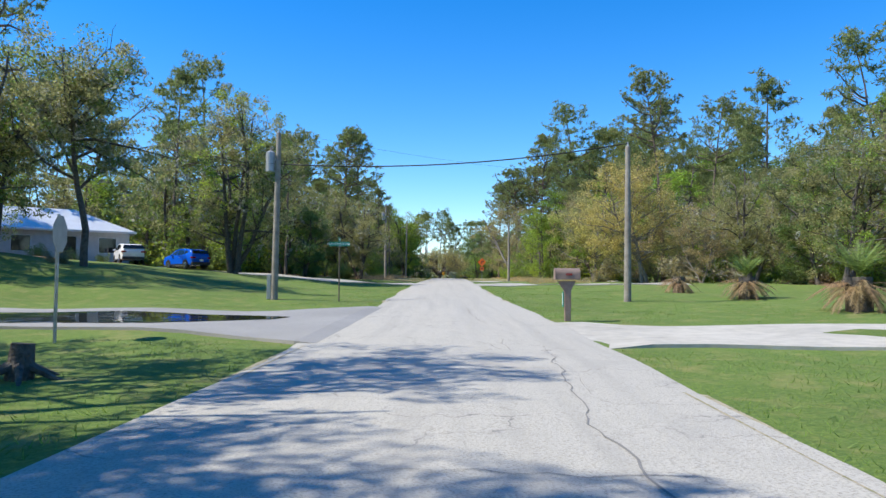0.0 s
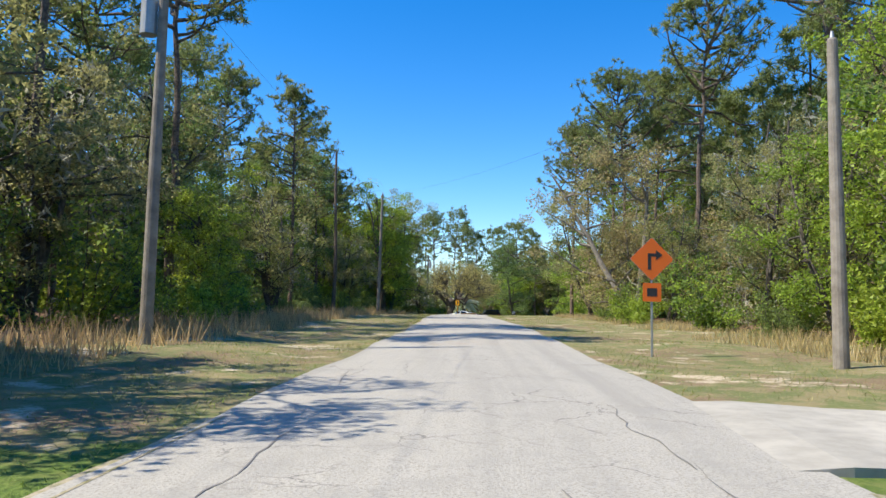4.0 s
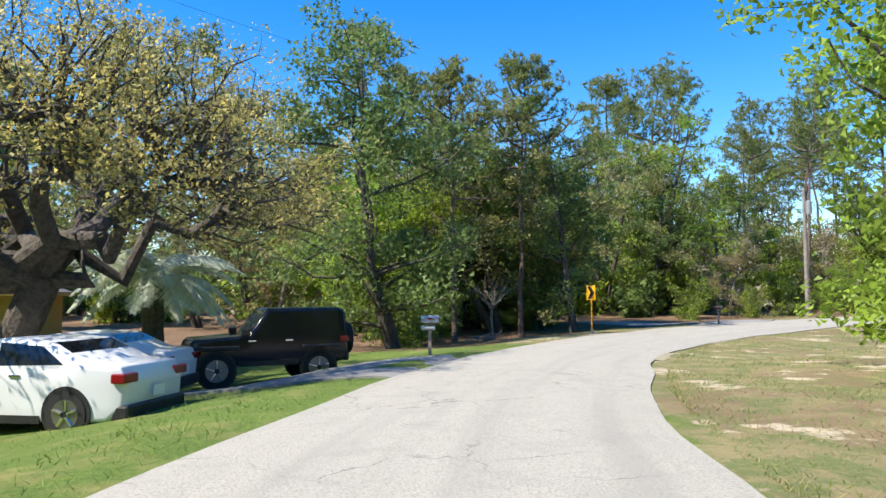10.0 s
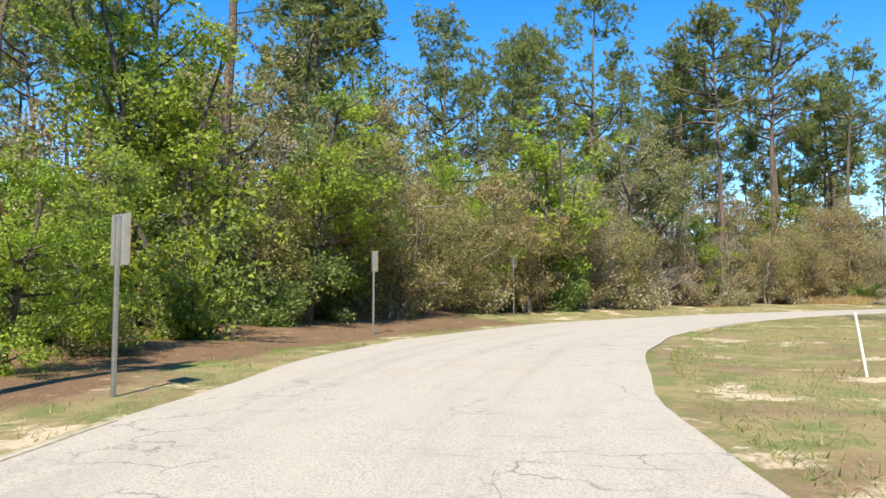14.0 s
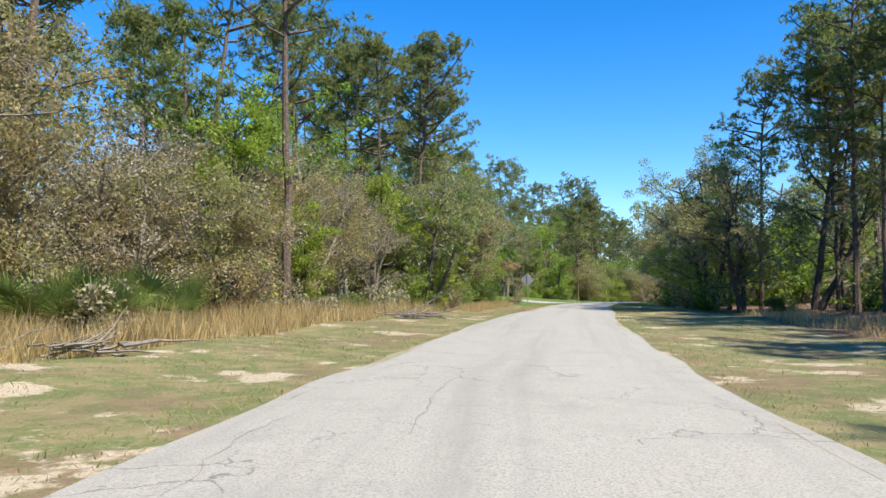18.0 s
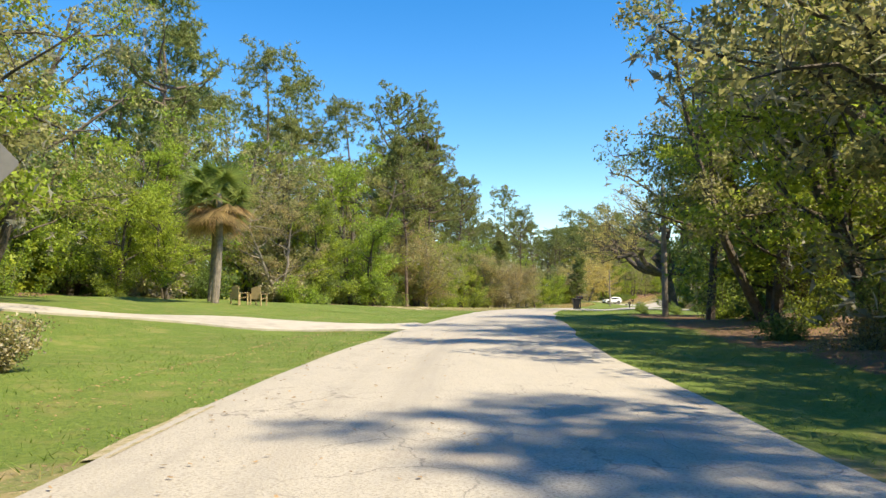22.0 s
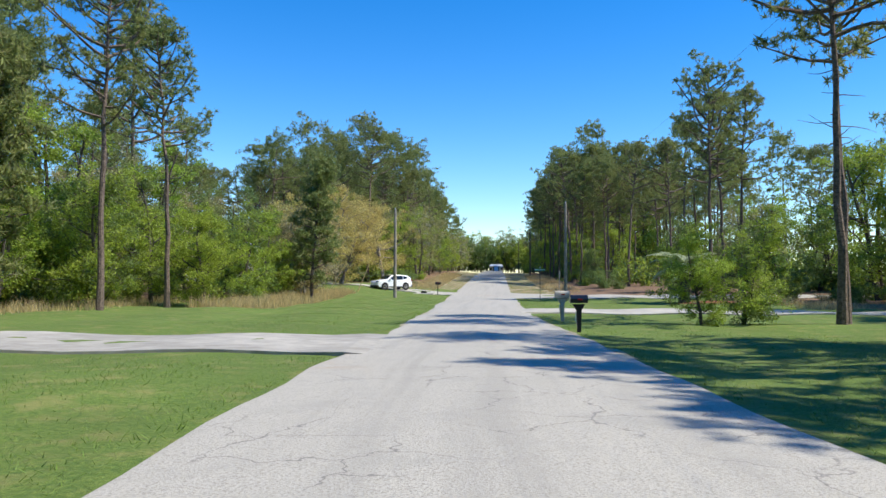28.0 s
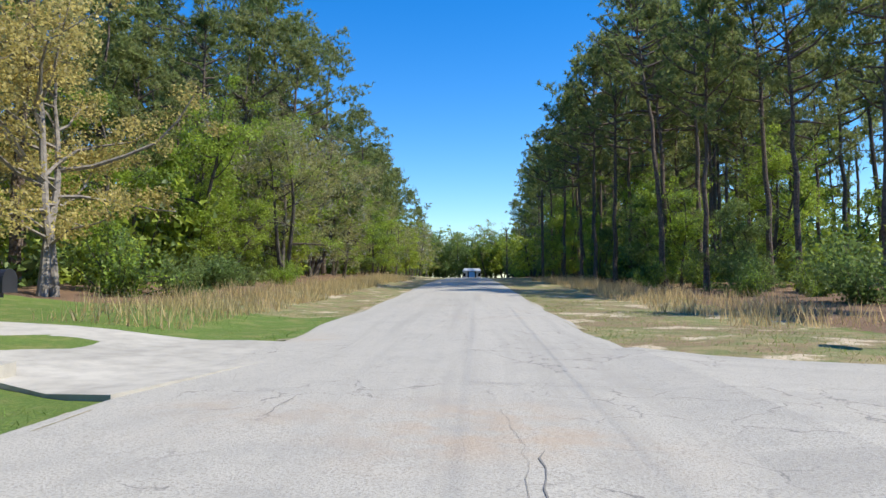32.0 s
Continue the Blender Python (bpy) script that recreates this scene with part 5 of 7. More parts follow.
# tall pines along the last stretch, and the bank by the bend
for _s, _l, _k, _p, _z in ((644, 14, "pine", 1, 1.0), (650, 13, "pine", 2, .95), (655, 14.5, "pine", 4, 1.1), (661, 12, "pine", 0, 1.0), (668, 11.5, "pine", 4, 1.05), (676, 11.5, "pine", 1, 1.05), (686, 11, "pine", 0, 1.0), (698, 11, "pine", 4, 1.0), (659, 15, "dark", 2, 1.0),
                           (452, 12.5, "green", 1, 1.2), (433, 8.6, "shrub_tan", 1, .6), (438, 8.4, "shrub_tan", 0, .55), (443, 8.5, "shrub", 1, .6), (429, 8.4, "shrub_tan", 2, .55)):
    _x, _y, _ = place(_s, _l)
    plant(_k, _x, _y, _z, _p % len(KIND[_k]))


# ---- roadside things ----
def pole(s, lat, h, mat=M_WOOD, arm=False, can=0, lean=0.0, label="weathered grey wooden utility pole", box_low=False):
    """A utility pole; can: the side on which a transformer hangs, or 0."""
    m = upright(s, lat)
    top = empty("utility_pole", m, label, "utility pole", "utility poles")
    n, bm = 14, bmesh.new()
    rings = []
    for k, (z, r) in enumerate(((-0.4, 0.165), (0.5, 0.155), (h * 0.5, 0.135), (h - 0.05, 0.105), (h, 0.085))):
        rings.append([bm.verts.new((r * math.cos(a * math.tau / n) + lean * z, r * math.sin(a * math.tau / n), z)) for a in range(n)])
    for a, b in zip(rings, rings[1:]):
        for i in range(n):
            bm.faces.new((a[i], a[(i + 1) % n], b[(i + 1) % n], b[i]))
    bm.faces.new(rings[-1])
    part("shaft", bm, mat, top)
    if arm:
        part("crossarm", box(-0.55 + lean * h, 0.35 + lean * h, -0.06, 0.06, h - 0.75, h - 0.63, 0.01), M_WOODD, top)
        for x in (-0.48, 0.28):
            part("insulator", rod((x + lean * h, 0, h - 0.63), (x + lean * h, 0, h - 0.42), 0.045, 0.025), M_ALU, top)
    part("top_insulator", rod((lean * h, 0, h), (lean * h, 0, h + 0.16), 0.05, 0.03), M_ALU, top)
    if can:
        x, z = 0.34 * can + lean * (h - 1.6), h - 1.75
        bm = rod((x, 0, z), (x, 0, z + 0.85), 0.2, n=18)
        rod((x, 0, z + 0.85), (x, 0, z + 0.93), 0.2, 0.08, 18, bm)
        part("transformer", bm, M_ALU, top, "grey transformer can")
        part("bracket", box(min(0, x), max(0, x), -0.03, 0.03, z + 0.5, z + 0.58), M_STEEL, top)
        part("bushing", rod((x, 0.06, z + 0.9), (x, 0.08, z + 1.15), 0.035, 0.02), M_BROWNP, top)
    if box_low:
        part("meter_cover", box(-0.32, -0.14, -0.1, 0.1, 0.0, 1.1, 0.02), M_ALU, top, "grey metal conduit cover")
    return m @ Vector((lean * h, 0, h + 0.12)), m @ Vector((lean * h, 0, h - 1.4))


def wire(a, b, sag=0.5, r=0.004):
    a, b = np.array(a), np.array(b)
    t = np.linspace(0, 1, 18)[:, None]
    p = a + (b - a) * t
    p[:, 2] -= (4 * t * (1 - t))[:, 0] * sag
    ob = soup("overhead_wire", tube_arrays(p, np.full(18, r), 5), 4, M_BLACK)
    tagged(ob, "thin black overhead wire hung between poles", "wire", "overhead wires")


T1, N1 = pole(112.7, -7.6, 7.4, can=-1, lean=0.012, box_low=True)
R1, RN1 = pole(111.6, 7.7, 6.7, lean=0.01)
T2, N2 = pole(171.6, -7.4, 9.2, can=-1)
R2, RN2 = pole(169.7, 7.7, 6.9)
T3, N3 = pole(221.4, -7.3, 11.0, lean=0.015)
T4, N4 = pole(258.8, -13.2, 9.6, M_WOODD, True, 1, 0.02, "dark wooden utility pole with a transformer", True)
T5, N5 = pole(305.4, -6.6, 8.8, can=1, label="pale utility pole with a transformer at the wood's edge")
T6, N6 = pole(461.5, 8.6, 6.6, M_WOOD, True, label="dark utility pole among shaded trees")
T7, N7 = pole(527.0, 11.4, 12.3, lean=0.012)
T8, N8 = pole(595.5, -8.4, 8.1)
T9, N9 = pole(593.6, 6.9, 8.6, label="weathered wooden utility pole on the lawn's edge")
T10, N10 = pole(676, 7.5, 9.5, M_WOODD, True, label="dark wooden utility pole far down the road")
T11, N11 = pole(740, 7.0, 9.0, M_WOODD, label="dark wooden utility pole far down the road")
wire(N1, R1, 0.45, 0.028)
wire(T1, RN1, 0.3)
wire(T1, (-34, 2, 9.5), 0.6)
wire(N1, (-34, 14, 7.5), 0.6)
wire(N1, (-34, 26, 6.0), 0.5)
for a, b in ((T1, T2), (T2, T3), (T3, T4), (T4, T5), (R1, R2), (T6, T7), (T7, T9), (T9, T10), (T10, T11)):
    wire(a, b, 0.7)
for a, b in ((N2, N3), (N3, N4), (N4, N5), (T3, R2), (N9, N10)):
    wire(a, b, 0.8)


def words(text, size, mat, parent, m, name="lettering"):
    cu = bpy.data.curves.new(name, "FONT")
    cu.body, cu.size, cu.extrude, cu.align_x, cu.align_y = text, size, 0.002, "CENTER", "CENTER"
    cu.materials.append(mat)
    ob = new(name, cu)
    ob.parent, ob.matrix_basis = parent, m
    return ob


def sign_plate(w, h, mat, parent, z, turn=0.0, corner=0.03, name="plate", x=0.0, y=-0.035):
    """A thin plate that faces -y, its middle at z."""
    bm = box(-w / 2, w / 2, -0.002, 0.002, -h / 2, h / 2)
    es = [e for e in bm.edges if abs(e.verts[0].co.y - e.verts[1].co.y) > 0.003]
    bmesh.ops.bevel(bm, geom=es, offset=corner, segments=4, affect="EDGES", profile=0.5)
    bmesh.ops.transform(bm, matrix=Matrix.Translation((x, y, z)) @ pose(0, 0, 0, 0, turn, 0), verts=bm.verts[:])
    return part(name, bm, mat, parent)


def flat(pts, y, mat, parent, name, label=""):
    """A flat mark of the given outline in x and z, 3 mm thick, at y."""
    return part(name, prism(pts, y, y + 0.003), mat, parent, label)


def u_post(parent, h, mat=M_STEEL, w=0.05):
    part("post", prism([(-w / 2, -0.4), (w / 2, -0.4), (w / 2, h), (-w / 2, h)], -0.03, 0.03, bevel=0.012), mat, parent)


def chevron(s, lat, turn, h, back=False):
    top = empty("chevron_sign", upright(s, lat, turn), "grey back of a roadside chevron sign on a steel post" if back else "yellow chevron curve sign on an orange post", "road sign", "chevron signs")
    u_post(top, h - 0.02, M_STEEL if back else M_POSTY)
    if not back:
        part("sleeve", box(-0.045, 0.045, -0.045, 0.045, -0.1, 0.2), M_STEEL, top, "grey steel post sleeve")
    w, t = 0.5, 0.64
    z = h - t / 2
    sign_plate(w, t, M_ALU, top, z, name="back_plate")
    sign_plate(w - 0.005, t - 0.005, M_YELLOW, top, z, name="face", y=-0.041)
    c = [(-0.18, 0.27), (0.02, 0.27), (0.19, 0), (0.02, -0.27), (-0.18, -0.27), (-0.01, 0)]
    flat([(x, z + q) for x, q in c], -0.047, M_BLACK, top, "chevron_mark")
    for q in (-0.2, 0.2):
        part("bolt", rod((0, -0.05, z + q), (0, -0.04, z + q), 0.012, n=8), M_STEEL, top)


chevron(251.6, -4.9, -6, 2.15)
chevron(281.6, -4.4, -10, 2.12)
chevron(307.7, -5.0, 150, 2.25, True)
chevron(319.9, -7.0, 140, 2.55, True)
chevron(334.0, -9.6, 150, 3.0, True)


def street_sign(s, lat, h, text, turn):
    top = empty("street_name_sign", upright(s, lat, turn), "green street name sign on a dark steel post", "street sign", "street name signs")
    part("post", rod((0, 0, -0.4), (0, 0, h - 0.3), 0.03, n=10), M_WOODD, top)
    part("bracket", box(-0.04, 0.04, -0.02, 0.02, h - 0.34, h - 0.28), M_STEEL, top)
    blade = sign_plate(0.92, 0.2, M_SIGNG, top, h - 0.2, corner=0.02, name="blade", y=0)
    w = words(text, 0.15, M_SIGNW, top, pose(-0.05, -0.006, h - 0.2, 90, 0, 0))
    flat([(0.37, h - 0.24), (0.43, h - 0.24), (0.43, h - 0.18), (0.37, h - 0.18)], -0.006, M_SIGNW, top, "suffix_bar")
    bm = box(-0.002, 0.002, -0.4, 0.4, h - 0.09, h + 0.1)
    part("cross_blade", bm, M_SIGNG, top)
    part("cross_blade_text_bar", box(-0.005, 0.005, -0.26, 0.26, h - 0.03, h + 0.04), M_SIGNW, top)


street_sign(113.0, -4.8, 2.75, "HUNTINGTON", 0)
street_sign(593.6, 4.65, 2.95, "MANGROVE", 0)


def diamond(s, lat, h, face, turn, label, arrow, size=0.76):
    top = empty("warning_sign", upright(s, lat, turn), label, "road sign")
    u_post(top, h - 0.05)
    sign_plate(size, size, M_ALU, top, h - size * 0.71, 45, 0.05, "back_plate")
    if face:
        sign_plate(size - 0.01, size - 0.01, face, top, h - size * 0.71, 45, 0.05, "face", y=-0.041)
    if arrow:
        z = h - 0.54
        flat([(-0.1, z - 0.26), (-0.02, z - 0.26), (-0.02, z + 0.06), (0.1, z + 0.06), (0.1, z - 0.02), (0.26, z + 0.1), (0.1, z + 0.22), (0.1, z + 0.14), (-0.1, z + 0.14)], -0.047, M_BLACK, top, "turn_arrow")
        sign_plate(0.45, 0.45, face, top, h - 1.35, 0, 0.03, "speed_plate", y=-0.041)
        flat([(-0.12, h - 1.45), (0.12, h - 1.45), (0.12, h - 1.25), (-0.12, h - 1.25)], -0.047, M_BLACK, top, "number_bar")


diamond(172.5, 4.6, 2.9, M_ORANGE, 0, "orange diamond turn sign with a black arrow", True)
diamond(429.6, -4.7, 3.2, None, 180, "grey back of a diamond road sign", False, 0.95)


def stop_back(s, lat, h, turn):
    top = empty("stop_sign", upright(s, lat, turn), "thin edge and grey back of an octagonal sign", "road sign")
    u_post(top, h)
    r = 0.38
    part("back_plate", prism([(r * math.cos(math.radians(22.5 + 45 * k)), h - 0.38 + r * math.sin(math.radians(22.5 + 45 * k))) for k in range(8)], -0.04, -0.036), M_ALU, top)


stop_back(612.2, 8.0, 2.6, 100)
stop_back(94.0, -7.6, 2.45, 98)


def mailbox(s, lat, kind, turn=0.0, scale=1.0):
    """Kinds: moulded (plastic post and box in one), plain (metal box on a post), wood (box on a wooden post)."""
    colour, label = {"brown": (M_BROWNP, "brown moulded plastic mailbox on its post"), "beige": (M_CONCRETE, "beige moulded plastic mailbox on its post"), "dark": (M_CARK, "glossy dark blue-black moulded mailbox"), "black": (M_BLACK, "black metal mailbox on a carved black post"), "small": (M_BLACK, "small black mailbox on a thin post"), "grey": (M_ALU, "grey mailbox on a leaning wooden post"), "shade": (M_BLACK, "black mailbox on a weathered wooden post")}[kind]
    top = empty("mailbox", upright(s, lat, turn) @ Matrix.Diagonal((scale, scale, scale, 1)), label, "mailbox", "mailboxes")
    z, ln, r = 1.02, 0.27, 0.11
    moulded = kind in ("brown", "beige", "dark")
    if moulded:
        bm = prism([(-0.07, -0.1), (0.07, -0.1), (0.085, 0.75), (0.2, z - 0.04), (-0.24, z - 0.04), (-0.09, 0.75)], -0.075, 0.075, bevel=0.015)
        part("post", bm, colour, top)
        part("number_plate", box(-0.12, -0.1, -0.05, 0.05, 0.35, 0.72), M_SIGNG, top, "narrow green number plate")
        part("number_bar", box(-0.126, -0.12, -0.02, 0.02, 0.4, 0.68), M_SIGNW, top)
        ln, r = 0.3, 0.14
    else:
        wood_post = kind in ("grey", "shade")
        part("post", box(-0.05, 0.05, -0.05, 0.05, -0.2, z, 0.008) if kind != "small" else box(-0.03, 0.03, -0.03, 0.03, -0.2, z, 0.005), M_WOOD if wood_post else M_BLACK, top)
        part("arm", box(-0.2, 0.2, -0.05, 0.05, z - 0.05, z, 0.005), M_WOOD if wood_post else M_BLACK, top)
        if wood_post:
            part("newspaper_tube", rod((-0.26, 0.0, z - 0.16), (0.16, 0.0, z - 0.16), 0.07, n=12), M_WHITE if kind == "grey" else M_BLACK, top)
            for k in range(3):
                part("number_bar", box(-0.052, -0.05 - 0.004, -0.02, 0.02, 0.3 + 0.14 * k, 0.4 + 0.14 * k), M_BLACK if kind == "grey" else M_SIGNW, top)
    prof = [(-r, 0), (r, 0), (r, r)] + [(r * math.cos(math.radians(a)), r + r * math.sin(math.radians(a))) for a in range(20, 180, 20)] + [(-r, r)]
    bm = prism([(x, q + z) for x, q in prof], -ln, ln)
    bmesh.ops.rotate(bm, verts=bm.verts[:], cent=(0, 0, 0), matrix=Matrix.Rotation(radians(90), 3, "Z"))
    part("box", bm, colour, top)
    bm = prism([(x * 1.06, q * 1.05 + z - 0.005) for x, q in prof], -ln - 0.02, -ln)
    bmesh.ops.rotate(bm, verts=bm.verts[:], cent=(0, 0, 0), matrix=Matrix.Rotation(radians(90 if lat < 0 else -90), 3, "Z"))
    part("door", bm, colour, top)
    part("flag", box(-0.06, 0.1, -r - 0.012, -r - 0.004, z + 0.1, z + 0.15), M_RED, top, "small red flag")
    return top


mailbox(100.2, 3.1, "brown", scale=1.1)
mailbox(267.85, -4.1, "grey", 20, 0.85)
mailbox(292.3, -3.6, "shade", 10, 0.82)
mailbox(492.7, 4.0, "black", 0, 1.0)
mailbox(551.6, 3.3, "dark", 0, 0.9)
mailbox(559.9, 3.7, "beige", 0, 1.0)
mailbox(607.5, -5.35, "small", 0, 1.15)


def wheelie_bin(s, lat, turn, scale=1.0):
    top = empty("wheeled_bin", upright(s, lat, turn) @ Matrix.Diagonal((scale, scale, scale, 1)), "black wheeled refuse bin at the kerb", "bin")
    bm = bmesh.new()
    r = [[bm.verts.new((x * w, y * d, z)) for x, y in ((-1, -1), (1, -1), (1, 1), (-1, 1))] for z, w, d in ((0.06, 0.2, 0.24), (0.9, 0.29, 0.33))]
    bm.faces.new(r[0][::-1])
    bm.faces.new(r[1])
    for i in range(4):
        bm.faces.new((r[0][i], r[0][(i + 1) % 4], r[1][(i + 1) % 4], r[1][i]))
    bmesh.ops.bevel(bm, geom=bm.edges[:], offset=0.035, segments=2, affect="EDGES", profile=0.5)
    part("body", bm, M_BLACK, top)
    part("rim", box(-0.31, 0.31, -0.35, 0.35, 0.86, 0.91, 0.015), M_BLACK, top)
    part("lid", box(-0.32, 0.32, -0.36, 0.36, 0.915, 0.97, 0.025), M_BLACK, top)
    part("handle", rod((-0.25, 0.39, 0.9), (0.25, 0.39, 0.9), 0.016), M_BLACK, top)
    for x in (-0.27, 0.27):
        w = part("wheel", rod((x - 0.03, 0.25, 0.12), (x + 0.03, 0.25, 0.12), 0.12, n=20), M_TYRE, top)
        part("hub", rod((x - 0.034, 0.25, 0.12), (x + 0.034, 0.25, 0.12), 0.05, n=12), M_ALU, w)


wheelie_bin(490.9, 3.75, 195, 1.05)


def stake(s, lat, h):
    m = upright(s, lat) @ pose(0, 0, 0, 0, -8, 0)
    top = empty("marker_stake", m, "thin white plastic marker stake in the grass", "marker")
    part("rod", rod((0, 0, -0.2), (0, 0, h), 0.022, n=8), M_WHITE, top)
    part("cap", rod((0, 0, h), (0, 0, h + 0.03), 0.024, 0.012, n=8), M_WHITE, top)


stake(312.1, 4.8, 0.95)


# ---- vehicles ----
def wheel(parent, x, y, r, w, out):
    t = part("wheel", rod((x, y - w / 2, r), (x, y + w / 2, r), r, n=28), M_TYRE, parent)
    part("rim", rod((x, y + out * (w / 2 - 0.03), r), (x, y + out * (w / 2 + 0.004), r), r * 0.66, n=24), M_RIM, t)
    for k in range(5):
        a = k * math.tau / 5 + 0.3
        bm = rod((x + math.cos(a) * r * 0.14, y + out * (w / 2 + 0.008), r + math.sin(a) * r * 0.14), (x + math.cos(a) * r * 0.62, y + out * (w / 2 + 0.008), r + math.sin(a) * r * 0.62), r * 0.09, r * 0.07, 6)
        part("spoke", bm, M_CHROME, t)
    part("hub", rod((x, y + out * w / 2, r), (x, y + out * (w / 2 + 0.016), r), r * 0.16, n=12), M_BLACK, t)


def car(name, m, label, paint, side, width, belt, roof, glass, axles, r, front=(), rear=(), category="car", taper=0.82, trim=M_BLACK, lamps=None):
    """side: its outline in x (ahead) and z; glass: side windows as outlines; axles: x of the wheels; front and rear: corners of the screens."""
    top = empty(name, m, label, category)
    w = width / 2

    def lean(bm, grow=0.0):
        for v in bm.verts:
            f = min(max((v.co.z - belt) / (roof - belt), 0), 1)
            end = min(max((abs(v.co.x) - 1.35) / 0.9, 0), 1)          # the ends draw in, as seen from above
            v.co.y = math.copysign(abs(v.co.y) * (1 - (1 - taper) * f) * (1 - 0.12 * end * end) + grow, v.co.y)
        return bm

    bm = prism(side, -w, w)
    es = [e for e in bm.edges if abs(e.verts[0].co.y - e.verts[1].co.y) < 0.01]
    bmesh.ops.bevel(bm, geom=es, offset=0.085, segments=4, affect="EDGES", profile=0.5)
    for k in range(-7, 8):
        bmesh.ops.bisect_plane(bm, geom=bm.verts[:] + bm.edges[:] + bm.faces[:], plane_co=(k * 0.28, 0, 0), plane_no=(1, 0, 0))
    for z in (0.45, 0.72, belt):
        bmesh.ops.bisect_plane(bm, geom=bm.verts[:] + bm.edges[:] + bm.faces[:], plane_co=(0, 0, z), plane_no=(0, 0, 1))
    lean(bm)
    for f in bm.faces:
        f.smooth = True
    part("body", bm, paint, top)
    for g in glass:
        for sd in (-1, 1):
            bm = prism(g, sd * w - 0.006, sd * w + 0.006)
            part("side_window", lean(bm), M_GLASS, top)
    for k, q in (("windscreen", front), ("rear_window", rear)):
        if q:
            (x0, z0), (x1, z1) = q
            n = Vector((z1 - z0, 0, x0 - x1)).normalized() * (1 if k == "windscreen" else -1)
            if n.z < 0:
                n = -n
            bm = bmesh.new()
            c = []
            for x, z in ((x0, z0), (x1, z1)):
                f = min(max((z - belt) / (roof - belt), 0), 1)
                y = w * (1 - (1 - taper) * f) - 0.09
                c.append(((x, -y, z), (x, y, z)))
            low = [bm.verts.new(Vector(p) - n * 0.01) for p in (c[0][0], c[0][1], c[1][1], c[1][0])]
            up = [bm.verts.new(Vector(p) + n * 0.012) for p in (c[0][0], c[0][1], c[1][1], c[1][0])]
            bm.faces.new(up)
            bm.faces.new(low[::-1])
            for i in range(4):
                bm.faces.new((low[i], low[(i + 1) % 4], up[(i + 1) % 4], up[i]))
            bmesh.ops.recalc_face_normals(bm, faces=bm.faces[:])
            part(k, bm, M_GLASS, top)
    for x in axles:
        for sd in (-1, 1):
            part("wheel_arch", rod((x, sd * (w - 0.12), r + 0.01), (x, sd * (w + 0.006), r + 0.01), r + 0.07, n=26), trim, top)
            wheel(top, x, sd * (w - 0.085), r, 0.21, sd)
    xs, zs = [p[0] for p in side], [p[1] for p in side]
    x0, x1, zb = min(xs), max(xs), min(zs)
    for sd in (-1, 1):
        part("sill", box(axles[0] + r + 0.1, axles[1] - r - 0.1, sd * w - 0.03, sd * w + 0.008, zb - 0.02, zb + 0.1), trim, top)
        zl = lamps or belt - 0.22
        part("headlight", box(x1 - 0.2, x1 + 0.006, sd * w * 0.75 - 0.18, sd * w * 0.75 + 0.16, zl - 0.17, zl - 0.03, 0.02), M_CHROME, top, "clear headlight")
        part("tail_light", box(x0 - 0.008, x0 + 0.22, sd * w * 0.8 - 0.2, sd * w * 0.8 + 0.17, zl, zl + 0.14, 0.02), M_RED, top, "red tail light")
        part("mirror", box(axles[1] - 0.75, axles[1] - 0.55, sd * (w + 0.09) - 0.09, sd * (w + 0.09) + 0.08, belt, belt + 0.15, 0.03), paint, top)
        for x in (-0.55, 0.35):
            part("door_handle", box(x, x + 0.18, sd * w - 0.01, sd * w + 0.02, belt - 0.14, belt - 0.1, 0.006), M_CHROME if trim is M_BLACK else trim, top)
    part("rear_bumper", box(x0 - 0.03, x0 + 0.25, -w * 0.92, w * 0.92, zb + 0.02, zb + 0.26, 0.04), trim, top)
    part("front_bumper", box(x1 - 0.25, x1 + 0.03, -w * 0.92, w * 0.92, zb + 0.02, zb + 0.24, 0.04), trim, top)
    part("number_plate", box(x0 - 0.042, x0 - 0.03, -0.16, 0.16, zb + 0.32, zb + 0.48), M_SIGNW, top)
    return top


def parked(s, lat, turn):
    """A pose for a vehicle: its nose along the road at turn 0."""
    return upright(s, lat, turn + 90, 0.0)


def standing(x, y, yaw):
    """A pose on the ground at x, y, its nose at yaw."""
    return pose(x, y, float(land([(x, y)])[0]), 0, 0, yaw)


SEDAN = [(-2.2, .4), (-2.24, .8), (-2.12, 1.02), (-1.6, 1.06), (-.95, 1.38), (-.2, 1.44), (.4, 1.38), (1.15, 1.0), (1.95, .86), (2.22, .66), (2.24, .34), (1.95, .2), (-1.95, .2)]
SEDAN_G = [[(-.02, 1.03), (-.02, 1.37), (.36, 1.32), (.92, 1.02)], [(-1.25, 1.05), (-.85, 1.31), (-.12, 1.37), (-.12, 1.03)]]
SUV = [(-2.18, .42), (-2.25, .82), (-2.2, 1.06), (-1.98, 1.36), (-1.6, 1.56), (-.9, 1.64), (-.2, 1.65), (.3, 1.58), (.72, 1.36), (1.08, 1.12), (1.6, 1.05), (2.02, .94), (2.2, .76), (2.24, .42), (2.0, .26), (-2.0, .26)]
SUV_G = [[(-.02, 1.09), (-.02, 1.53), (.24, 1.49), (.62, 1.3), (.84, 1.12)], [(-.98, 1.12), (-.98, 1.52), (-.1, 1.54), (-.1, 1.09)], [(-1.66, 1.28), (-1.5, 1.42), (-1.06, 1.51), (-1.06, 1.13)]]
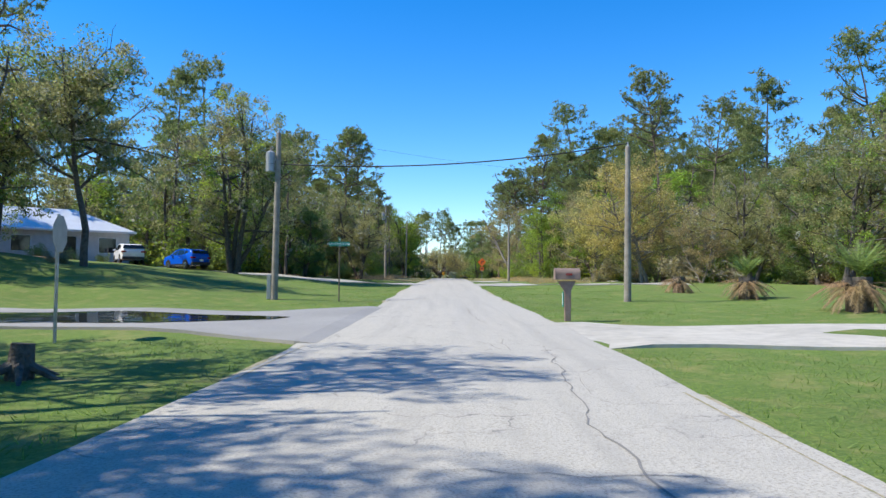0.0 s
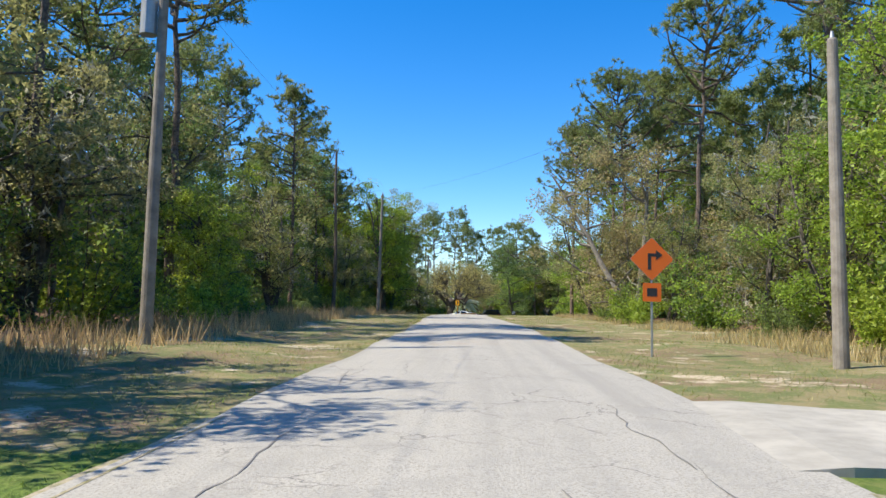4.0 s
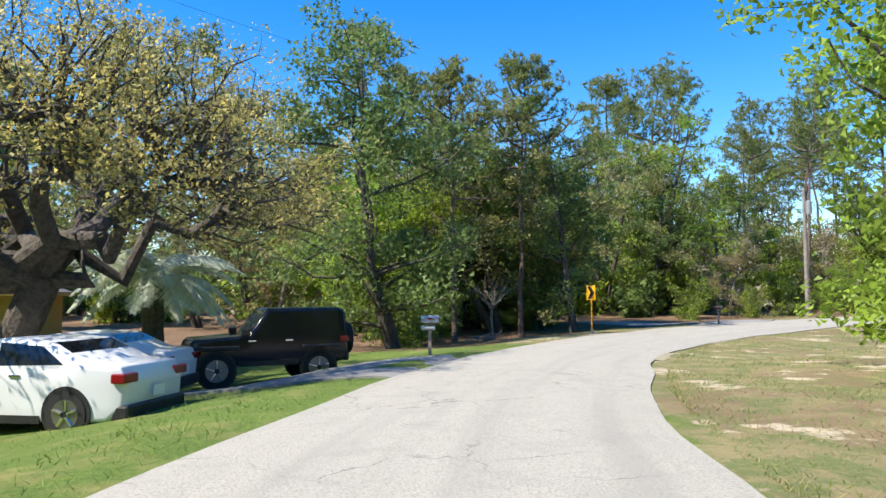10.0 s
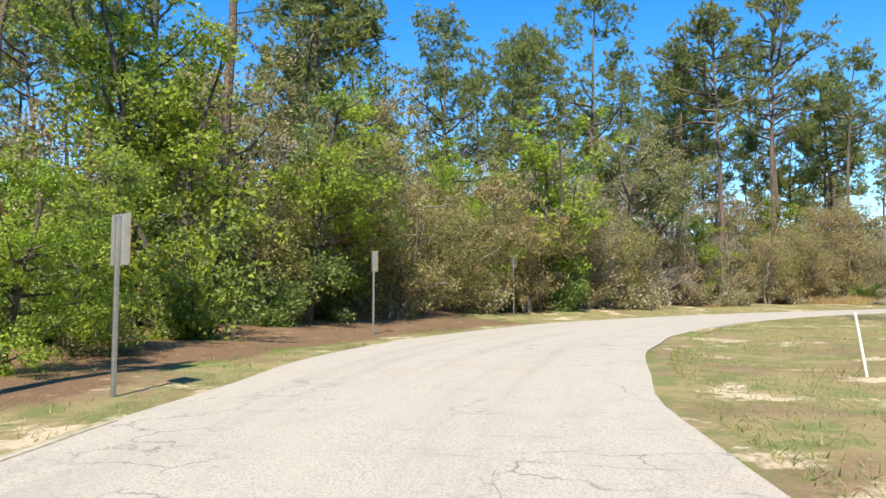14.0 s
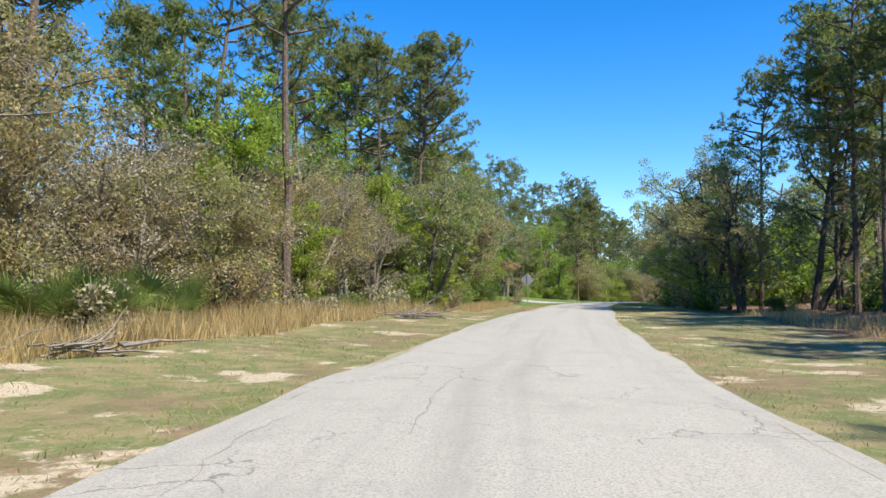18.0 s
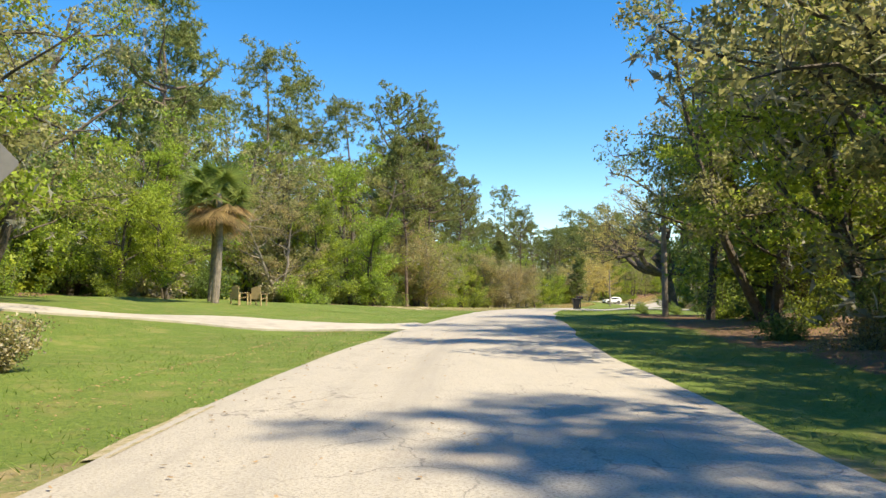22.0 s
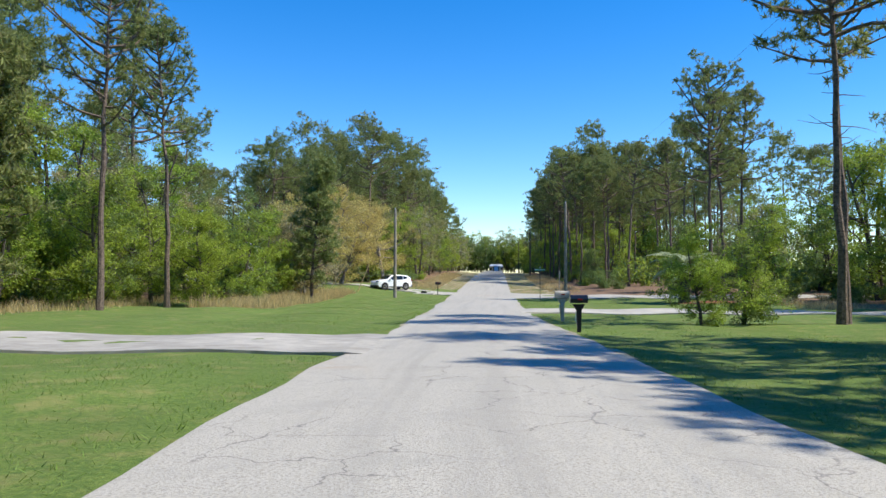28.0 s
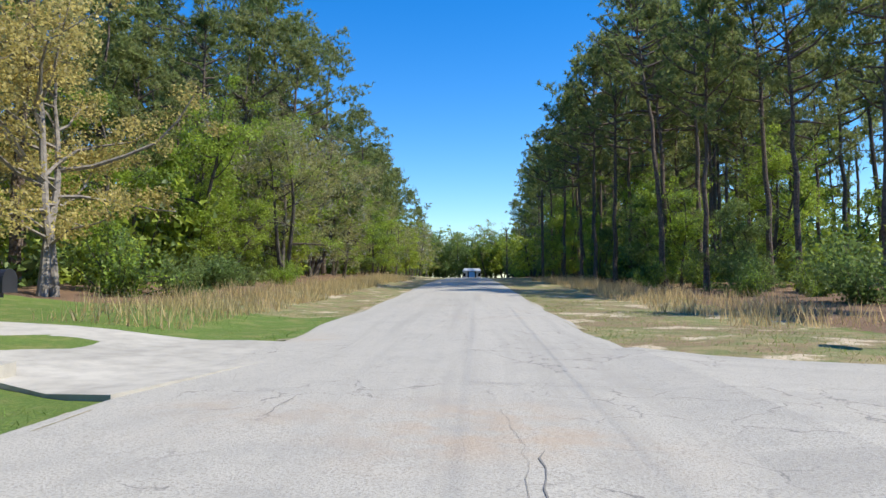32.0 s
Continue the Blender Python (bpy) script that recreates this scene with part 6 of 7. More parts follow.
car("sedan", standing(9.25, 181.7, 153) @ Matrix.Diagonal((0.96, 0.96, 0.96, 1)), "white saloon car parked on the grass verge", M_CARW, SEDAN, 1.8, 1.0, 1.44, SEDAN_G, (-1.32, 1.32), .33, ((1.08, 1.04), (.46, 1.36)), ((-1.5, 1.09), (-.98, 1.36)))
car("sedan", standing(9.3, 186.3, 160), "white saloon car parked behind another in the yard", M_CARW, SEDAN, 1.8, 1.0, 1.44, SEDAN_G, (-1.32, 1.32), .33, ((1.08, 1.04), (.46, 1.36)), ((-1.5, 1.09), (-.98, 1.36)))
car("sport_utility_car", standing(226.6, -28.0, 53), "white compact sport utility car in a driveway", M_CARW, SUV, 1.86, 1.08, 1.66, SUV_G, (-1.34, 1.33), .36, ((1.02, 1.17), (.46, 1.58)), ((-2.14, 1.2), (-1.98, 1.5)), lamps=.98)
car("hatchback", standing(-18.8, 63.5, 138), "bright blue hatchback parked by the house", M_CARB, SUV, 1.8, 1.02, 1.6, SUV_G, (-1.3, 1.3), .33, ((1.02, 1.14), (.46, 1.55)), ((-2.14, 1.2), (-1.98, 1.48)))
car("van", standing(-24.0, 64.6, 120), "white and dark van parked by the house", M_CARW, SUV, 1.9, 1.08, 1.7, SUV_G, (-1.3, 1.3), .34, ((1.02, 1.17), (.46, 1.6)), ((-2.14, 1.2), (-1.98, 1.5)))

car("sport_utility_car", standing(236, -25.2, 42) @ Matrix.Diagonal((1.1, 1.1, 1.08, 1)), "dark navy sport utility car parked beside the white house", M_NAVY, SUV, 1.86, 1.08, 1.66, SUV_G, (-1.4, 1.4), .36, ((1.02, 1.17), (.46, 1.58)), ((-2.14, 1.2), (-1.98, 1.5)), lamps=.98)

JEEP = [(-1.95, .55), (-1.98, 1.1), (-1.95, 1.2), (-1.88, 1.8), (-1.7, 1.86), (.05, 1.86), (.45, 1.3), (.5, 1.22), (1.75, 1.14), (1.85, 1.05), (1.85, .6), (1.7, .5), (-1.7, .5)]
JEEP_G = [[(-.38, 1.2), (-.38, 1.74), (.02, 1.74), (.36, 1.24)], [(-1.75, 1.24), (-1.68, 1.74), (-.5, 1.74), (-.5, 1.2)]]
_j = car("off_road_car", standing(13.2, 187.9, 188), "black hard-top off-road car with a rear spare wheel", M_CARK, JEEP, 1.7, 1.2, 1.86, JEEP_G, (-1.2, 1.25), .4, ((.42, 1.32), (.08, 1.8)), ((-1.95, 1.26), (-1.89, 1.74)), category="car", taper=0.92, lamps=1.0)
_w = part("spare_wheel", rod((-2.22, 0.1, 1.05), (-1.98, 0.1, 1.05), .39, n=28), M_TYRE, _j)
part("spare_rim", rod((-2.225, 0.1, 1.05), (-2.19, 0.1, 1.05), .2, n=18), M_RIM, _w)
for _sd in (-1, 1):
    part("front_fender", box(.75, 1.85, _sd * .95 - .14, _sd * .95 + .05, .88, .98, .03), M_BLACK, _j)
    part("rear_fender", box(-1.7, -.75, _sd * .95 - .14, _sd * .95 + .05, .88, .96, .03), M_BLACK, _j)

TRUCK = [(-2.9, .55), (-2.92, 1.2), (-1.35, 1.2), (-1.31, 1.28), (-1.22, 1.84), (-1.05, 1.92), (.75, 1.9), (1.45, 1.3), (2.55, 1.2), (2.85, 1.05), (2.9, .6), (2.7, .42), (-2.6, .45)]
TRUCK_G = [[(.48, 1.3), (.48, 1.8), (.72, 1.8), (1.22, 1.32)], [(-.42, 1.31), (-.42, 1.81), (.36, 1.81), (.36, 1.3)], [(-1.15, 1.34), (-1.08, 1.78), (-.52, 1.8), (-.52, 1.31)]]
_t = car("pickup_truck", standing(3.5, 191.2, 175), "white crew-cab pickup truck parked in the yard", M_CARW, TRUCK, 2.0, 1.25, 1.92, TRUCK_G, (-1.75, 1.85), .41, ((1.38, 1.36), (.82, 1.87)), ((-1.28, 1.36), (-1.23, 1.8)), category="truck", taper=0.84, lamps=1.0)
part("bed_floor", box(-2.8, -1.45, -.8, .8, 1.2, 1.215), M_BLACK, _t, "dark open load bed")


# ---- houses ----
def house(m, label, length, depth, h, rise, wall, roof, openings, over=0.5, hip=True):
    """A low house: walls with openings, eaves and a hipped or gabled roof. openings: x, z0, width, height, kind on the front (-y)."""
    top = empty("house", m, label, "house")
    l, d = length / 2, depth / 2
    bm = bmesh.new()
    xs = sorted({-l, l, *[o[0] - o[2] / 2 for o in openings], *[o[0] + o[2] / 2 for o in openings]})
    for a, b in zip(xs, xs[1:]):
        o = next((q for q in openings if q[0] - q[2] / 2 - .01 <= a and b <= q[0] + q[2] / 2 + .01), None)
        if o is None:
            box(a, b, -d, -d + 0.2, -0.6, h, bm=bm)
        else:
            if o[1] > 0.05:
                box(a, b, -d, -d + 0.2, -0.6, o[1], bm=bm)
            box(a, b, -d, -d + 0.2, o[1] + o[3], h, bm=bm)
    box(-l, l, d - 0.2, d, -0.6, h, bm=bm)
    box(-l, -l + 0.2, -d + 0.2, d - 0.2, -0.6, h, bm=bm)
    box(l - 0.2, l, -d + 0.2, d - 0.2, -0.6, h, bm=bm)
    part("wall", bm, wall, top)
    for x, z0, w, hh, kind in openings:
        # the open garage is no hollow: a black panel stands for the shade inside
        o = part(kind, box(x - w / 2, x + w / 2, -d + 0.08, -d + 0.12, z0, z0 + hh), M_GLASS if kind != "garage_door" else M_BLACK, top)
        if kind == "window":
            bm = box(x - w / 2 - .06, x + w / 2 + .06, -d - .03, -d + .1, z0 - .06, z0)
            box(x - w / 2 - .06, x + w / 2 + .06, -d - .03, -d + .1, z0 + hh, z0 + hh + .06, bm=bm)
            box(x - w / 2 - .06, x - w / 2, -d - .03, -d + .1, z0, z0 + hh, bm=bm)
            box(x + w / 2, x + w / 2 + .06, -d - .03, -d + .1, z0, z0 + hh, bm=bm)
            part("frame", bm, M_WHITE, o)
    e, g = l + over, d + over
    k = d * 0.9 if hip else 0
    bm = bmesh.new()
    lo = [bm.verts.new(p) for p in ((-e, -g, h), (e, -g, h), (e, g, h), (-e, g, h))]
    hi = [bm.verts.new(p) for p in ((-e + k + over, 0, h + rise), (e - k - over, 0, h + rise))]
    for f in ((lo[0], lo[1], hi[1], hi[0]), (lo[2], lo[3], hi[0], hi[1]), (lo[1], lo[2], hi[1]), (lo[3], lo[0], hi[0]), lo[::-1]):
        bm.faces.new(f)
    part("roof", bm, roof, top)
    bm = box(-e, e, -g - .02, -g + .02, h - .16, h + .02)
    box(-e, e, g - .02, g + .02, h - .16, h + .02, bm=bm)
    box(-e - .02, -e + .02, -g, g, h - .16, h + .02, bm=bm)
    box(e - .02, e + .02, -g, g, h - .16, h + .02, bm=bm)
    part("fascia", bm, M_WHITE if wall is not M_STUCCO else M_STUCCO, top)
    return top


def facing(s, lat, turn):
    """A house whose front looks at the road: its -y towards it."""
    return upright(s, lat, turn, 0.1)


house(standing(-33.4, 68, 30), "pale rendered bungalow with a light metal roof", 14, 9, 2.7, 2.2, M_STUCCOW, M_METALROOF, [(-5.5, .8, 1.4, 1.3, "window"), (-1.5, .8, 1.4, 1.3, "window"), (2.2, .05, 1.0, 2.1, "door"), (5.2, .8, 1.4, 1.3, "window")])
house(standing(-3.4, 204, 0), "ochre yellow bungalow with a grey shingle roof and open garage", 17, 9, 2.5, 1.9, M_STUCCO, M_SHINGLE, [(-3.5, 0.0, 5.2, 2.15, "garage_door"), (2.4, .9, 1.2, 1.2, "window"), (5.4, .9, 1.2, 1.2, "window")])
house(standing(174, 23, 200), "small pale house with a white metal roof behind trees", 12, 8, 2.6, 2.4, M_BLUEW, M_METALROOF, [(-3.5, .9, 1.2, 1.2, "window"), (0, .05, 1.0, 2.1, "door"), (3.2, .9, 1.2, 1.2, "window")], hip=False)
house(standing(250.4, -29.2, 222), "white house half hidden by oaks", 10, 8, 2.8, 2.0, M_STUCCOW, M_METALROOF, [(-3, .9, 1.2, 1.2, "window"), (2, .9, 1.6, 1.2, "window")], hip=False)
house(upright(800, 0.5, 0, 0.4) @ Matrix.Diagonal((0.65, 0.65, 0.75, 1)), "white building with a blue front at the road's far end", 6.5, 8, 2.9, 1.0, M_STUCCOW, M_METALROOF, [(0, .3, 3.6, 2.4, "door"), (-3, .9, 1.0, 1.3, "window"), (3, .9, 1.0, 1.3, "window")], hip=False)
part("blue_front", box(-1.2, 1.2, -4.3, -4.05, 0.6, 2.6), M_BLUED, bpy.data.objects["house.004"], "bright blue front panel")


# ---- palms ----
def frond(rng, base, way, length, droop, leaflets, leaf_len, width=0.035, fan=False):
    """Corners of a feather leaf: its rib as thin blades, and leaflets to both sides."""
    way = np.array(way, float)
    way /= np.linalg.norm(way)
    p, pts = np.array(base, float), []
    n = 14
    for k in range(n):
        pts.append(p.copy())
        way = way + (0, 0, -droop / n)
        way /= np.linalg.norm(way)
        p = p + way * length / n
    pts.append(p)
    pts = np.array(pts)
    out = []
    d = np.gradient(pts, axis=0)
    d /= np.linalg.norm(d, axis=1)[:, None]
    sidev = np.cross(d, [0, 0, 1.0])
    sidev /= np.linalg.norm(sidev, axis=1)[:, None] + 1e-9
    for k in range(n):
        w = 0.02 * (1 - k / n) + 0.006
        out += [pts[k] - sidev[k] * w, pts[k] + sidev[k] * w, pts[k + 1]]
    for j in range(leaflets):
        f = 0.15 + 0.85 * j / leaflets
        i = min(int(f * n), n - 1)
        o = pts[i] + (pts[i + 1] - pts[i]) * (f * n - i)
        ln = leaf_len * math.sin(math.pi * min(0.98, 0.2 + f * 0.75)) * rng.uniform(0.85, 1.1)
        for sd in (-1, 1):
            tip = o + (sidev[i] * sd * 0.8 + d[i] * 0.55 + (0, 0, -0.25 * droop + rng.normal(0, 0.08))) * ln
            out += [o - d[i] * width, o + d[i] * width, tip]
    return out


def palm_thing(m, label, trunk, sets, bark):
    """trunk: points and radii; sets: (corners, material, name)."""
    top = empty("palm", m, label, "palm")
    soup("trunk", tube_arrays(*trunk, 12), 4, bark, top)
    for fronds, mat, name in sets:
        for v in fronds:
            soup(name, np.array(v), 3, mat, top)
    return top


def feather_palm(m, seed, trunk_h, length, mat, label, count=30, droop=1.5, r=0.28):
    rng = np.random.default_rng(seed)
    live, dead = [], []
    for k in range(count):
        a, e = k * 2.4, rng.uniform(0.15, 1.5)
        live.append(frond(rng, (0, 0, trunk_h), (math.cos(a), math.sin(a), e), length * rng.uniform(0.85, 1.1), droop, 60, 0.62, 0.034))
    z = np.linspace(-0.2, trunk_h + 0.1, 9)
    pts = np.stack([z * 0, z * 0, z], 1)
    rad = r * (1 + 0.12 * (np.arange(9) % 2))
    return palm_thing(m, label, (pts, rad), [(live, mat, "frond")], M_BARK_OAK)


feather_palm(standing(10.2, 193.8, 40), 5, 2.9, 2.9, M_SILVER, "silvery feather palm with arching fronds in the yard", 40, 1.6, 0.32)
feather_palm(upright(587.2, 15.4), 6, 2.9, 3.0, M_GREYF, "grey-green feather palm in a red mulch bed", 34, 1.25, 0.42)
feather_palm(upright(281.9, -13.2), 7, 0.4, 1.4, M_FROND, "small young palm under the trees", 12, 1.2, 0.14)


def sago(m, seed, scale, green):
    rng = np.random.default_rng(seed)
    live, dead = [], []
    for k in range(44):
        a = k * 2.4
        dead.append(frond(rng, (0, 0, 0.55), (math.cos(a), math.sin(a), rng.uniform(-0.5, 0.5)), rng.uniform(0.9, 1.3), 1.1, 26, 0.17, 0.012))
    for k in range(26 if green else 0):
        a = k * 2.4
        live.append(frond(rng, (0, 0, 0.75), (math.cos(a), math.sin(a), rng.uniform(0.9, 2.2)), rng.uniform(0.8, 1.0), 0.7, 26, 0.16, 0.012))
    z = np.linspace(-0.2, 0.7, 6)
    sets = [(dead, M_DEADF, "dead_frond")] + ([(live, M_FROND, "frond")] if green else [])
    return palm_thing(m @ Matrix.Diagonal((scale, scale, scale, 1)), "sago palm with green top over brown dead fronds" if green else "sago palm of dry brown dead fronds", (np.stack([z * 0, z * 0, z], 1), np.full(6, 0.26)), sets, M_BARK_OAK)


sago(upright(123.0, 13.6), 1, 1.3, False)
sago(upright(112.9, 13.4), 2, 1.35, True)
sago(upright(102.9, 12.6), 3, 1.5, True)


def cabbage_palm(m, seed, h):
    rng = np.random.default_rng(seed)
    live, dead = [], []
    for k in range(60):
        a = k * 2.4
        old = k < 18
        e = rng.uniform(-1.6, -0.5) if old else rng.uniform(-0.4, 1.6)
        way = np.array([math.cos(a), math.sin(a), e])
        way /= np.linalg.norm(way)
        o = np.array([0, 0, h])
        tip = o + way * rng.uniform(1.0, 1.4)
        sv = np.cross(way, [0, 0, 1.0])
        sv /= np.linalg.norm(sv) + 1e-9
        uv = np.cross(sv, way)
        tgt = []
        (dead if old else live).append(tgt)
        tgt += [o - sv * 0.03, o + sv * 0.03, tip]
        for j in np.linspace(-1.9, 1.9, 22):
            q = way * math.cos(j) + sv * math.sin(j) + uv * 0.1
            e2 = tip + q * 1.2 + (0, 0, -0.35 * abs(j) - 0.15)
            w = np.cross(q, uv) * 0.05
            tgt += [tip - w, tip + w, e2]
    z = np.linspace(-0.2, h, 14)
    pts = np.stack([0.15 * np.sin(z * 0.5), z * 0.01, z], 1)
    return palm_thing(m, "cabbage palm with a skirt of brown dead fans", (pts, np.linspace(0.2, 0.16, 14)), [(live, M_FROND, "fan"), (dead, M_DEADF, "dead_fan")], M_BARK_PALE)


cabbage_palm(upright(457.4, -13.5), 4, 5.4)
cabbage_palm(upright(459.2, -14.6), 5, 5.1)


def palmetto(m, seed):
    rng = np.random.default_rng(seed)
    live = []
    for k in range(22):
        a = k * 2.4
        way = np.array([math.cos(a) * 0.8, math.sin(a) * 0.8, rng.uniform(0.4, 1.4)])
        way /= np.linalg.norm(way)
        tip = way * rng.uniform(0.5, 0.9)
        sv = np.cross(way, [0, 0, 1.0])
        sv /= np.linalg.norm(sv) + 1e-9
        uv = np.cross(sv, way)
        fan = [-sv * 0.02, sv * 0.02, tip]
        live.append(fan)
        for j in np.linspace(-1.7, 1.7, 18):
            q = way * math.cos(j) + sv * math.sin(j) + uv * 0.15
            w = np.cross(q, uv) * 0.025
            fan += [tip - w, tip + w, tip + q * 0.6]
    z = np.linspace(-0.1, 0.15, 4)
    return palm_thing(m, "saw palmetto clump with fan leaves", (np.stack([z * 0, z * 0, z], 1), np.full(4, 0.12)), [(live, M_FROND, "fan")], M_BARK_OAK)


for _k, (_s, _l) in enumerate(((373, -10.2), (374.5, -11.0), (371.8, -10.8), (375.5, -9.8), (420, -7.4), (286, -12))):
    palmetto(upright(_s, _l) @ Matrix.Diagonal((1.5, 1.5, 1.5, 1)), 20 + _k)


# ---- the big live oak in the yard ----
def live_oak(m, seed, label, mats, count, sprays=330):
    """A leaning bole that forks low, crooked heavy limbs, and leaves on the twigs of an umbrella-shaped shell."""
    rng = np.random.default_rng(seed)
    wood, tips = [], []
    fork = np.array([0.75, 0.0, 2.7])
    wood.append(tube_arrays([(-0.1, 0, -0.3), (0.05, 0, 0.5), (0.3, 0.05, 1.4), (0.6, 0, 2.2), fork], [0.6, 0.48, 0.42, 0.42, 0.46], 12))
    dome, mids = np.array([0.6, 0.0, 3.6]), []

    def crooked(a, b, r0, r1, k, jitter):
        t = np.linspace(0, 1, k)[:, None]
        p = np.array(a) + (np.array(b) - a) * t
        p[:, 2] += (np.sin(t * np.pi) * 0.12 * np.linalg.norm(np.array(b) - a))[:, 0] * rng.uniform(-1.0, 1.0)
        p[1:-1] += rng.normal(0, jitter, (k - 2, 3))
        wood.append(tube_arrays(p, np.linspace(r0, r1, k), 9 if r0 > 0.15 else 5))
        return p

    for k in range(10):
        a = k * math.tau / 10 + rng.normal(0, 0.15)
        up = (0.25, 0.75, 0.45)[k % 3] + rng.uniform(-0.1, 0.1)
        end = dome + np.array([math.cos(a) * math.cos(up) * 5.2, math.sin(a) * math.cos(up) * 5.2, math.sin(up) * 4.6])
        mids += list(crooked(fork, end, rng.uniform(0.22, 0.36), 0.08, 9, 0.3)[2:])
    mids = np.array(mids)
    for _ in range(sprays):
        a, up = rng.uniform(0, math.tau), math.asin(rng.uniform(0.02, 1.0))
        n = np.array([math.cos(a) * math.cos(up), math.sin(a) * math.cos(up), math.sin(up)])
        lump = 1 + 0.04 * math.sin(3 * a + 1) + 0.05 * math.sin(7 * a + 5 * up)
        end = dome + n * (7.3, 7.3, 5.6) * lump * rng.uniform(0.86, 1.0)
        o = mids[np.argmin(((mids - (dome + n * (4.4, 4.4, 3.6))) ** 2).sum(1) + rng.uniform(0, 3, len(mids)))]
        p = crooked(o, end, 0.06, 0.012, 7, 0.18)
        for e in p[3:]:
            for _ in range(2):
                q, r = limb(rng, e, n * 0.8 + rng.normal(0, 0.8, 3), rng.uniform(0.4, 0.9), 0.009, 0.3, 0.0, 3)
                wood.append(tube_arrays(q, r, 3))
                tips += [q[-1], q[-2]]
    crowns = [(leaves(rng, tips, 0.34, count, 0.062), mats[0]), (leaves(rng, tips, 0.3, count // 6, 0.08), mats[1])]
    top = grown("live_oak", wood, crowns, M_BARK_OAK, label, "tree")
    top.matrix_world = m


live_oak(standing(7.4, 187.9, 0), 12, "broad old live oak with crooked limbs and yellow-tan new leaves", (M_GOLD, M_OLIVE), 46000)
live_oak(standing(*place(483.2, 11.6)[:2], 75) @ Matrix.Diagonal((1.02, 1.02, 1.08, 1)), 17, "spreading oak with thin tan leaves reaching over the road", (M_GOLD, M_OLIVE), 15000, 110)


def sapling(m):
    rng = np.random.default_rng(14)
    wood = []
    p, r = limb(rng, (0, 0, -0.1), (0, 0, 1), 1.5, 0.06, 0.04, 0.1, 5)
    wood.append(tube_arrays(p, r * 0 + 0.055, 6))
    for k in range(16):
        a = k * 2.4
        q, rr = limb(rng, p[-1], (math.cos(a) * 0.8, math.sin(a) * 0.8, 1.2), rng.uniform(1.2, 1.9), 0.025, 0.14, 0.02, 5)
        wood.append(tube_arrays(q, rr, 4))
        for e in q[2:]:
            q3, r3 = limb(rng, e, rng.normal(0, 1, 3) + (0, 0, 1), 0.5, 0.008, 0.2, 0.05, 3)
            wood.append(tube_arrays(q3, r3, 3))
    top = empty("sapling", m, "leafless young tree with pale forked branches", "tree")
    soup("trunk", np.concatenate(wood), 4, M_BARK_PALE, top)


sapling(upright(281.5, -9.6))
sapling(upright(508, 15))


# ---- small things ----
def prop_stake(s, lat, lean):
    """A slanted timber that props a young oak."""
    ob = empty("tree_prop", upright(s, lat, 10), "pale slanted timber propping an oak on the lawn", "stake", "tree props")
    part("timber", rod((0, 0, -0.2), (lean, 0.4, 2.7), 0.045, 0.04, 8), M_WEEDW, ob)


M_WEEDW = material("pale_garden_wood", (0.5, 0.38, 0.2), rough=0.7, noise_size=0.1, other=(0.4, 0.3, 0.16))
prop_stake(603.5, -16.2, 1.7)
prop_stake(600.5, -12.8, 1.2)


def stump(m):
    top = empty("tree_stump", m, "dark rotting stump with splayed roots in the grass", "stump")
    part("bole", rod((0, 0, -0.1), (0.03, 0.02, 0.42), 0.17, 0.13, 12), M_BARK_OAK, top)
    for k in range(6):
        a = k * 1.05
        part("root", rod((0.1 * math.cos(a), 0.1 * math.sin(a), 0.16), (0.55 * math.cos(a), 0.55 * math.sin(a), -0.04), 0.06, 0.025, 6), M_BARK_OAK, top)


stump(upright(88.8, -5.2))


def bale(m, length):
    top = empty("pine_straw_bale", m, "brown straw bale lying along the verge", "bale", "straw bales")
    bm = box(-length / 2, length / 2, -0.24, 0.24, -0.05, 0.38, 0.05)
    bmesh.ops.subdivide_edges(bm, edges=bm.edges[:], cuts=4, use_grid_fill=True)
    for v in bm.verts:
        v.co += Vector((noise.noise(v.co * 4), noise.noise(v.co * 4 + Vector((9, 0, 0))), noise.noise(v.co * 4 + Vector((0, 9, 0))))) * 0.05
    part("straw", bm, M_STRAWB, top)
    for x in (-0.22, 0.22):
        part("twine", box(x * length - 0.006, x * length + 0.006, -0.265, 0.265, -0.02, 0.405), M_WOODD, top)


for _k in range(7):
    bale(upright(252.3 + 0.44 * _k, -3.2 - 0.95 * _k, 25 + 3 * math.sin(_k * 2.0)), 1.3)


def wheelbarrow(m):
    top = empty("wheelbarrow", m, "dark red wheelbarrow standing by a pole", "wheelbarrow")
    bm = bmesh.new()
    r = [[bm.verts.new((x * a, y * b, z)) for x, y in ((-1, -1), (1, -1), (1, 1), (-1, 1))] for z, a, b in ((0.35, 0.3, 0.22), (0.68, 0.52, 0.36))]
    bm.faces.new(r[0][::-1])
    for i in range(4):
        bm.faces.new((r[0][i], r[0][(i + 1) % 4], r[1][(i + 1) % 4], r[1][i]))
    bmesh.ops.solidify(bm, geom=bm.faces[:], thickness=0.02)
    part("tray", bm, M_MULCH, top)
    part("wheel", rod((0.62, -0.05, 0.2), (0.62, 0.05, 0.2), 0.2, n=20), M_TYRE, top)
    for sd in (-1, 1):
        part("handle", rod((0.62, sd * 0.06, 0.2), (-0.85, sd * 0.3, 0.55), 0.02), M_WOOD, top)
        part("leg", rod((-0.3, sd * 0.22, 0.4), (-0.4, sd * 0.26, -0.02), 0.016), M_STEEL, top)


wheelbarrow(upright(257.8, -11.3, 80))


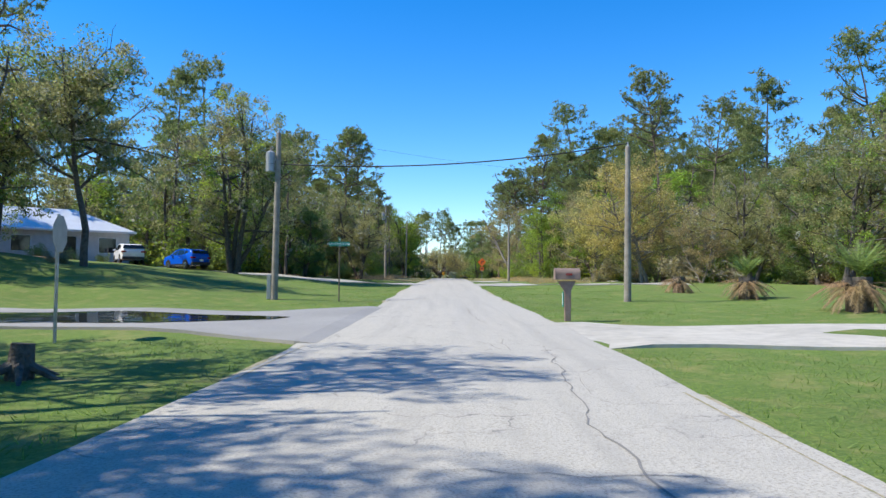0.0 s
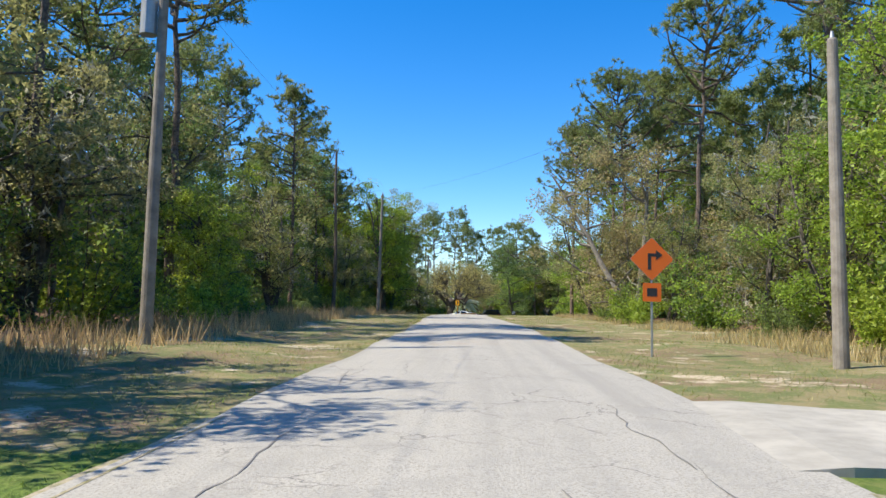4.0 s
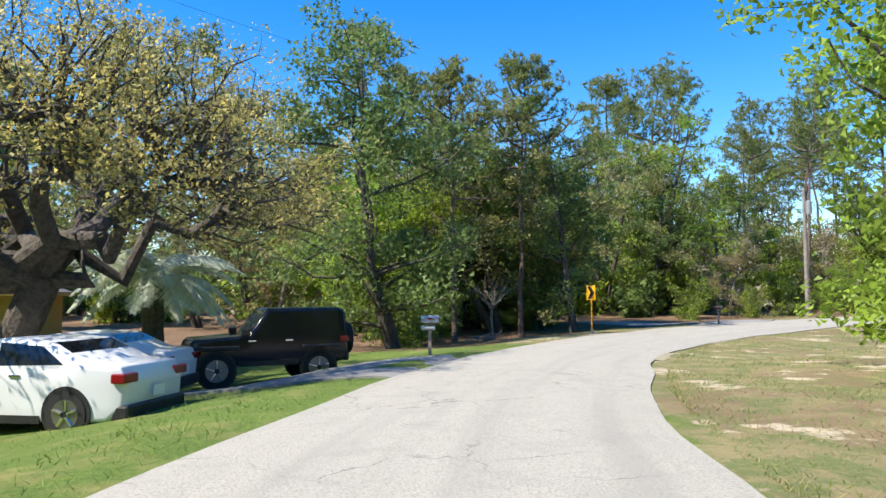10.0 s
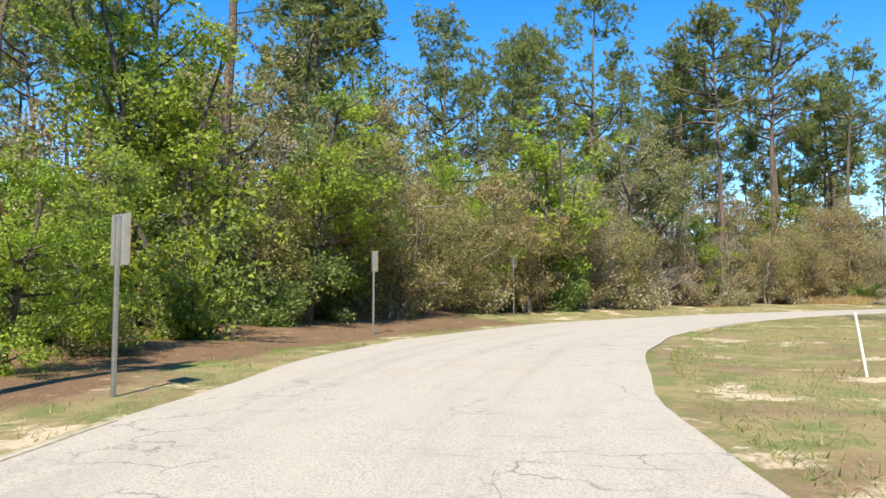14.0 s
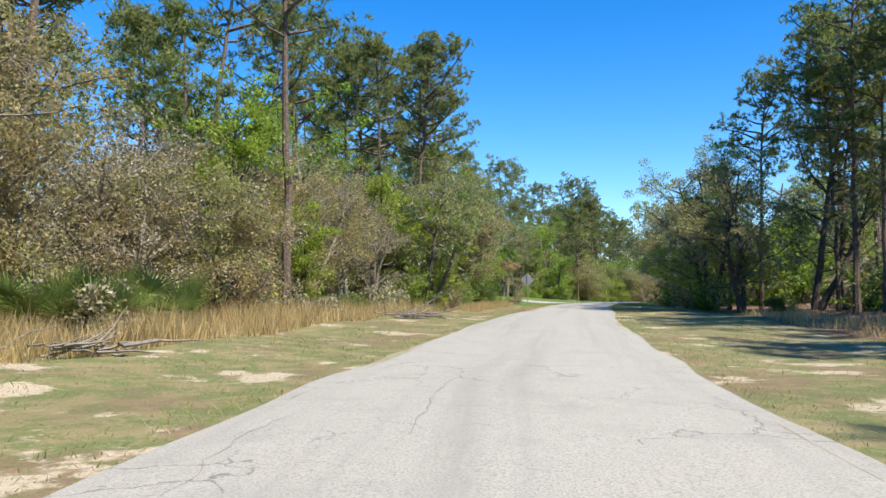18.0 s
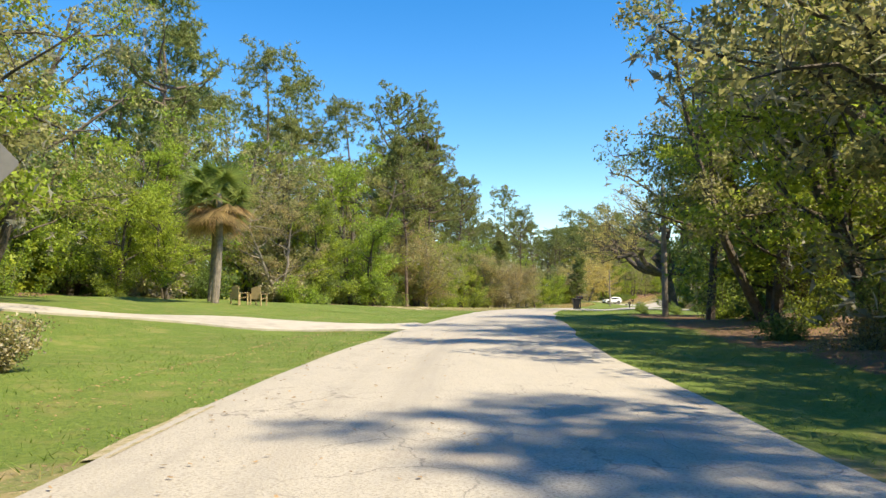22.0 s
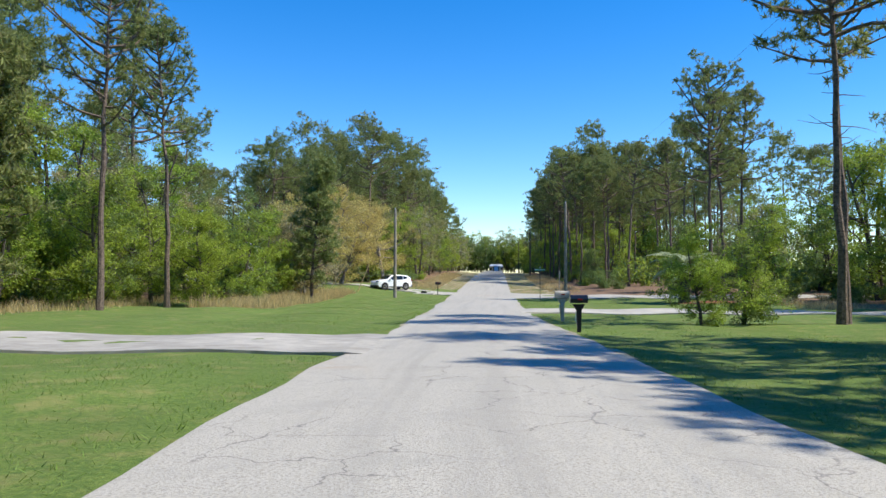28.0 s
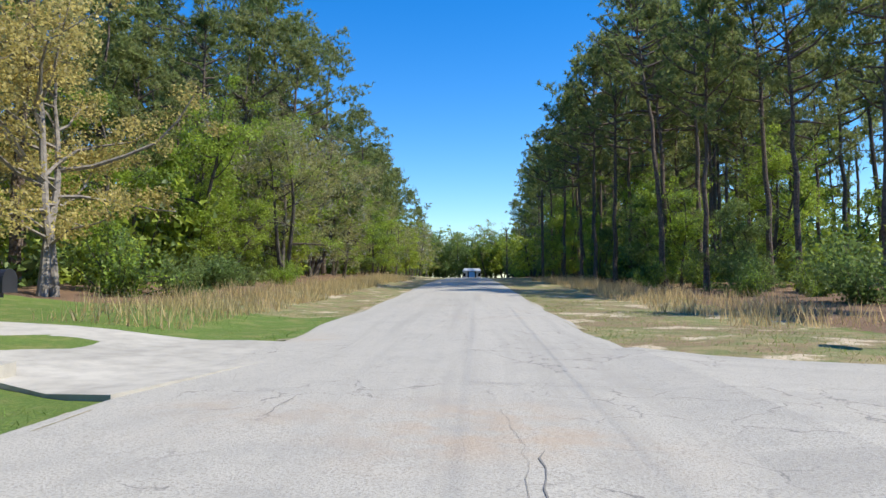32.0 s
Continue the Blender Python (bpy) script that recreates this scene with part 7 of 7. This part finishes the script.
def culvert(m):
    top = empty("culvert_end", m, "pale concrete culvert mitre with a dark pipe mouth", "culvert")
    bm = bmesh.new()
    a = [bm.verts.new(p) for p in ((-1.3, -0.9, 0.02), (0.9, -0.9, 0.02), (1.3, 0.7, 0.16), (-0.6, 0.7, 0.16))]
    b = [bm.verts.new(v.co - Vector((0, 0, 0.3))) for v in a]
    bm.faces.new(a)
    bm.faces.new(b[::-1])
    for i in range(4):
        bm.faces.new((a[i], b[i], b[(i + 1) % 4], a[(i + 1) % 4]))
    bmesh.ops.recalc_face_normals(bm, faces=bm.faces[:])
    part("apron", bm, M_CONCRETE, top)
    # no bore: a solid plug, black for the shade inside the pipe
    part("pipe_mouth", prism([(0.3 * math.cos(t * math.tau / 16), 0.2 * math.sin(t * math.tau / 16) + 0.12) for t in range(16)], -0.35, 0.3), M_BLACK, top, "dark open pipe mouth")


culvert(upright(607.9, -6.9, 10))


def mulch_bed(m, r):
    bm = bmesh.new()
    n = 26
    c = bm.verts.new((0, 0, 0.1))
    ring = [bm.verts.new((r * (1 + 0.15 * math.sin(3 * k)) * math.cos(k * math.tau / n), r * 0.7 * math.sin(k * math.tau / n), -0.05)) for k in range(n)]
    for k in range(n):
        bm.faces.new((c, ring[k], ring[(k + 1) % n]))
    me = bpy.data.meshes.new("mulch_bed")
    bm.to_mesh(me)
    me.materials.append(M_MULCH)
    ob = new("mulch_bed", me)
    ob.matrix_world = m
    tagged(ob, "bed of red bark mulch under a palm", "mulch bed")


mulch_bed(upright(587.2, 15.6), 1.6)
mulch_bed(upright(590.5, 19.6), 3.4)


def brush_pile(m, n, length, mat, label):
    rng = np.random.default_rng(n)
    out = []
    for _ in range(n):
        a = rng.uniform(-0.5, 0.5)
        p, r = limb(rng, (rng.normal(0, 0.5), rng.normal(0, 0.3), rng.uniform(0.02, 0.25)), (math.cos(a), math.sin(a), rng.normal(0.03, 0.08)), length * rng.uniform(0.5, 1.2), rng.uniform(0.01, 0.04), 0.12, 0.0, 5)
        out.append(tube_arrays(p, r, 4))
    ob = soup("brush_pile", np.concatenate(out), 4, mat)
    ob.matrix_world = m
    tagged(ob, label, "branches", kind="stuff")


brush_pile(upright(388.5, -6.2, 40), 34, 2.2, M_BARK_PALE, "pile of pale cut branches on the verge")
brush_pile(upright(369.0, -7.6, 80), 26, 1.6, M_BARK_PALE, "heap of grey dead wood at the wood's edge")
brush_pile(upright(279.5, -8.6, 80), 20, 1.0, M_BARK_PALE, "low heap of grey sticks round a sapling")


def garden_chair(m):
    top = empty("garden_chair", m, "pale wooden slatted garden chair under a palm", "chair", "garden chairs")
    for k in range(5):
        part("back_slat", box(-0.27 + k * 0.11, -0.18 + k * 0.11, 0.2, 0.225, 0.3, 0.95 - 0.03 * abs(k - 2)), M_WEEDW, top)
        part("seat_slat", box(-0.27, 0.27, -0.32 + k * 0.1, -0.24 + k * 0.1, 0.36 - k * 0.015, 0.385 - k * 0.015), M_WEEDW, top)
    for x in (-0.3, 0.3):
        part("armrest", box(x - 0.06, x + 0.06, -0.36, 0.25, 0.56, 0.585, 0.005), M_WEEDW, top)
        part("front_leg", box(x - 0.03, x + 0.03, -0.32, -0.27, -0.02, 0.56), M_WEEDW, top)
        part("back_leg", box(x - 0.03, x + 0.03, 0.2, 0.26, -0.02, 0.56), M_WEEDW, top)


garden_chair(upright(457.6, -12.4, 150))
garden_chair(upright(458.8, -11.9, 170))
for _s, _l, _z in ((141, -30.5, 0.6), (138.5, -32, 0.65), (144, -29.5, 0.5)):
    _x, _y, _ = place(_s, _l)
    plant("shrub", _x, _y, _z, 0, "rounded dark green shrub by the house wall")
_x, _y, _ = place(120, -21)
plant("shrub_tan", _x, _y, 0.5, 0, "low reddish garden shrub on the lawn")


# ---- grass ----
def blades(name, rng, s, lat, lo, hi, width, mat, label, lean=0.35, clump=0.0):
    i = s.astype(int)
    xy = LINE[i] + LINE_D[i] * (s - LINE_S[i])[:, None] + LINE_R[i] * lat[:, None]
    z = land(xy) - 0.045
    h = rng.uniform(lo, hi, len(s)) * (0.75 + 0.35 * np.sin(s * 0.9) * np.sin(lat * 1.7 + s * 0.31))
    a = rng.uniform(0, 2 * np.pi, len(s))
    d = np.stack([np.cos(a), np.sin(a), a * 0], 1)
    tilt = rng.normal(0, lean, (len(s), 2)) * h[:, None]
    o = np.column_stack([xy, z])
    tip = o + np.column_stack([tilt, h])
    w = width * rng.uniform(0.6, 1.3, len(s))[:, None]
    ob = soup(name, np.stack([o - d * w, o + d * w, tip], 1), 3, mat)
    tagged(ob, label, "grass", kind="stuff")


def keep_off(s, lat, clear=0.12):
    """True where grass may stand: off the road and off the drives."""
    ok = (lat < np.interp(s, LINE_S, EDGE_L) - clear) | (lat > np.interp(s, LINE_S, EDGE_R) + clear)
    for a, w, side, reach in DRIVES:
        ok &= ~((abs(s - a) < w + 0.4) & (lat * side > 0) & (abs(lat) < reach))
    return ok


def scatter(rng, n, s0, s1, l0, l1, near=True):
    s = rng.uniform(s0, s1, n)
    lat = l0 + (l1 - l0) * (rng.random(n) ** (1.8 if near else 1.0))
    return s, lat


def build_grass():
    rng = np.random.default_rng(31)
    parts = [scatter(rng, 260000, 82, 640, side * 2.0, side * 11.0) for side in (-1, 1)]
    s, lat = np.concatenate([p[0] for p in parts]), np.concatenate([p[1] for p in parts])
    ok = keep_off(s, lat)
    s, lat = s[ok], lat[ok]
    lawn = in_boxes(s, lat, LAWNS) | ~in_boxes(s, lat, DRYS)
    blades("lawn_grass", rng, s[lawn], lat[lawn], 0.06, 0.10, 0.008, M_GRASS, "short mown green grass beside the road", 1.0)
    s, lat = s[~lawn], lat[~lawn]
    pick = rng.random(len(s)) < 0.55
    blades("verge_grass", rng, s[pick], lat[pick], 0.06, 0.12, 0.007, M_WEED, "thin dry grass on the sandy verge", 1.0)
    blades("verge_weeds", rng, s[~pick], lat[~pick], 0.06, 0.11, 0.008, M_GRASS, "low green weeds on the sandy verge", 1.0)
    for s0, s1, l0, l1, n, lo, hi in ((162, 246, -6.5, -10.5, 16000, .3, .9), (366, 404, -7.6, -12, 36000, .35, 1.1), (570, 599, -12.5, -17, 16000, .4, 1.0), (616, 690, -6.5, -10, 13000, .3, .9), (618, 680, 6.5, 11, 9000, .3, .9), (150, 182, 8.5, 14, 8000, .3, .8), (560, 600, 21, 25, 7000, .3, .8),
                                      (518, 534, 14, 18, 3500, .4, 1.1), (404, 428, -5.6, -9, 10000, .2, .7), (345, 400, 9.5, 13, 8000, .25, .7), (240, 262, 11, 18, 5000, .2, .6), (185, 240, 9, 13, 9000, .15, .5), (536, 590, -20, -25, 9000, .3, .9), (280, 345, 9, 26, 16000, .1, .35)):
        s, lat = scatter(rng, n, s0, s1, l0, l1, False)
        edge = 0.5 + 0.5 * np.sin(s * 1.3) * np.sin(s * 0.47 + 1) + rng.normal(0, 0.25, n)
        ok = keep_off(s, lat, 2.0) & (edge > 0.25)
        blades("tall_dry_grass", rng, s[ok], lat[ok], lo, hi, 0.016, M_STRAW, "tall tan broom grass at the wood's edge", 0.28)


for _k in range(26):          # low dark ground cover under the oaks beside the drive
    _x, _y, _ = place(468 + 0.5 * _k + 0.8 * math.sin(_k * 5.0), 10.2 + 2.2 * math.sin(_k * 2.1) + 0.04 * _k)
    plant("shrub", _x, _y, 0.26 + 0.05 * math.sin(_k * 3.0), None, "low dark green ground cover under the oaks")


build_grass()


def fallen_leaves(s0, s1, l0, l1, n, seed, thick):
    """Brown oak leaves blown together along the road's edge and strewn over it."""
    rng = np.random.default_rng(seed)
    v = []
    for _ in range(n):
        s = rng.uniform(s0, s1)
        lat = l0 + (l1 - l0) * rng.random() ** thick
        x, y, z = place(s, lat)
        e = float(np.interp(s, LINE_S, EDGE_L))
        z = (road_z(s, lat) if lat > e else z) + rng.uniform(0.012, 0.03)
        a, r = rng.uniform(0, 6.28), rng.uniform(0.015, 0.035)
        for q, w in ((a, r), (a + 1.9, r * 0.55), (a + 3.14, r), (a + 4.4, r * 0.6)):
            v.append((x + w * math.cos(q), y + w * math.sin(q), z + rng.uniform(-0.008, 0.012)))
    ob = soup("fallen_leaves", v, 4, M_DEADF)
    tagged(ob, "brown fallen oak leaves along the edge of the road", "leaves", kind="stuff")


fallen_leaves(422, 446, -4.4, 0.4, 1300, 61, 3.6)
fallen_leaves(402, 424, -3.9, -2.2, 2600, 62, 1.2)
